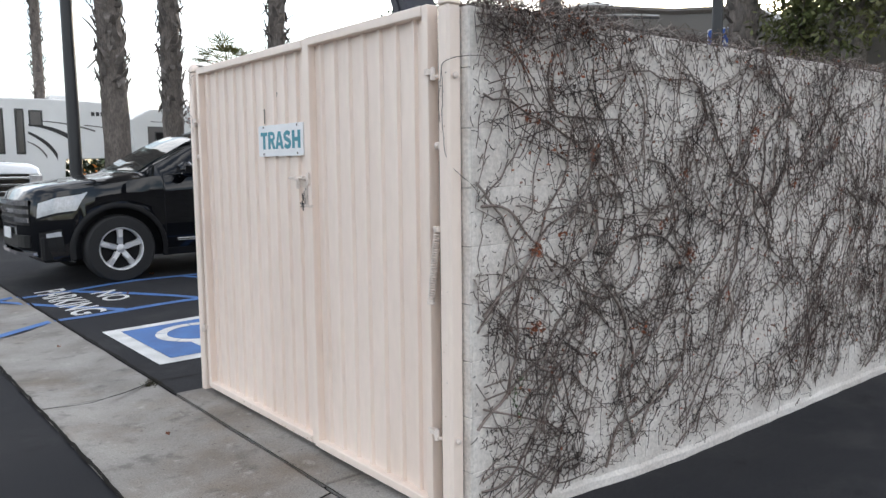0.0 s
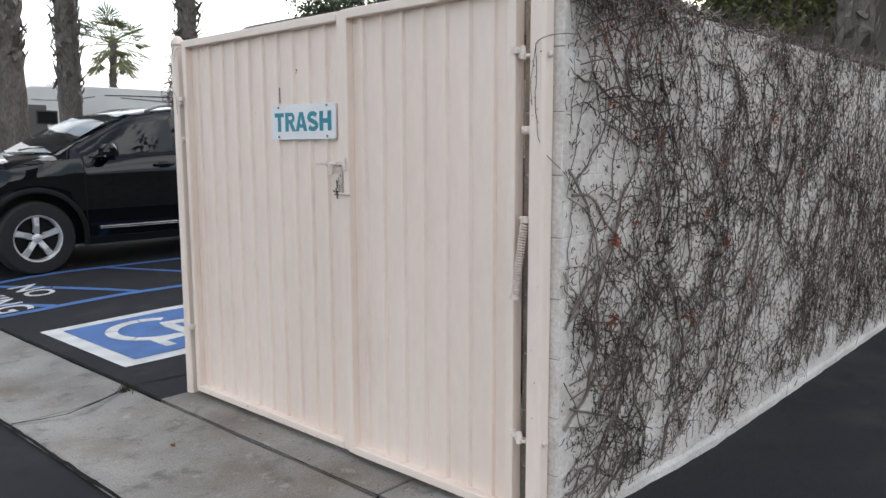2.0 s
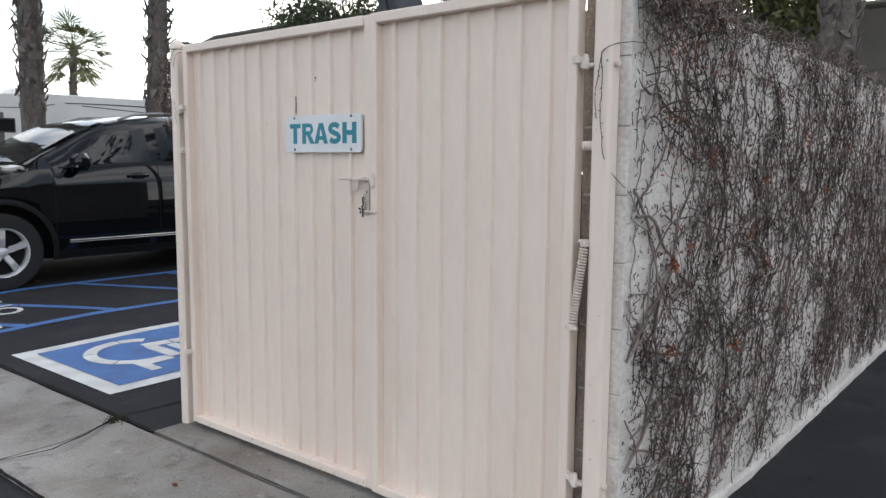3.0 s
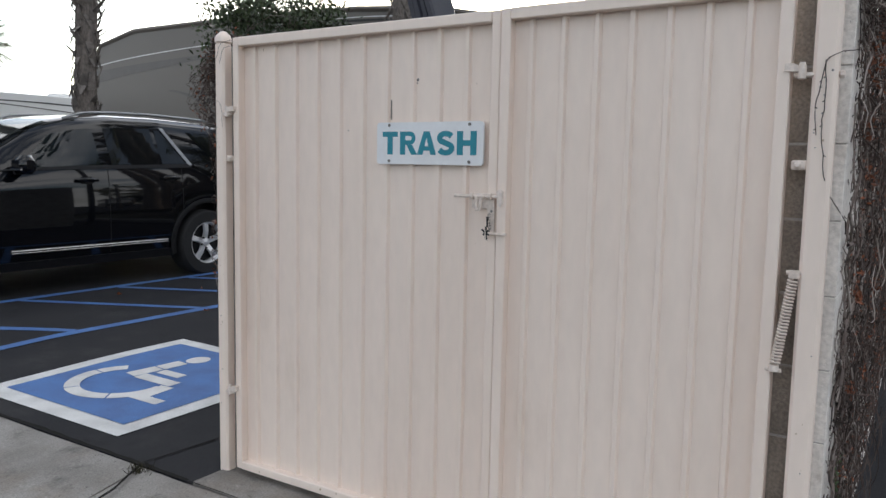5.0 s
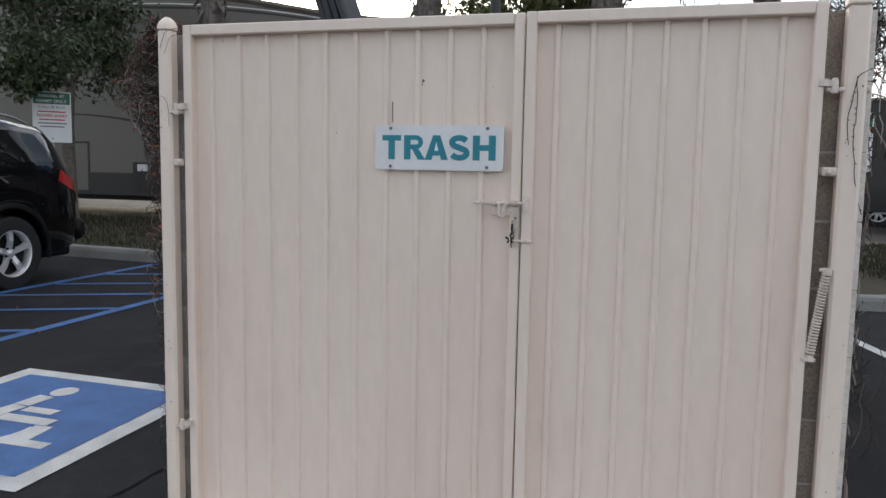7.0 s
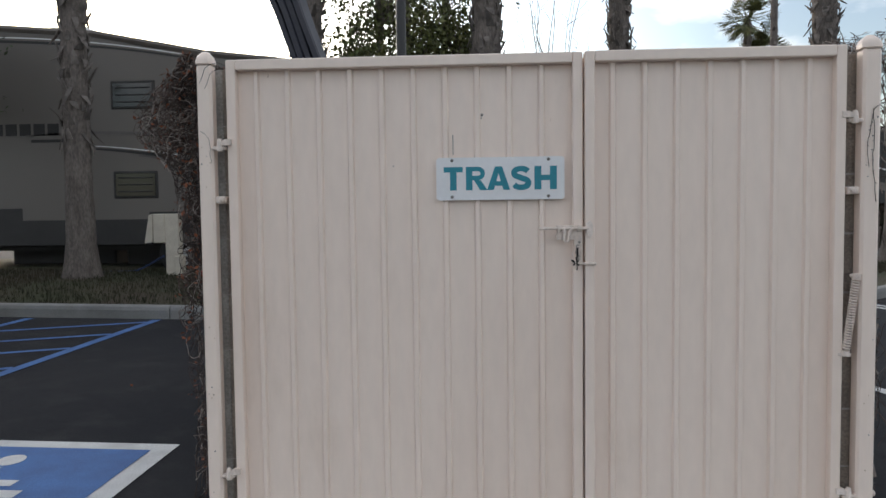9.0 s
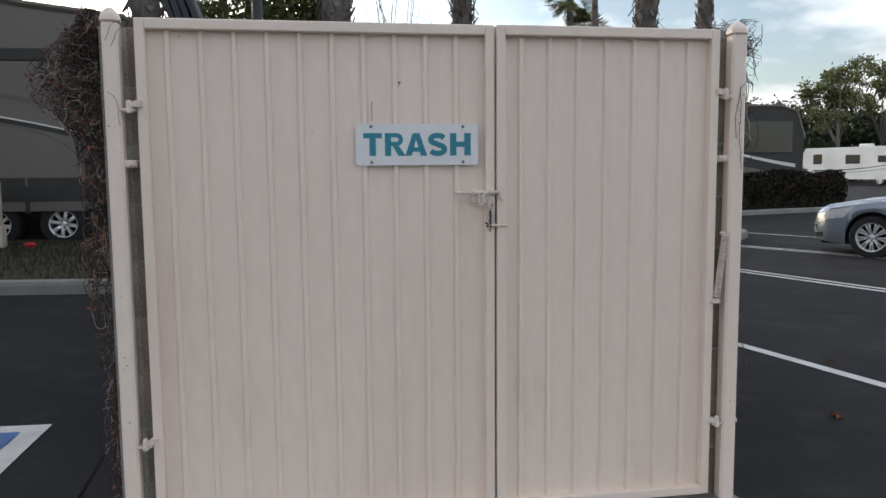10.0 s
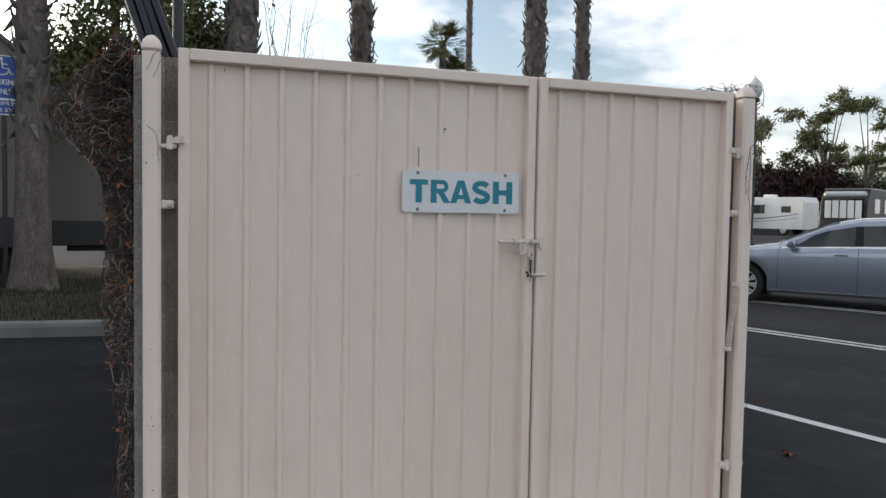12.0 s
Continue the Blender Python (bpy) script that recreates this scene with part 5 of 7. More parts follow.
def build_sedan(at, turn, label, paint):
    c = Car(4.88, [(0, 0.66), (0.06, 0.74), (0.25, 0.82), (0.7, 0.90), (1.2, 0.965), (1.42, 1.0), (1.8, 1.18), (2.2, 1.345), (2.6, 1.43), (3.0, 1.45), (3.4, 1.42), (3.8, 1.28), (4.15, 1.13), (4.6, 1.10), (4.78, 1.06), (4.85, 0.9), (4.88, 0.7)],
            [(0, 0.62), (0.3, 0.76), (1.0, 0.88), (1.6, 0.93), (3.0, 0.97), (4.0, 1.02), (4.88, 0.98)],
            [(0, 0.55), (0.08, 0.70), (0.25, 0.82), (0.6, 0.90), (1.2, 0.92), (3.6, 0.925), (4.4, 0.88), (4.8, 0.76), (4.88, 0.66)],
            [(0, 0.85), (1.2, 0.84), (1.6, 0.76), (2.4, 0.68), (3.4, 0.67), (4.0, 0.74), (4.88, 0.82)],
            table([(0, 0.32), (0.15, 0.24), (0.5, 0.20), (4.3, 0.20), (4.88, 0.34)]), (0.96, 3.74), 0.33, 0.385)
    car = thing("parked_sedan", label, "car", at, turn)
    part("body", c.body(), paint, car, "glossy silver-blue bodywork", True)
    part("underbody", Shape().box(0.15, 4.75, -0.74, 0.74, 0.19, 0.5, 0.03).box(0.55, 1.38, -0.72, 0.72, 0.45, 0.75).box(3.33, 4.15, -0.72, 0.72, 0.45, 0.78), M_CARTRIM, car)
    part("cabin_lining", Shape().box(1.9, 3.8, -0.55, 0.55, 0.6, 0.9, 0.05), M_CABIN, car)
    for s in (1, -1):
        part("front_window", c.patch(1.66, 2.62, 4.10, 4.93, s, 0.004, 12, 4, (0.34, 0)), M_GLASS, car, "side glass")
        part("rear_window", c.patch(2.70, 3.62, 4.10, 4.93, s, 0.004, 12, 4, (0, -0.16)), M_GLASS, car, "side glass")
        part("window_pillar", c.patch(2.60, 2.72, 4.08, 4.93, s, 0.006, 2, 4, (0, -0.02)), M_CARTRIM, car, "black door pillar")
        part("window_trim", c.patch(1.55, 3.78, 4.01, 4.08, s, 0.007, 20, 1), M_CHROME, car, "thin chrome window line")
        for x in (1.50, 2.66, 3.58):
            part("door_seam", c.patch(x - 0.004, x + 0.004, 0.5, 4.0, s, 0.0015, 1, 8), M_CARTRIM, car)
        for x in (2.42, 3.38):
            b = c.at(x, 3.3, 0.012)
            part("door_handle", Shape().box(x - 0.10, x + 0.10, min(s * b.y, s * (b.y + 0.025)), max(s * b.y, s * (b.y + 0.025)), b.z - 0.014, b.z + 0.014, 0.008), paint, car, smooth=True)
        part("body_crease", c.patch(1.3, 4.2, 2.95, 3.02, s, 0.006, 20, 1), paint, car)
        part("sill_trim", c.patch(1.36, 3.34, 0.0, 0.35, s, 0.010, 12, 2), M_CHROME, car, "bright sill strip")
        for a in c.axles:
            wheel(car, a, s * 0.80, c.hub, 0.33, 0.22, 0.225, s, 9, True)
        m = c.at(1.72, 4.2, 0.0)
        part("mirror", Shape().box(1.64, 1.78, min(s * (m.y + 0.03), s * (m.y + 0.22)), max(s * (m.y + 0.03), s * (m.y + 0.22)), 0.95, 1.07, 0.03), paint, car, smooth=True)
        part("headlight", c.patch(0.05, 0.55, 2.7, 3.75, s, 0.006, 8, 4, (0.05, 0.18)), M_LENS, car, "clear headlight lens")
        part("tail_light", c.patch(4.55, 4.84, 2.9, 3.9, s, 0.006, 6, 4), M_TAIL, car, "red tail light")
        part("bumper_vent", c.patch(0.04, 0.22, 0.8, 1.5, s, 0.005, 4, 2), M_CARTRIM, car)
    rows = []
    for k in range(9):
        x = 1.46 + (2.34 - 1.46) * k / 8
        rows.append([(x - 0.006, q * c.roof_w(x) * c.width(x) * 0.92, c.top(x) + 0.012 * (1 - abs(q)) + 0.006) for q in np.linspace(-1, 1, 9)])
    part("windscreen", Shape().grid(rows), M_GLASS, car, "windscreen glass", True)
    rows = []
    for k in range(7):
        x = 3.46 + (4.08 - 3.46) * k / 6
        rows.append([(x + 0.006, q * c.roof_w(x) * c.width(x) * 0.9, c.top(x) + 0.012 * (1 - abs(q)) + 0.006) for q in np.linspace(-1, 1, 7)])
    part("rear_screen", Shape().grid(rows), M_GLASS_DARK, car, smooth=True)
    for z, h in ((0.60, 0.028), (0.53, 0.02), (0.47, 0.02)):
        part("grille_bar", Shape().box(-0.012, 0.03, -0.42, 0.42, z - h, z + h, 0.008), M_CHROME if z > 0.58 else M_CARTRIM, car, "grille bar")
    part("lower_grille", Shape().box(-0.006, 0.04, -0.52, 0.52, 0.32, 0.41, 0.01), M_CARTRIM, car)
    return car


SED = radians(216.5)
build_sedan((10.82 + 0.55 * math.cos(SED - math.pi / 2) + 0.30, -5.02 + 0.55 * math.sin(SED - math.pi / 2) - 0.42, -0.083), 216.5, "silver-blue four-door sedan with turbine alloy wheels", M_SILVER)


def build_pickup(at, turn, label):
    c = Car(5.8, [(0, 1.14), (0.06, 1.27), (0.3, 1.36), (1.2, 1.42), (1.5, 1.46), (2.1, 1.92), (2.4, 2.0), (3.6, 2.02), (3.9, 1.94), (4.02, 1.46), (5.7, 1.45), (5.8, 1.3)],
            [(0, 1.1), (0.3, 1.24), (1.5, 1.34), (4.0, 1.38), (5.8, 1.36)], [(0, 0.86), (0.1, 0.95), (0.5, 1.0), (5.6, 1.0), (5.8, 0.95)],
            [(0, 0.92), (1.2, 0.9), (2.0, 0.78), (3.8, 0.78), (4.1, 0.95), (5.8, 0.95)], table([(0, 0.48), (5.8, 0.5)]), (1.0, 4.7), 0.42, 0.50)
    car = thing("pickup_truck", label, "truck", at, turn)
    part("body", c.body(), M_TRUCK, car, "silver-grey bodywork", True)
    part("underbody", Shape().box(0.2, 5.6, -0.8, 0.8, 0.4, 0.9), M_CARTRIM, car)
    rows = []
    for k in range(7):
        x = 1.54 + (2.14 - 1.54) * k / 6
        rows.append([(x - 0.008, q * c.roof_w(x) * c.width(x) * 0.92, c.top(x) + 0.02) for q in np.linspace(-1, 1, 7)])
    part("windscreen", Shape().grid(rows), M_GLASS, car, "windscreen glass", True)
    for s in (1, -1):
        part("side_window", c.patch(1.9, 3.0, 4.1, 4.9, s, 0.005, 8, 3, (0.25, 0)), M_GLASS_DARK, car)
        part("rear_side_window", c.patch(3.1, 3.8, 4.1, 4.9, s, 0.005, 8, 3), M_GLASS_DARK, car)
        part("headlight", Shape().box(-0.015, 0.10, min(s * 0.55, s * 0.86), max(s * 0.55, s * 0.86), 0.94, 1.12, 0.02), M_LENS, car)
        part("mirror", Shape().box(1.72, 1.86, min(s * 1.02, s * 1.22), max(s * 1.02, s * 1.22), 1.38, 1.64, 0.03), M_CARTRIM, car)
        for a in c.axles:
            wheel(car, a, s * 0.86, 0.42, 0.42, 0.27, 0.24, s, 6)
    for z in (0.80, 0.93, 1.06):
        part("grille_bar", Shape().box(-0.02, 0.05, -0.54, 0.54, z - 0.022, z + 0.022, 0.008), M_CHROME, car, "chrome grille bar")
    part("grille_backing", Shape().box(-0.008, 0.05, -0.54, 0.54, 0.72, 1.14), M_CARTRIM, car)
    part("front_bumper", Shape().box(-0.10, 0.12, -0.96, 0.96, 0.48, 0.66, 0.03), M_CHROME, car, "chrome bumper")
    return car


build_pickup((2.70, 16.4, 0.09), 120, "silver pickup truck with a chrome grille")


# ---------------------------------------------------------------- caravans and motorhomes
def arc_band(pts, width0, width1, y, out=0.005):
    """A painted sweep on a side wall: a band through (x, z) points, a few millimetres proud."""
    n = 18
    ctl = [Vector(p) for p in pts]
    top, low = [], []
    for k in range(n + 1):
        t = k / n
        q = ctl[:]
        while len(q) > 1:
            q = [a.lerp(b, t) for a, b in zip(q, q[1:])]
        w = width0 + (width1 - width0) * t
        top.append((q[0].x, q[0].y + w / 2))
        low.append((q[0].x, q[0].y - w / 2))
    return Shape().slab(top + low[::-1], 1, y, y + out)


def trailer(name, label, profile, width, skin, at, turn, skirt=None, axles=(), windows=(), sweeps=(), bars=(), doors=(), roof_boxes=(), louvre=True, edge=True, hub=0.36):
    """profile: the side outline in (x, z); the side that is seen looks towards +y."""
    t = thing(name, label, "trailer" if "trailer" in name else "motorhome", at, turn)
    h = width / 2
    n = len(profile)
    cxm = sum(p[0] for p in profile) / n
    czm = sum(p[1] for p in profile) / n
    inset = [(x + (0.06 if x < cxm else -0.06), z + (0.06 if z < czm else -0.06)) for x, z in profile]
    sh = Shape()
    rings = []
    for y, pr in ((-h, inset), (-h + 0.06, profile), (h - 0.03, profile), (h, inset if False else [(x + (0.02 if x < cxm else -0.02), z + (0.0 if z < czm else -0.03)) for x, z in profile])):
        rings.append([(x, y, z) for x, z in pr])
    sh.grid(rings, True)
    sh.add(rings[0], [tuple(range(n))]).add(rings[-1], [tuple(range(n))])
    part("body", sh, skin, t)
    if edge:
        top = [p for p in profile if p[1] > czm]
        top.sort()
        part("roof_edge", Shape().tube([(x, h - 0.01, z - 0.01) for x, z in top], 0.06, 6), M_RV_ROOF, t, "dark roof edge trim")
    if skirt:
        x0, x1, z0, z1 = skirt
        segs = [x0]
        for a in axles:
            segs += [a - hub - 0.10, a + hub + 0.10]
        segs.append(x1)
        for a, b in zip(segs[::2], segs[1::2]):
            if b - a > 0.05:
                part("skirt", Shape().box(a, b, h - 0.08, h + 0.012, z0, z1, 0.01), M_RV_DARK, t, "dark lower skirt")
        for a in axles:
            part("wheel_housing", Shape().box(a - hub - 0.12, a + hub + 0.12, h - 0.09, h + 0.005, z0 + 0.06, z1 - 0.004), M_RV_DARK, t)
        part("skirt_band", Shape().box(x0, x1, h - 0.10, h + 0.008, z1 - 0.16, z1 + 0.002, 0.006), M_RV_DARK, t)
        part("chassis", Shape().box(x0 + 0.2, x1 - 0.2, -h + 0.2, h - 0.3, z0 - 0.1, z1 - 0.05), M_RV_DARK, t)
    for a in axles:
        wheel(t, a, h - 0.16, hub, hub, 0.24, hub * 0.60, 1, 8)
        wheel(t, a, -h + 0.16, hub, hub, 0.24, hub * 0.60, -1, 8)
    for x0, x1, z0, z1 in windows:
        w = part("window", Shape().box(x0, x1, h - 0.02, h + 0.018, z0, z1, 0.015), M_RV_DARK, t, "dark framed window")
        part("pane", Shape().box(x0 + 0.04, x1 - 0.04, h + 0.004, h + 0.022, z0 + 0.04, z1 - 0.04, 0.004), M_PANE, w)
        if louvre:
            for k in range(3):
                z = z0 + (z1 - z0) * (k + 1) / 4
                part("louvre", Shape().box(x0 + 0.09, x1 - 0.09, h + 0.02, h + 0.036, z - 0.012, z + 0.012, 0.004), M_RV_DARK, w)
    for pts, w0, w1, mat in sweeps:
        part("painted_sweep", arc_band(pts, w0, w1, h - 0.002, 0.008), mat, t, "painted side graphic")
    for x0, x1, z0, z1, mat in bars:
        part("painted_bar", Shape().box(x0, x1, h - 0.002, h + 0.006, z0, z1, 0.002), mat, t)
    for x0, x1, z0, z1 in doors:
        d = part("hatch", Shape().box(x0, x1, h - 0.01, h + 0.014, z0, z1, 0.012), skin, t, "storage hatch")
        part("hatch_seal", Shape().box(x0 - 0.035, x1 + 0.035, h - 0.012, h + 0.009, z0 - 0.035, z1 + 0.035, 0.004), M_RV_DARK, d)
        part("hatch_latch", Shape().box(x1 - 0.16, x1 - 0.07, h + 0.012, h + 0.026, z0 + 0.1, z0 + 0.17, 0.004), M_RV_DARK, d)
    for x0, x1, z0, z1 in roof_boxes:
        part("roof_unit", Shape().box(x0, x1, -0.35, 0.35, z0, z1, 0.06), M_RV_WHITE, t, "rooftop air conditioner")
    return t


G, K, W = M_RV_GREY, M_RV_DARK, M_RV_WHITE
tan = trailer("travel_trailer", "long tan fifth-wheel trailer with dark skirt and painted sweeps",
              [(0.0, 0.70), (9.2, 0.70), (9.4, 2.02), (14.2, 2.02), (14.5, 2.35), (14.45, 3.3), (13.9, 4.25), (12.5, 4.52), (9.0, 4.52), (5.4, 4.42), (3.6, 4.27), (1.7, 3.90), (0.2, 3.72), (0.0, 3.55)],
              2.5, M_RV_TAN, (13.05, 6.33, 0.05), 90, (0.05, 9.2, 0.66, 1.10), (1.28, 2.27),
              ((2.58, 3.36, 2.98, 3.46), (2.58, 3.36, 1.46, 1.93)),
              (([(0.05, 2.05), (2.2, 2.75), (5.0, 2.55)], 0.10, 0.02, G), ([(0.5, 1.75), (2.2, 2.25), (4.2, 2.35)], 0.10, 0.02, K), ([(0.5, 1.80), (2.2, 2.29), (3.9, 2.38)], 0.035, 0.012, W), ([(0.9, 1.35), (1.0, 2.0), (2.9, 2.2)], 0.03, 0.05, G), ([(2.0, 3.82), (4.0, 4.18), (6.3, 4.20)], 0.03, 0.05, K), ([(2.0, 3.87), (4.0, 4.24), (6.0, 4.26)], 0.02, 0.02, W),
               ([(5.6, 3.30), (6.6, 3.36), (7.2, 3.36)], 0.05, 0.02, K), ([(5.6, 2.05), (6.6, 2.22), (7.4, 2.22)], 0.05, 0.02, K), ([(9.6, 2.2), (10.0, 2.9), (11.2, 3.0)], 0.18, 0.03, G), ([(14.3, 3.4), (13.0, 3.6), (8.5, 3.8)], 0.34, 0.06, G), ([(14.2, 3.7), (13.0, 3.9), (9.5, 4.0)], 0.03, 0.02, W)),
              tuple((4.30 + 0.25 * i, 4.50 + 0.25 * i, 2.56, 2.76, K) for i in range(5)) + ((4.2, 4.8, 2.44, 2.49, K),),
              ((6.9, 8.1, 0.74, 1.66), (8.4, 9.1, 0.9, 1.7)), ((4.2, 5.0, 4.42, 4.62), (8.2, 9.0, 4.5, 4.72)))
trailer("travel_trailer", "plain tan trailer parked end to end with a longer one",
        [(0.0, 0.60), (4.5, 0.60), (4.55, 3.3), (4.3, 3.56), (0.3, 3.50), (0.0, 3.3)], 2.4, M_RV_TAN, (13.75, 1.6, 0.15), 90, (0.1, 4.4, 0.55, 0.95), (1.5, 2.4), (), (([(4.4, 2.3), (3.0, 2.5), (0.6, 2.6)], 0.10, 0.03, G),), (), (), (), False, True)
part("generator_box", Shape().box(5.0, 5.9, 1.15, 1.262, 0.72, 1.32, 0.02), M_RV_DARK, tan, "dark utility compartment")
part("utility_label", Shape().box(5.55, 5.78, 1.258, 1.268, 1.14, 1.27, 0.003), M_SIGN, tan)
part("corner_window", Shape().box(1.28, 2.2, 1.22, 1.268, 3.02, 3.22, 0.02), M_RV_DARK, tan, "dark slim window")
part("landing_leg", Shape().box(0.55, 0.65, 0.8, 0.9, 0.0, 0.72, 0.01), M_RV_DARK, tan)
part("landing_leg", Shape().box(9.6, 9.72, 0.8, 0.92, 0.0, 2.05, 0.01), M_RV_DARK, tan)
for a, b in ((6.2, 8.0), (8.2, 10.0), (10.2, 12.2)):       # added boxes, not seen, that hide the bright ground beneath the floor
    part("holding_tank", Shape().box(a - tan.location.y, b - tan.location.y, -1.0, 0.25, 0.20, 0.70, 0.03), M_RV_DARK, tan, "added dark box under the floor")
part("step_bumper", Shape().box(-0.12, 0.02, -1.1, 1.1, 0.55, 0.68, 0.02), M_RV_DARK, tan)

trailer("travel_trailer", "white fifth-wheel trailer with black swooping graphics",
        [(2.15, 0.45), (9.4, 0.75), (9.5, 3.0), (9.3, 3.14), (2.2, 3.26), (1.0, 3.22), (0.45, 3.02), (0.14, 2.62), (0.10, 2.15), (0.28, 1.72), (0.6, 1.56), (2.05, 1.54)], 2.5, M_RV_WHITE, (7.75, 25.8, 0.09), 180, (5.1, 9.3, 0.70, 1.1), (6.2, 7.2),
        ((2.62, 2.98, 2.46, 2.92), (3.10, 3.34, 1.66, 2.95), (3.62, 3.95, 1.66, 2.95), (4.5, 5.4, 1.9, 2.7)),
        (([(3.0, 2.50), (2.2, 2.45), (1.65, 1.95)], 0.05, 0.20, K), ([(3.02, 2.28), (2.45, 2.0), (2.28, 1.58)], 0.07, 0.20, K), ([(3.05, 2.02), (2.72, 1.9), (2.56, 1.58)], 0.03, 0.09, G), ([(2.95, 2.62), (2.0, 2.62), (1.2, 2.35)], 0.02, 0.05, G), ([(1.5, 2.52), (0.9, 2.50), (0.3, 2.30)], 0.03, 0.02, G)),
        tuple((0.52 + 0.135 * i, 0.62 + 0.135 * i, 2.80, 2.92, K) for i in range(6)), (), ((1.4, 2.2, 3.24, 3.46), (5.0, 5.8, 3.2, 3.42)), False, False)
trailer("travel_trailer", "white trailer with thin dark sweeps, far across the lot",
        [(0.0, 0.8), (8.0, 0.8), (8.2, 2.7), (7.6, 3.02), (6.0, 3.10), (2.0, 3.12), (0.2, 2.95), (0, 2.5)], 2.5, M_RV_WHITE, (15.6, 25.2, 0.09), 180, (0.1, 8.0, 0.7, 1.2), (3.4, 4.3),
        ((6.9, 7.5, 1.95, 2.35),),
        (([(0.4, 2.75), (2.5, 2.95), (5.5, 2.85)], 0.05, 0.03, K), ([(0.4, 2.5), (2.5, 2.7), (5.0, 2.8)], 0.03, 0.03, G), ([(5.8, 2.8), (6.8, 2.6), (7.6, 2.65)], 0.03, 0.02, G)),
        ((7.2, 7.7, 1.6, 2.5, G),), (), ((5.8, 6.6, 3.06, 3.26), (1.4, 2.2, 3.10, 3.30)), False, False)
trailer("motorhome", "dark bronze motorhome coach with pale swooping stripes",
        [(11.3, 0.45), (0.3, 0.45), (0.0, 0.9), (0.0, 2.4), (0.3, 3.3), (0.9, 3.46), (11.1, 3.46), (11.3, 3.2)][::-1], 2.5, M_RV_DARK, (23.6, -12.4, -0.09), 90, None, (3.1, 9.1), ((0.4, 2.7, 1.9, 3.0), (6.3, 8.3, 2.1, 2.9)),
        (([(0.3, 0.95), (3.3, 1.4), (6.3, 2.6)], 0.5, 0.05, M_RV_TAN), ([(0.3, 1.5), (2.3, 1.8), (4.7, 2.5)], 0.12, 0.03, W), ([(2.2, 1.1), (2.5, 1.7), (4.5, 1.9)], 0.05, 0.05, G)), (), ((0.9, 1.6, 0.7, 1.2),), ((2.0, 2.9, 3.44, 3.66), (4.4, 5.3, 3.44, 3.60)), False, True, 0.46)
for x, y, tn, lab, sk in ((50.0, -40.0, 200, "white motorhome parked in a far row", M_RV_WHITE), (46.0, -43.0, 197, "white motorhome with thin side stripes, far off", M_RV_WHITE), (68.0, -50.0, 205, "white camper van in a far row", M_RV_WHITE)):
    trailer("motorhome", lab, [(0.0, 0.5), (7.6, 0.5), (7.7, 1.3), (8.3, 1.5), (8.2, 2.5), (7.9, 3.0), (0.2, 3.02), (0, 2.6)], 2.4, sk, (x, y, -0.09), tn + 180, None, (1.6, 6.4),
            ((6.4, 7.2, 1.7, 2.5), (3.2, 4.4, 1.7, 2.4), (1.0, 1.8, 1.8, 2.3)), (([(7.2, 1.2), (4.0, 1.1), (0.4, 1.7)], 0.10, 0.04, K), ([(7.2, 1.0), (4.0, 0.9), (0.4, 1.4)], 0.05, 0.03, G)), (), (), ((3.0, 3.9, 3.0, 3.26),), False, False, 0.42)
coach = trailer("motorhome", "dark motorhome coach with a curtained windscreen", [(0.0, 0.5), (9.6, 0.5), (9.9, 1.0), (9.8, 2.3), (9.3, 2.95), (8.6, 3.1), (0.3, 3.1), (0, 2.8)], 2.5, M_RV_DARK, (37.2, -40.5, -0.09), 118.0, None, (2.0, 7.4),
        ((7.2, 8.4, 1.7, 2.6), (4.4, 6.2, 1.7, 2.6), (1.5, 3.2, 1.7, 2.6)), (([(9.4, 1.2), (6.0, 1.0), (0.4, 1.5)], 0.25, 0.06, K),), (), (), ((3.0, 4.0, 3.08, 3.3),), False, False, 0.45)
part("roof_cap", Shape().box(0.3, 9.2, -1.22, 1.22, 3.02, 3.16, 0.05), M_RV_GREY, coach, "silver roof cap")
part("front_brow", Shape().box(9.2, 9.62, -1.15, 1.15, 2.62, 2.98, 0.12), M_TRUCK, coach, "silver brow over the windscreen")
part("windscreen", Shape().slab([(-1.12, 1.35), (1.12, 1.35), (1.05, 2.55), (-1.05, 2.55)], 0, 9.70, 9.93), M_GLASS_DARK, coach, "tall windscreen")
for k in range(5):
    part("curtain_fold", Shape().box(9.925, 9.94, -0.95 + 0.40 * k, -0.62 + 0.40 * k, 1.45, 2.45, 0.004), M_RV_WHITE, coach, "pale windscreen curtain")

for ob in tan.children:          # the trailer's floor hangs low over its raised pad
    if not ob.name.startswith(("wheel", "landing")):
        ob.location.z -= 0.13
tan.location.z = 0.18


# ---------------------------------------------------------------- kerbs and planting strips
KERB = [(7.64, 60.0), (7.64, 0.75), (7.75, 0.25), (8.05, -0.25), (10.45, -2.75), (13.2, -5.0), (13.75, -5.2), (14.15, -5.0), (14.3, -4.5), (14.3, -2.0)]


def resample(line, step):
    out = []
    for (ax, ay), (bx, by) in zip(line, line[1:]):
        n = max(1, int(math.hypot(bx - ax, by - ay) / step))
        out += [(ax + (bx - ax) * k / n, ay + (by - ay) * k / n) for k in range(n)]
    return out + [line[-1]]


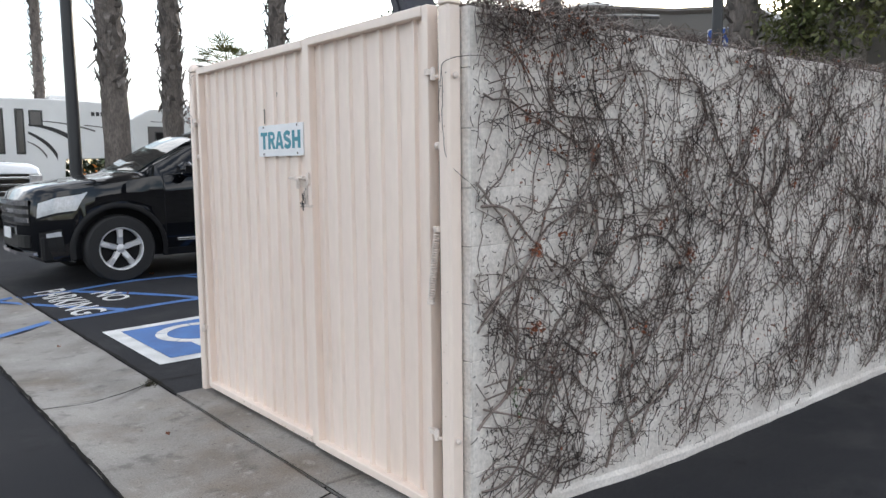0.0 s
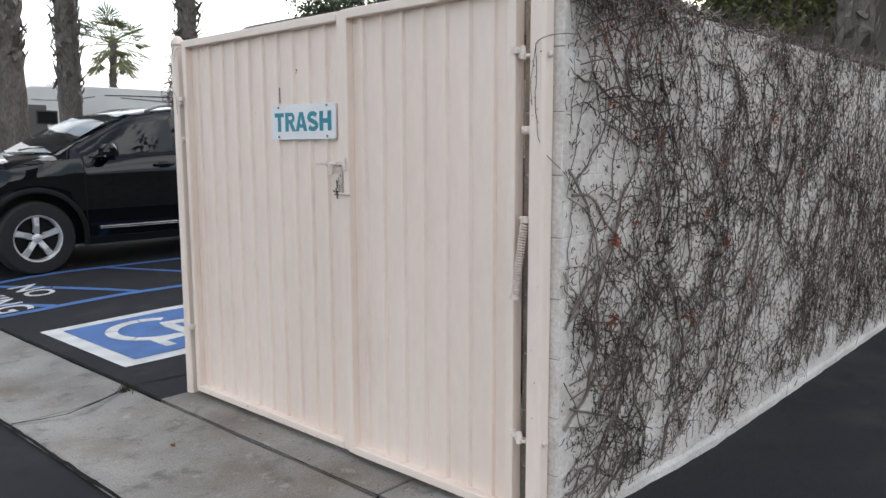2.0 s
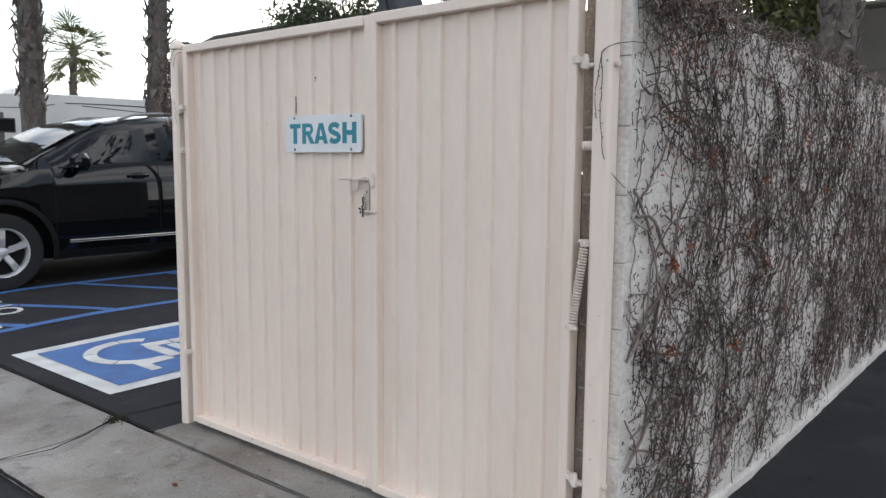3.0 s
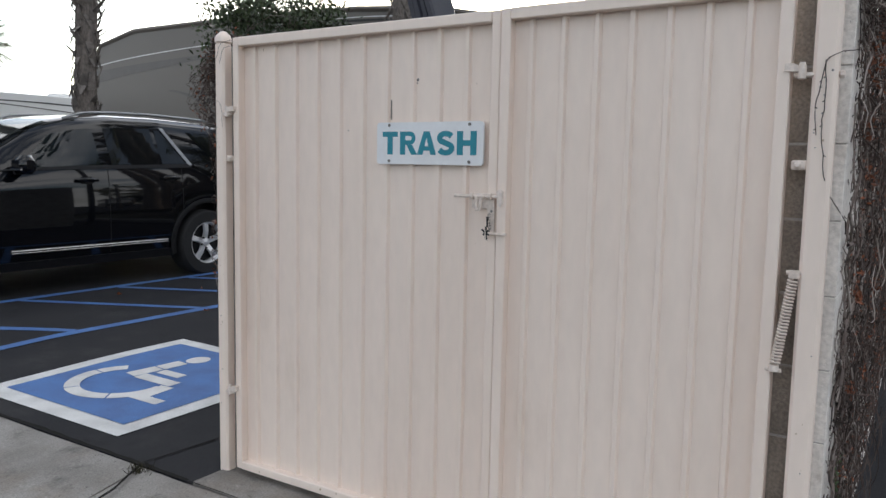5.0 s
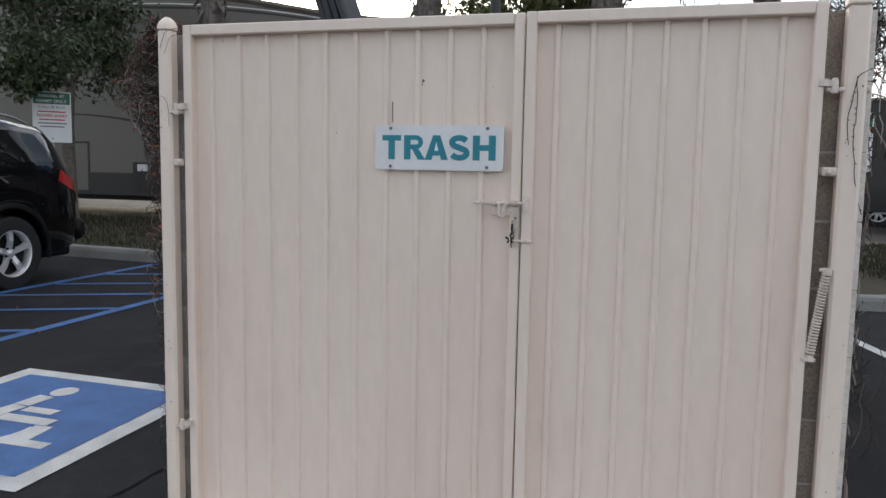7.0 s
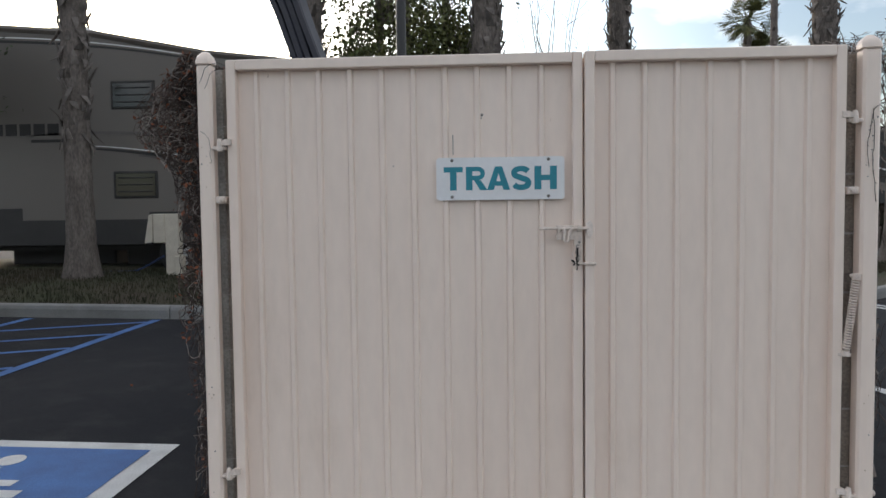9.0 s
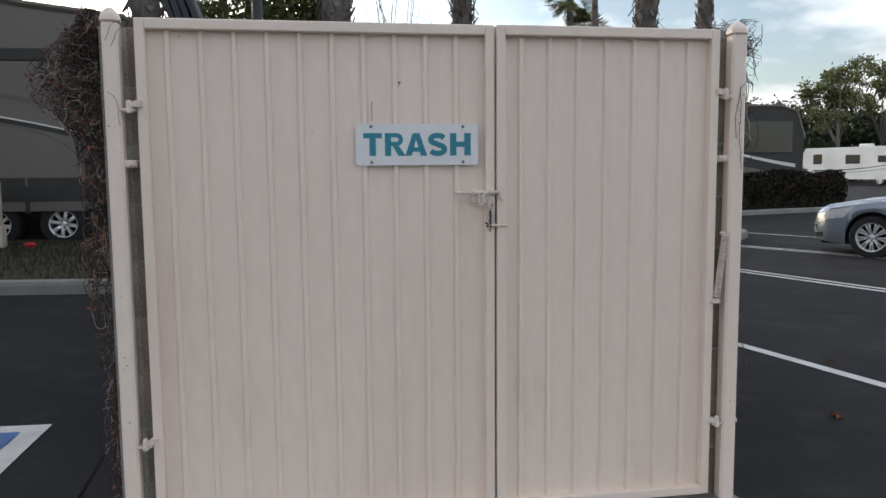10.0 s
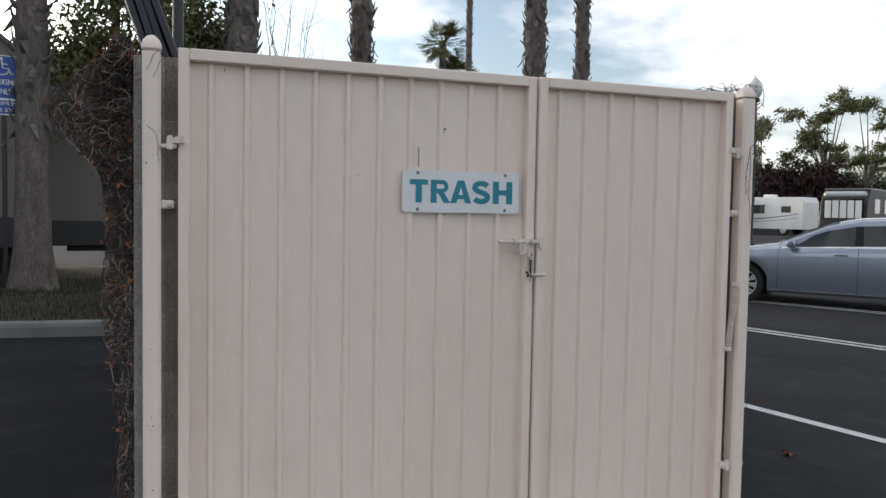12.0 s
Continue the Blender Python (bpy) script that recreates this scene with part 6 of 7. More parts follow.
def kerb(name, line, label, step=3.0):
    """Lengths of cast kerb set end to end, with fine joints."""
    k = thing(name, label, "kerb", kind="structure")
    pts = resample(line, step)
    for (ax, ay), (bx, by) in zip(pts, pts[1:]):
        d = Vector((bx - ax, by - ay)).normalized()
        s = Vector((-d.y, d.x))
        rows = []
        for px, py in ((ax + d.x * 0.005, ay + d.y * 0.005), ((ax + bx) / 2, (ay + by) / 2), (bx - d.x * 0.005, by - d.y * 0.005)):
            z = ground_z(px, py)
            rows.append([(px + s.x * o, py + s.y * o, z + h) for o, h in ((0, -0.1), (0, 0.10), (0.012, 0.138), (0.035, 0.15), (0.13, 0.152), (0.15, 0.145), (0.15, -0.1))])
        part("kerbstone", Shape().grid(rows).add(rows[0], [tuple(range(7))]).add(rows[-1], [tuple(range(7))]), M_KERB, k)
    return k


kerb("kerb", KERB, "weathered grey concrete kerb round the planting strip")
soil = Shape()
for y0, y1 in zip(np.arange(-4.6, 40, 0.8), np.arange(-3.8, 40.8, 0.8)):
    def edge(y):
        pts = sorted([(7.64, 60.0), (7.64, 0.75), (7.75, 0.25), (8.05, -0.25), (10.45, -2.75), (13.2, -5.0)], key=lambda p: p[1])
        return float(np.interp(y, [p[1] for p in pts], [p[0] for p in pts])) + 0.14
    rows = []
    for y in (y0, y1):
        a = edge(y)
        rows.append([(x, y, ground_z(x, y) + 0.13 + 0.10 * ease((x - a) / 1.6) + 0.015 * noise.noise((x * 1.3, y * 1.3, 0))) for x in np.linspace(a, 14.2, 14)])
    soil.grid(rows)
soil = tagged(part("planting_strip", soil, M_SOIL, None, "", True), "bare brown soil with thin grass behind the kerb", "planting bed", kind="structure")


def tuft_field(name, label, region, n, h0, h1, mat):
    sh = Shape()
    for _ in range(n):
        x, y = region()
        z = ground_z(x, y) + 0.15 + 0.09 * ease((x - 7.8) / 1.6)
        a, h = rng.uniform(0, 6.28), rng.uniform(h0, h1)
        for k in range(3):
            b = a + k * 2.1 + rng.normal(0, 0.3)
            lx, ly, w = math.cos(b), math.sin(b), 0.004
            sh.add([(x - ly * w, y + lx * w, z - 0.02), (x + ly * w, y - lx * w, z - 0.02), (x + lx * h * 0.45, y + ly * h * 0.45, z + h)], [(0, 1, 2)])
    return tagged(part(name, sh, mat), label, "grass", kind="stuff")


tuft_field("grass", "thin patchy grass on the planting strip", lambda: (rng.uniform(7.85, 11.5), rng.uniform(3.5, 14)), 9000, 0.02, 0.07, M_GRASS)
tuft_field("grass", "short green grass on the island's end", lambda: (lambda t, o: (8.6 + 4.6 * t + o * 0.7, -0.35 - 4.2 * t + o))(rng.random(), rng.uniform(0.0, 2.2)), 9000, 0.02, 0.06, M_GRASS)
weed = Shape()
for _ in range(60):
    a, h = rng.uniform(0, 6.28), rng.uniform(0.02, 0.05)
    x, y = 1.43 + rng.normal(0, 0.02), 4.54 + rng.normal(0, 0.03)
    weed.add([(x - 0.003, y, 0.0), (x + 0.003, y, 0.0), (x + 0.03 * math.cos(a), y + 0.03 * math.sin(a), h)], [(0, 1, 2)])
tagged(part("weed", weed, M_GRASS), "small green weed in the gutter joint", "weed")


# ---------------------------------------------------------------- palms and trees
def frond(shape, base, az, el, length, spread=1.2):
    """A fan-palm frond: a stalk and a fan of folded blades."""
    d = Vector((math.cos(az) * math.cos(el), math.sin(az) * math.cos(el), math.sin(el)))
    side = Vector((-math.sin(az), math.cos(az), 0))
    up = d.cross(side) * -1
    tip = base + d * length * 0.55
    shape.tube([tuple(base), tuple(base + d * length * 0.3), tuple(tip)], [0.02, 0.016, 0.012], 4, False)
    for k in range(15):
        a = spread * (k - 7) / 7
        v = (d * math.cos(a) + side * math.sin(a)).normalized()
        end = tip + v * length * 0.5 * (1 - 0.12 * abs(a)) - Vector((0, 0, 0.12 * length * rng.random()))
        w = v.cross(up) * 0.03
        m = tip.lerp(end, 0.55) + up * 0.01
        shape.add([tuple(tip), tuple(m + w), tuple(end), tuple(m - w)], [(0, 1, 2), (0, 2, 3)])


def palm(x, y, z, height, r, label, boots_from=1.8, boots=150, crown=True, lean=(0, 0), live=26):
    t = thing("palm_tree", label, "palm tree", (x, y, z), group="palm trees")
    n = 26
    pts, rad = [], []
    for k in range(n + 1):
        s = k / n
        zz = height * s
        pts.append((lean[0] * s ** 1.5, lean[1] * s ** 1.5, zz - 0.12))
        rad.append(r * (1.0 + 0.75 * math.exp(-zz / 0.45)) * (1.0 - 0.25 * s) * (1 + 0.03 * math.sin(k * 2.3)))
    part("trunk", Shape().tube(pts, rad, 18), M_PALM, t, "ringed grey-brown trunk", True)
    sh = Shape()
    boots = int(boots * 2.0)
    for k in range(boots):
        zz = boots_from + (height - boots_from) * (k + rng.random()) / boots
        s = zz / height
        a = k * 2.39996 + rng.normal(0, 0.25)
        rr = float(np.interp(s, np.linspace(0, 1, n + 1), rad))
        c = Vector((lean[0] * s ** 1.5, lean[1] * s ** 1.5, zz - 0.12))
        o = Vector((math.cos(a), math.sin(a), 0))
        sd = Vector((-o.y, o.x, 0))
        ln, wd = rng.uniform(0.10, 0.22), rng.uniform(0.03, 0.065)
        kick = rng.uniform(0.01, 0.06) if rng.random() < 0.8 else rng.uniform(0.06, 0.17)
        dr = 1 if rng.random() < 0.7 else -1
        p0 = c + o * (rr * 0.97)
        p1 = p0 + o * (0.02 + kick * 0.4) + Vector((0, 0, dr * ln * 0.55))
        p2 = p0 + o * (0.01 + kick) + Vector((0, 0, dr * ln))
        th = o * 0.014
        tw = sd * rng.normal(0, 0.03)
        vs = [p0 - sd * wd, p0 + sd * wd, p1 + sd * wd * 0.75 + tw, p1 - sd * wd * 0.75 + tw, p2 + sd * wd * 0.18 + tw * 2, p2 - sd * wd * 0.18 + tw * 2]
        vs += [v + th for v in vs]
        sh.add([tuple(v) for v in vs], [(0, 1, 2, 3), (3, 2, 4, 5), (7, 6, 9, 8), (8, 9, 11, 10), (0, 3, 9, 6), (3, 5, 11, 9), (1, 7, 8, 2), (2, 8, 10, 4), (4, 10, 11, 5)])
    tagged(part("boot_skirt", sh, M_BOOT, t, "ragged dead leaf bases"), kind="stuff")
    if crown:
        cr = Shape()
        top = Vector((lean[0], lean[1], height - 0.1))
        for k in range(live):
            frond(cr, top + Vector((0, 0, rng.uniform(-0.3, 0.2))), k * 2.4, radians(rng.uniform(-45, 70)), rng.uniform(1.3, 1.7))
        part("crown", cr, M_FROND, t, "fan fronds, some drying")
    return t


TALL = "tall fan palm with a shaggy trunk of dead leaf bases"
for x, y, z, h, r, b0, nb, ln in ((3.62, 12.35, 0.09, 9.0, 0.205, 2.5, 190, (-0.2, 0.1)), (5.26, 14.52, 0.09, 9.5, 0.20, 2.3, 190, (0.1, 0.1)), (6.33, 12.54, 0.09, 10.0, 0.165, 1.9, 190, (0.7, 0.3)),
                                  (10.15, 9.40, 0.18, 10.0, 0.20, 2.2, 150, (0, 0)), (10.3, 5.90, 0.18, 10.0, 0.21, 2.2, 170, (0.3, 0.0)), (10.05, 3.28, 0.18, 10.0, 0.225, 2.2, 200, (0, 0)), (12.8, 0.95, 0.1, 11.0, 0.20, 2.2, 200, (0.1, 0)),
                                  (13.4, -2.82, 0.1, 11.0, 0.23, 2.4, 200, (0.1, 0)), (14.3, -3.25, 0.1, 11.0, 0.20, 2.4, 160, (0.1, 0)), (17.0, -5.95, 0.0, 12.0, 0.20, 2.4, 160, (0.1, 0)), (5.4, 26.0, 0.09, 12.0, 0.16, 2.0, 120, (0, 0))):
    palm(x, y, z, h, r, TALL, b0, nb, True, ln)
palm(12.5, 28.8, 0.0, 5.3, 0.15, "small fan palm showing its green crown", 2.0, 60, True, (0.2, 0), 44)
palm(40.5, -10.3, 0.0, 10.9, 0.24, "distant fan palm with a drooping crown", 4.0, 60, True, (0, 0), 60)
palm(41.6, -11.6, 0.0, 9.3, 0.22, "distant low fan palm beside a taller one", 4.0, 50, True, (0, 0), 50)
palm(33.1, -9.0, 0.0, 15.0, 0.17, "slender distant palm trunk", 4.0, 60, True, (0, 0), 26)


def limb_tree(name, x, y, z, label, trunk, clumps, leaf_mat, leaf, per, twig=0.014, bark=None):
    """trunk: lines of (x, y, z, radius); clumps: (centre, radii), each filled with leaves that thin out at the rim."""
    t = thing(name, label, "tree", (x, y, z))
    for i, line in enumerate(trunk):
        part("trunk" if i == 0 else "limb", Shape().tube([p[:3] for p in line], [p[3] for p in line], 10 if i == 0 else 7), bark or M_BARK, t, "", True)
    sh, tw = Shape(), Shape()
    for c, rad in clumps:
        c = np.array(c)
        rad = np.array(rad)
        subs = [c + rng.normal(0, 0.45, 3) * rad for _ in range(max(5, per // 70))]
        for s in subs:
            tw.tube([tuple(c - np.array([0, 0, rad[2] * 0.6])), tuple((c + s) / 2), tuple(s)], [twig, twig * 0.7, twig * 0.3], 4, False)
        for _ in range(per):
            p = subs[rng.integers(len(subs))] + rng.normal(0, 0.20, 3) * rad
            a = rng.normal(0, 1, 3)
            a[2] -= 0.4
            a /= np.linalg.norm(a)
            b = np.cross(a, rng.normal(0, 1, 3))
            b /= np.linalg.norm(b) + 1e-9
            s = leaf * rng.uniform(0.6, 1.3)
            sh.add([p, p + a * s * 0.5 + b * s * 0.22, p + a * s, p + a * s * 0.5 - b * s * 0.22], [(0, 1, 2), (0, 2, 3)])
    part("crown", sh, leaf_mat, t, "dense crown of small leaves")
    tagged(part("twig_work", tw, bark or M_BARK, t), kind="stuff")
    return t


limb_tree("street_tree", 9.75, 11.85, 0.2, "small dark-leaved tree in the planting strip behind the parked car",
          [[(0, 0, -0.1, 0.13), (0.02, 0.03, 0.8, 0.105), (-0.03, 0.0, 1.7, 0.10), (0.03, -0.02, 2.4, 0.085)], [(0.03, -0.02, 2.35, 0.06), (-0.3, 0.1, 2.9, 0.045), (-0.6, 0.1, 3.5, 0.02)], [(0.03, -0.02, 2.35, 0.06), (0.3, -0.2, 3.0, 0.05), (0.5, -0.2, 3.8, 0.02)]],
          [((-0.9, -0.2, 2.75), (0.75, 0.75, 0.5)), ((-0.2, 0.1, 3.2), (0.9, 0.9, 0.6)), ((0.8, -0.1, 3.0), (0.8, 0.8, 0.6)), ((0.3, 0.1, 3.9), (1.0, 1.0, 0.6)), ((-0.7, 0.1, 3.7), (0.8, 0.8, 0.5)), ((1.0, 0.2, 3.7), (0.7, 0.7, 0.5)), ((-1.2, -0.4, 2.4), (0.35, 0.4, 0.25))],
          M_LEAF, 0.10, 1900)
limb_tree("garden_tree", 10.9, 4.45, 0.18, "upright tree with yellow-green foliage round several stems",
          [[(0, 0, -0.1, 0.11), (0.0, 0.05, 2.5, 0.09), (0.05, 0.1, 6.5, 0.05)], [(0.0, 0.0, 0.3, 0.08), (0.1, 0.45, 2.6, 0.07), (0.1, 0.55, 6.0, 0.04)], [(0, 0, 0.3, 0.08), (0, -0.5, 2.6, 0.07), (0.1, -0.6, 5.6, 0.04)]],
          [((0, 0.9, 3.2), (0.6, 0.6, 0.7)), ((0, -0.2, 3.4), (0.7, 0.8, 0.8)), ((0, -0.8, 3.6), (0.6, 0.5, 0.8)), ((0, 0.4, 4.5), (0.8, 0.9, 0.9)), ((0, -0.4, 5.0), (0.8, 0.9, 0.9)), ((0, 0.2, 6.0), (0.7, 0.8, 0.8))],
          M_LEAF_YELLOW, 0.10, 3000)
bare = Shape()
bt = thing("bare_tree", "slender leafless sapling with upright twigs", "tree", (15.6, 2.0, 0.1))
for k in range(18):
    a, h = rng.uniform(0, 6.28), rng.uniform(4.0, 6.6)
    r = rng.uniform(0.2, 1.1)
    z0 = 1.8 + rng.random() * 2.2
    line = [(0.55 * r * s ** 0.8 * math.cos(a) + 0.05 * rng.normal(), 0.95 * r * s ** 0.8 * math.sin(a) + 0.05 * rng.normal(), z0 + (h - z0) * s) for s in np.linspace(0, 1, 6)]
    bare.tube(line, np.linspace(0.013, 0.004, 6), 4, False)
    for q in range(4):
        s = line[2 + q % 4]
        bare.tube([s, (s[0] + 0.12 * rng.normal(), s[1] + 0.16 * rng.normal(), s[2] + 0.30), (s[0] + 0.2 * rng.normal(), s[1] + 0.3 * rng.normal(), s[2] + 0.6)], [0.006, 0.004, 0.002], 3, False)
part("trunk", Shape().tube([(0, 0, -0.2), (0.02, 0, 1.6), (0, 0.02, 3.3)], [0.05, 0.04, 0.025], 8), M_BARK, bt)
tagged(part("twig_work", bare, M_BARK, bt, "bare upright twigs"), kind="stuff")

for x, y, h, sp, k in ((62, -43, 10.4, 4.0, 8), (64, -49, 11.0, 4.2, 9), (67, -57, 12.5, 4.6, 10), (62, -61, 16.0, 4.6, 11), (63, -68, 15.0, 4.8, 11), (72, -53, 13.0, 4.6, 10), (60, -73, 14.0, 4.6, 10)):
    stems = [[(0, 0, -0.2, 0.22), (0.2, 0.1, h * 0.3, 0.17), (0.1, 0.3, h * 0.55, 0.12)]]
    cl = []
    for i in range(k):
        a, rr, zz = rng.uniform(0, 6.28), sp * rng.uniform(0.15, 0.85), h * rng.uniform(0.48, 0.95)
        stems.append([(0.15, 0.15, h * 0.32, 0.10), (0.5 * rr * math.cos(a), 0.5 * rr * math.sin(a), 0.5 * (h * 0.35 + zz), 0.07), (rr * math.cos(a), rr * math.sin(a), zz, 0.03)])
        cl.append(((rr * math.cos(a), rr * math.sin(a), zz), (1.5, 1.5, 0.9)))
    limb_tree("eucalyptus_tree", x, y, -0.09, "tall open-crowned eucalyptus beyond the far rows", stems, cl, M_LEAF_EUC, 0.34, 620, 0.03)
for x, y, r in ((70, -42, 5.5), (69, -50, 4.6), (72, -59, 5.0), (70, -67, 4.8), (68, -76, 5.0), (80, -36, 6.5)):
    limb_tree("broad_tree", x, y, -0.09, "dark rounded tree behind the far rows", [[(0, 0, -0.2, 0.2), (0, 0, 2.5, 0.15)]], [((r * 0.6 * math.cos(a), r * 0.6 * math.sin(a), 3.0 + 0.5 * r * (0.5 + 0.5 * math.sin(3 * a))), (2.8, 2.8, 2.2)) for a in np.linspace(0, 5.5, 9)], M_LEAF, 0.5, 900, 0.03)

limb_tree("plum_tree", 54.3, -50.8, -0.09, "dark purple-leaved tree behind the parked motorhomes", [[(0, 0, -0.2, 0.2), (0, 0, 2.4, 0.15)]],
          [((2.3 * math.cos(a), 2.3 * math.sin(a), 3.4 + 1.7 * (0.5 + 0.5 * math.sin(2.3 * a))), (1.9, 1.9, 1.6)) for a in np.linspace(0, 5.5, 8)] + [((0, 0, 5.6), (1.6, 1.6, 1.4))], M_PLUM, 0.42, 800, 0.03)

# hedge with its kerb, across the aisle
hedge = Shape()
hl = [(18.6, -3.0), (19.6, -7.2), (20.6, -10.4), (21.8, -14.0)]
hp = resample(hl, 0.5)
for _ in range(15000):
    k = rng.integers(len(hp) - 1)
    f = rng.random()
    bx_, by_ = hp[k][0] + f * (hp[k + 1][0] - hp[k][0]), hp[k][1] + f * (hp[k + 1][1] - hp[k][1])
    o = rng.uniform(-0.5, 0.5)
    zz = -0.05 + (1.28 + 0.05 * math.sin(by_ * 2.1)) * (1 - 0.5 * (2 * o) ** 4) * rng.random() ** 0.5
    p = np.array([bx_ + 0.9 + o, by_, zz])
    a = rng.normal(0, 1, 3)
    a /= np.linalg.norm(a)
    b = np.cross(a, rng.normal(0, 1, 3))
    b /= np.linalg.norm(b)
    s = rng.uniform(0.04, 0.09)
    hedge.add([p - a * s, p + b * s * 0.6, p + a * s, p - b * s * 0.6], [(0, 1, 2), (0, 2, 3)])
hd = thing("hedge", "clipped dark hedge with reddish leaf tips behind a kerb", "hedge", (0, 0, 0))
tagged(part("hedge_foliage", hedge, M_HEDGE, hd), kind="stuff")
core = Shape()
rows = [[(x + 0.55, y, -0.1), (x + 0.60, y, 1.0), (x + 1.2, y, 1.05), (x + 1.25, y, -0.1)] for x, y in hp]
part("hedge_core", core.grid(rows), M_HEDGE, hd)
kerb("far_kerb", [(21.9, -14.4), (20.7, -10.5), (19.6, -7.2), (18.6, -3.0)][::-1], "pale kerb in front of the hedge")


# ---------------------------------------------------------------- posts, signs and lamps
def light_pole(x, y, z, h, r, label):
    t = thing("light_pole", label, "light pole", (x, y, z))
    part("shaft", Shape().tube([(0, 0, 0.0), (0, 0, h)], [r, r * 0.8], 14), M_BLACK_IRON, t, "", True)
    part("base", Shape().lathe((0, 0, -0.05), 2, [(0, r * 2.2), (0.05, r * 2.2), (0.10, r * 1.3), (0.16, r * 1.1)], 16), M_BLACK_IRON, t)
    part("lamp_head", Shape().box(-0.25, 0.45, -0.16, 0.16, h, h + 0.12, 0.03), M_BLACK_IRON, t)


light_pole(3.02, 12.5, 0.09, 7.5, 0.095, "dark square-headed parking-lot light pole")
light_pole(6.80, 4.13, 0.03, 7.0, 0.055, "slim black light pole behind the enclosure")

lamp = thing("street_lamp", "black street lamp with a frosted acorn globe", "street lamp", (21.0, -15.1, -0.09))
part("shaft", Shape().tube([(0, 0, -0.1), (0, 0, 0.8), (0, 0, 5.5)], [0.14, 0.11, 0.085], 12), M_BLACK_IRON, lamp, "", True)
part("base", Shape().lathe((0, 0, -0.1), 2, [(0, 0.26), (0.15, 0.26), (0.25, 0.19), (0.6, 0.17), (0.7, 0.14)], 14), M_BLACK_IRON, lamp)
part("collar", Shape().lathe((0, 0, 5.45), 2, [(0, 0.085), (0.04, 0.16), (0.10, 0.18), (0.14, 0.13)], 14), M_BLACK_IRON, lamp)
part("globe", Shape().lathe((0, 0, 5.58), 2, [(0, 0.13), (0.12, 0.21), (0.34, 0.27), (0.54, 0.22), (0.68, 0.10), (0.74, 0.025), (0.84, 0.01)], 18), M_GLOBE, lamp, "frosted acorn globe", True)


def plate(w, h, r=0.02):
    out = []
    for cx_, cz_, a0 in ((w / 2 - r, h / 2 - r, 0), (-w / 2 + r, h / 2 - r, 90), (-w / 2 + r, -h / 2 + r, 180), (w / 2 - r, -h / 2 + r, 270)):
        out += [(cx_ + r * math.cos(radians(a0 + k * 30)), cz_ + r * math.sin(radians(a0 + k * 30))) for k in range(4)]
    return out


def permit_sign(x, y, z, mid, turn, label, w=0.46, h=0.66):
    t = thing("permit_sign", label, "sign", (x, y, z), turn, "permit signs")
    c = mid - z
    part("post", Shape().box(-0.022, 0.022, 0.004, 0.034, 0, c + h / 2, 0.004), M_STEEL, t, "perforated galvanised post")
    part("plate", Shape().slab([(a, b + c) for a, b in plate(w, h)], 1, -0.003, 0.003), M_SIGN, t)
    part("band", Shape().slab([(a, b + c + h * 0.36) for a, b in plate(w - 0.03, h * 0.22, 0.012)], 1, -0.006, -0.002), M_SIGN_GREEN, t, "green heading band")
    letters("heading", "PARKING BY", 0.062, M_SIGN, t, (0, -0.0065, c + h * 0.405), 90, 0, 0, 0.0006, w * 0.66, 0.001)
    letters("heading", "PERMIT ONLY", 0.066, M_SIGN, t, (0, -0.0065, c + h * 0.305), 90, 0, 0, 0.0006, w * 0.78, 0.001)
    letters("heading", "2 HOUR MAX", 0.055, M_GREYTEXT, t, (0, -0.0035, c + h * 0.185), 90, 0, 0, 0.0006, w * 0.70)
    letters("warning", "TOWED AWAY", 0.062, M_SIGN_RED, t, (0, -0.0035, c + h * 0.02), 90, 0, 0, 0.0006, w * 0.80, 0.001)
    for k, (ww, mat) in enumerate(((0.72, M_SIGN_RED), (0.66, M_SIGN_RED), (0.74, M_GREYTEXT), (0.62, M_GREYTEXT))):
        zz = c + h * (0.10, -0.055, -0.125, -0.19)[k]
        part("small_print", Shape().box(-w * ww / 2, w * ww / 2, -0.0042, -0.0028, zz - 0.009, zz + 0.009), mat, t)
    for s in (h * 0.46, -h * 0.42):
        part("bolt", Shape().lathe((0, -0.009, c + s), 1, [(0, 0.006), (0.003, 0.011), (0.006, 0.012)], 8), M_SCREW, t)


permit_sign(9.07, 11.55, 0.2, 2.03, -42, "white parking-permit sign with a green heading on a steel post", 0.54, 0.78)
permit_sign(7.95, 0.62, 0.15, 1.69, -75, "white and green permit sign on a post by the island", 0.44, 0.60)

hs = thing("accessible_parking_sign", "blue and white wheelchair parking sign on a dark post", "sign", (10.32, 6.22, 0.18), -80)
mid = 2.87 - 0.18
w, h = 0.40, 0.76
part("post", Shape().box(-0.03, 0.03, 0.006, 0.05, 0, mid + h / 2 - 0.05, 0.004), M_BLACK_IRON, hs)
part("plate", Shape().slab([(a, b + mid) for a, b in plate(w, h, 0.03)], 1, -0.003, 0.005), M_SIGN, hs)
part("blue_field", Shape().slab([(a, b + mid + 0.10) for a, b in plate(w - 0.03, h - 0.23, 0.022)], 1, -0.006, -0.002), M_SIGN_BLUE, hs)
part("lower_field", Shape().slab([(a, b + mid - 0.28) for a, b in plate(w - 0.03, 0.17, 0.022)], 1, -0.006, -0.002), M_SIGN_BLUE, hs)
ring = [(-0.015 + 0.075 * math.cos(a), mid + 0.20 + 0.07 * math.sin(a)) for a in np.linspace(radians(110), radians(350), 18)]
fig = Shape().tube([(x, -0.008, z) for x, z in ring], 0.009, 5)
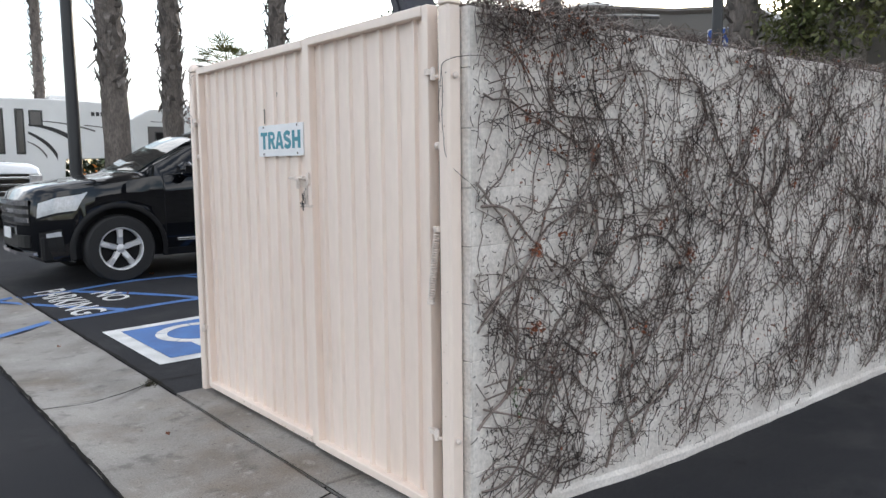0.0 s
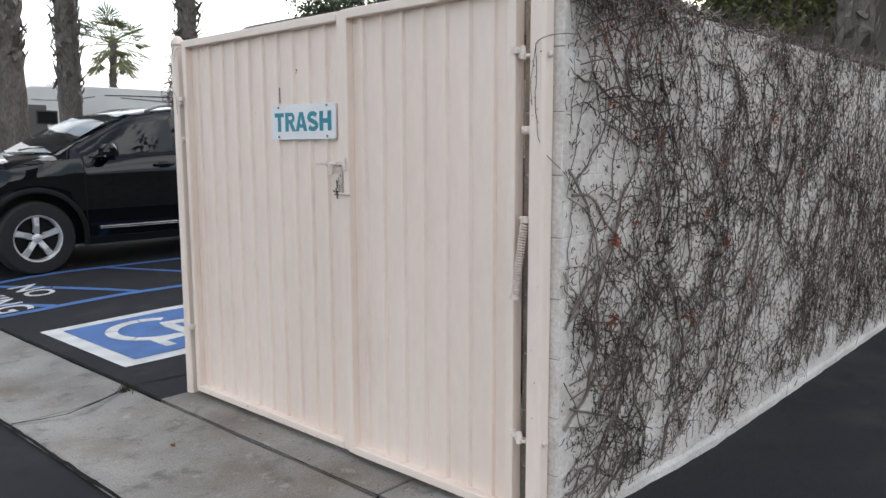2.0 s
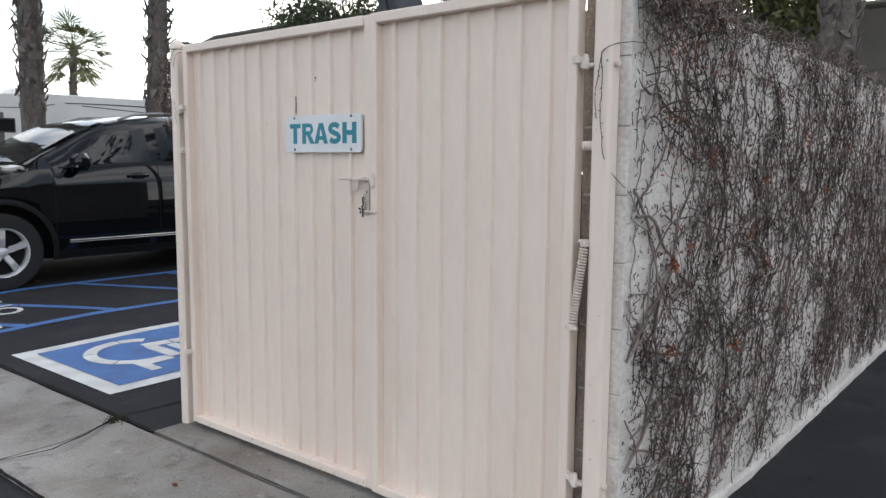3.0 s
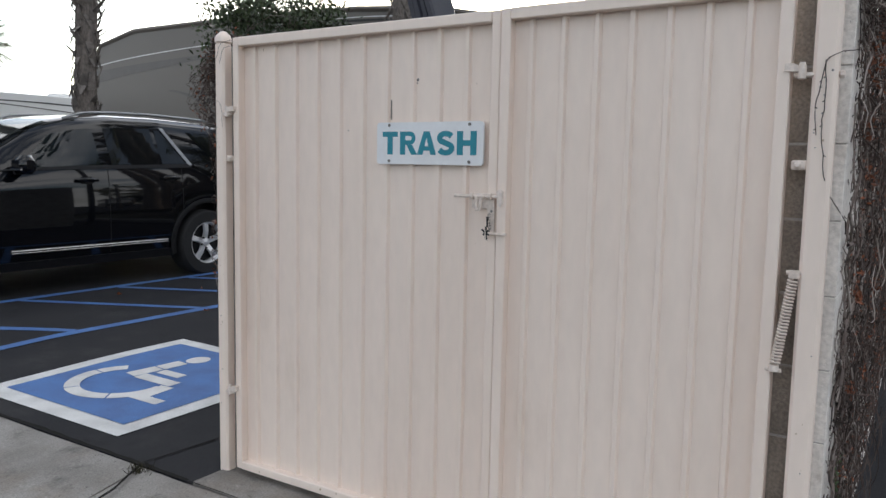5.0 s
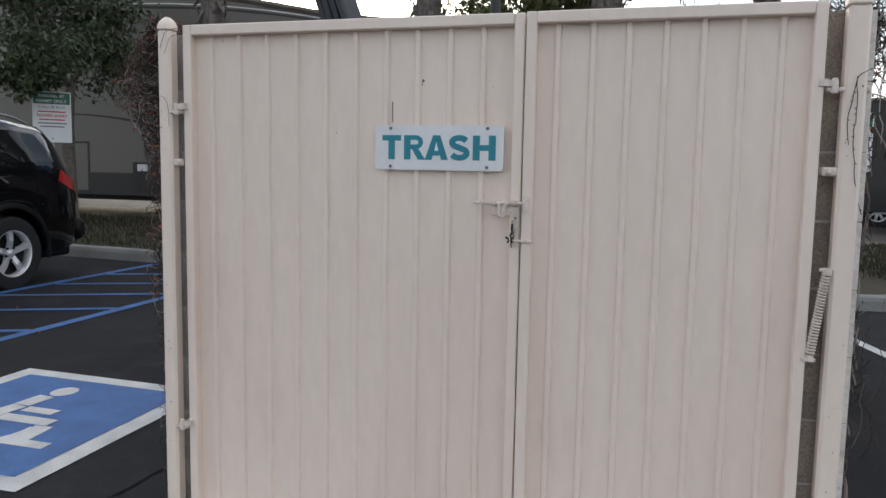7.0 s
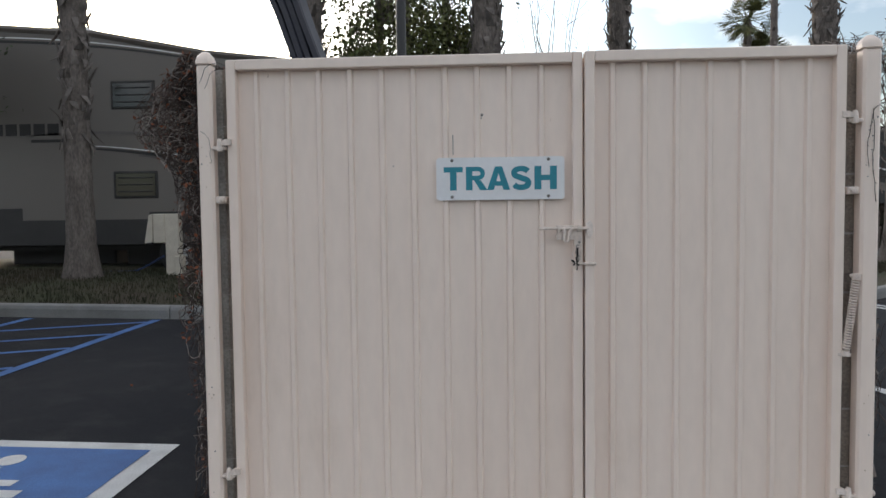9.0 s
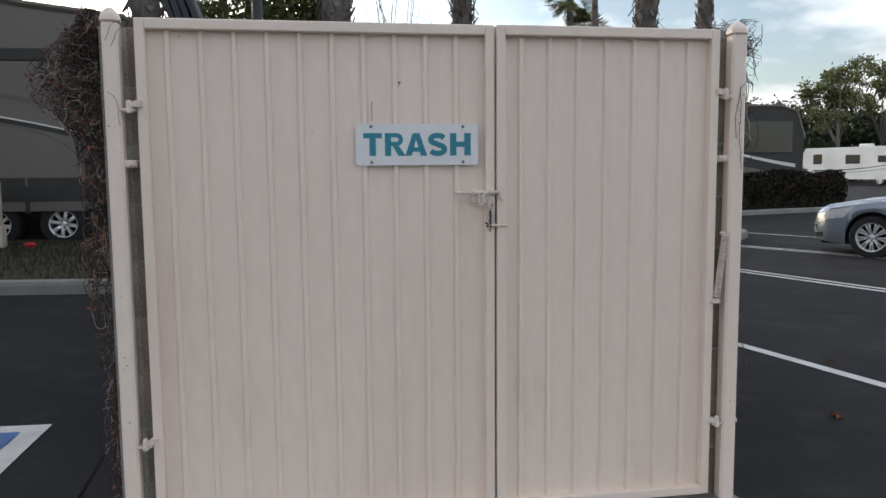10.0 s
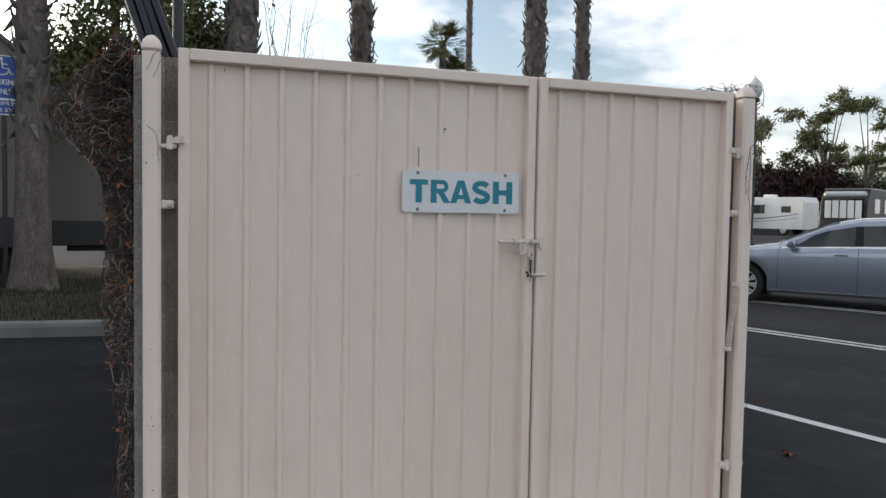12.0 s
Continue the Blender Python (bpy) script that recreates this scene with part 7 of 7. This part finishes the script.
fig.tube([(-0.02, -0.008, mid + 0.31), (-0.01, -0.008, mid + 0.215), (0.055, -0.008, mid + 0.21), (0.085, -0.008, mid + 0.14), (0.115, -0.008, mid + 0.15)], 0.011, 5)
fig.tube([(-0.015, -0.008, mid + 0.265), (0.045, -0.008, mid + 0.262)], 0.009, 5)
fig.lathe((-0.025, -0.0085, mid + 0.335), 1, [(0, 0.020), (0.003, 0.022)], 12)
part("wheelchair_figure", fig, M_SIGN, hs)
letters("lettering", "PARKING", 0.10, M_SIGN, hs, (0, -0.0068, mid + 0.035), 90, 0, 0, 0.0006, w * 0.80, 0.001)
letters("lettering", "ONLY", 0.10, M_SIGN, hs, (0, -0.0068, mid - 0.085), 90, 0, 0, 0.0006, w * 0.48, 0.001)
letters("lettering", "MINIMUM", 0.07, M_SIGN, hs, (0, -0.0068, mid - 0.235), 90, 0, 0, 0.0006, w * 0.66)
letters("lettering", "FINE $250", 0.07, M_SIGN, hs, (0, -0.0068, mid - 0.318), 90, 0, 0, 0.0006, w * 0.76)

ped = thing("utility_pedestal", "tan painted hook-up pedestal with a hinged meter box", "pedestal", (10.75, 8.22, 0.17), -4)
part("post", Shape().box(-0.08, 0.08, -0.11, 0.11, 0, 1.08, 0.012), M_POST_TAN, ped)
part("lower_box", Shape().box(-0.11, 0.06, -0.16, -0.05, 0.0, 0.42, 0.012), M_POST_TAN, ped)
part("meter_box", Shape().box(-0.10, 0.08, 0.105, 0.30, 0.62, 1.08, 0.015), M_POST_TAN, ped)
part("hinged_cover", Shape().slab([(0.30, 1.08), (0.36, 1.06), (0.44, 0.62), (0.31, 0.64)], 0, -0.10, 0.06), M_POST_TAN, ped, "open tan cover")
part("pad", Shape().box(-0.25, 0.25, -0.45, 0.35, -0.06, 0.02, 0.01), M_CONCRETE, ped)
valve = thing("red_hydrant_valve", "small red valve on the ground by the pedestal", "valve", (10.7, 7.72, 0.20))
part("valve_body", Shape().lathe((0, 0, 0), 2, [(0, 0.07), (0.1, 0.07), (0.12, 0.09), (0.15, 0.05)], 12), M_SIGN_RED, valve)
part("valve_stem", Shape().rod((0, -0.08, 0.05), (0.0, -0.22, 0.02), 0.02), M_STEEL, valve)
hose = thing("water_hose", "loose blue hose lying on the planting strip", "hose", (0, 0, 0))
part("hose", Shape().tube([(10.75 + 0.5 * math.sin(a * 0.7), 8.4 + a * 0.35, 0.30 + 0.28 * max(0, 1 - a / 2.0)) for a in np.linspace(0, 12, 40)], 0.016, 7), M_HOSE, hose, smooth=True)

birds = thing("flowering_plant", "small plant with orange strap flowers", "plant", (4.40, 16.6, 0.09))
lv, fl = Shape(), Shape()
for k in range(36):
    a, h = rng.uniform(0, 6.28), rng.uniform(0.7, 1.15)
    lv.add([(0.02 * math.cos(a + 1.5), 0.02 * math.sin(a + 1.5), 0), (-0.02 * math.cos(a + 1.5), -0.02 * math.sin(a + 1.5), 0), (0.5 * math.cos(a), 0.5 * math.sin(a), h)], [(0, 1, 2)])
leaf_bits(fl, (0, 0, 1.12), 12, (0.20, 0.20, 0.08), 0.06)
part("foliage", lv, M_GRASS, birds)
part("blossom", fl, M_FLOWER, birds)

shrub = thing("shrub", "dark leafy shrubs growing behind the parked trailer", "shrub", (6.9, 27.6, 0.0))
sh = Shape()
for _ in range(170):
    c = (rng.uniform(-1.9, 2.6), rng.normal(0, 0.3), 0.1 + 1.55 * rng.random() ** 0.8)
    leaf_bits(sh, c, 9, (0.16, 0.14, 0.13), 0.13)
tagged(part("foliage", sh, M_LEAF, shrub), kind="stuff")
part("stem", Shape().tube([(0, 0, -0.1), (0.05, 0, 0.6), (0.3, 0.05, 1.2)], [0.05, 0.04, 0.02], 7).tube([(-0.9, 0, -0.1), (-1.0, 0, 0.9)], [0.04, 0.02], 6), M_BARK, shrub)

# ---------------------------------------------------------------- bin behind the gate, its lid thrown open
bin_ = thing("dumpster", "dark steel rubbish bin with a ribbed plastic lid thrown open", "dumpster", (0, 0, 0.012))
part("tub", Shape().slab([(2.75, 0.14), (3.80, 0.14), (3.97, 1.25), (2.55, 1.25)], 0, 2.65, 4.45), M_BIN, bin_)
for x, y in ((2.8, 2.85), (2.8, 3.7), (4.3, 2.85), (4.3, 3.7)):
    part("caster", Shape().lathe((x, y, 0.075), 0, [(-0.025, 0.075), (0.025, 0.075)], 14), M_RUBBER, bin_)
lean = 0.36
for i in range(4):       # hinged flaps folded back on one another, their turned edges showing
    y0 = 3.855 + 0.043 * i
    x0, x1 = 3.15 + 0.012 * (i % 2), 3.43 - 0.015 * i
    rows = []
    for k in range(9):
        z = 1.262 + 1.75 * k / 8
        y = y0 + lean * (z - 1.262) + 0.006 * math.sin(1.7 * k + i)
        rows.append([(x0, y + 0.030, z), (x0, y, z), (x0 + 0.02, y - 0.008, z), (x1 - 0.02, y - 0.008, z), (x1, y, z), (x1, y + 0.030, z)])
    part("lid_flap", Shape().grid(rows, True).add(rows[-1], [tuple(range(6))]), M_LID, bin_, "dark plastic lid flap standing open")

# ---------------------------------------------------------------- litter
for x, y, s in ((2.50, 0.82, 0.045), (3.6, 0.1, 0.02), (3.9, 8.2, 0.03), (4.6, 7.9, 0.02), (2.3, 7.9, 0.015), (4.4, 5.9, 0.012), (1.2, 3.6, 0.015), (0.4, 3.0, 0.012), (3.9, 7.0, 0.02), (1.25, 6.0, 0.012), (2.9, 8.95, 0.02)):
    sh = Shape()
    g = ground_z(x, y)
    for k in range(3):
        a = rng.uniform(0, 6.28)
        ca, sa = math.cos(a), math.sin(a)
        sh.add([(x, y, g + 0.006), (x + s * ca - 0.4 * s * sa, y + s * sa + 0.4 * s * ca, g + 0.02 + 0.3 * s), (x + 1.6 * s * ca, y + 1.6 * s * sa, g + 0.008), (x + s * ca + 0.4 * s * sa, y + s * sa - 0.4 * s * ca, g + 0.015 + 0.2 * s)], [(0, 1, 2), (0, 2, 3)])
    tagged(part("fallen_leaf", sh, M_RUSSET), "dry curled brown leaf on the asphalt", "leaf", "fallen leaves")

# ---------------------------------------------------------------- ragged edges and cracks
def crack(pts, w, label, mat, lift=0.012):
    """A dark ragged seam: a ribbon of uneven width along a wandering line."""
    line = resample(pts, 0.045)
    rows = []
    for k, (x, y) in enumerate(line):
        a, b = line[max(0, k - 1)], line[min(len(line) - 1, k + 1)]
        d = Vector((b[0] - a[0], b[1] - a[1])).normalized()
        off = 0.35 * w * noise.noise((x * 9, y * 9, 1.0))
        hw = w * (0.28 + 0.5 * abs(noise.noise((x * 15, y * 15, 5.0))))
        rows.append([(x - d.y * (off + q), y + d.x * (off + q), ground_z(x, y) + lift) for q in (-hw, hw)])
    return tagged(part("pavement_crack", Shape().grid(rows), mat), label, "crack", kind="structure")


M_TAR = material("crack_shadow", (0.018, 0.017, 0.016), 0.95, bump=0, spec=0.1)
crack([(1.476, 4.28), (1.474, 8.0), (1.476, 16.0)], 0.028, "ragged dark edge where asphalt meets the gutter", M_TAR)
crack([(0.806, -4.0), (0.802, 3.0), (0.806, 16.0)], 0.026, "ragged dark edge where asphalt meets the gutter", M_TAR)
crack([(1.469, -3.0), (1.469, 1.9), (1.470, 4.27)], 0.008, "dark joint between gutter and apron", M_TAR)
crack([(1.50, 4.61), (1.77, 4.585), (2.01, 4.57), (2.6, 4.60)], 0.016, "crack in the asphalt beside the wall", M_TAR, 0.005)
crack([(0.85, 2.0), (1.14, 2.42), (1.45, 2.5)], 0.012, "fine crack across the gutter", M_TAR, 0.010)
crack([(0.81, 4.432), (0.94, 4.39), (1.05, 4.375), (1.23, 4.445), (1.41, 4.55), (1.46, 4.58)], 0.016, "dark curved crack along the gutter joint", M_TAR, 0.014)
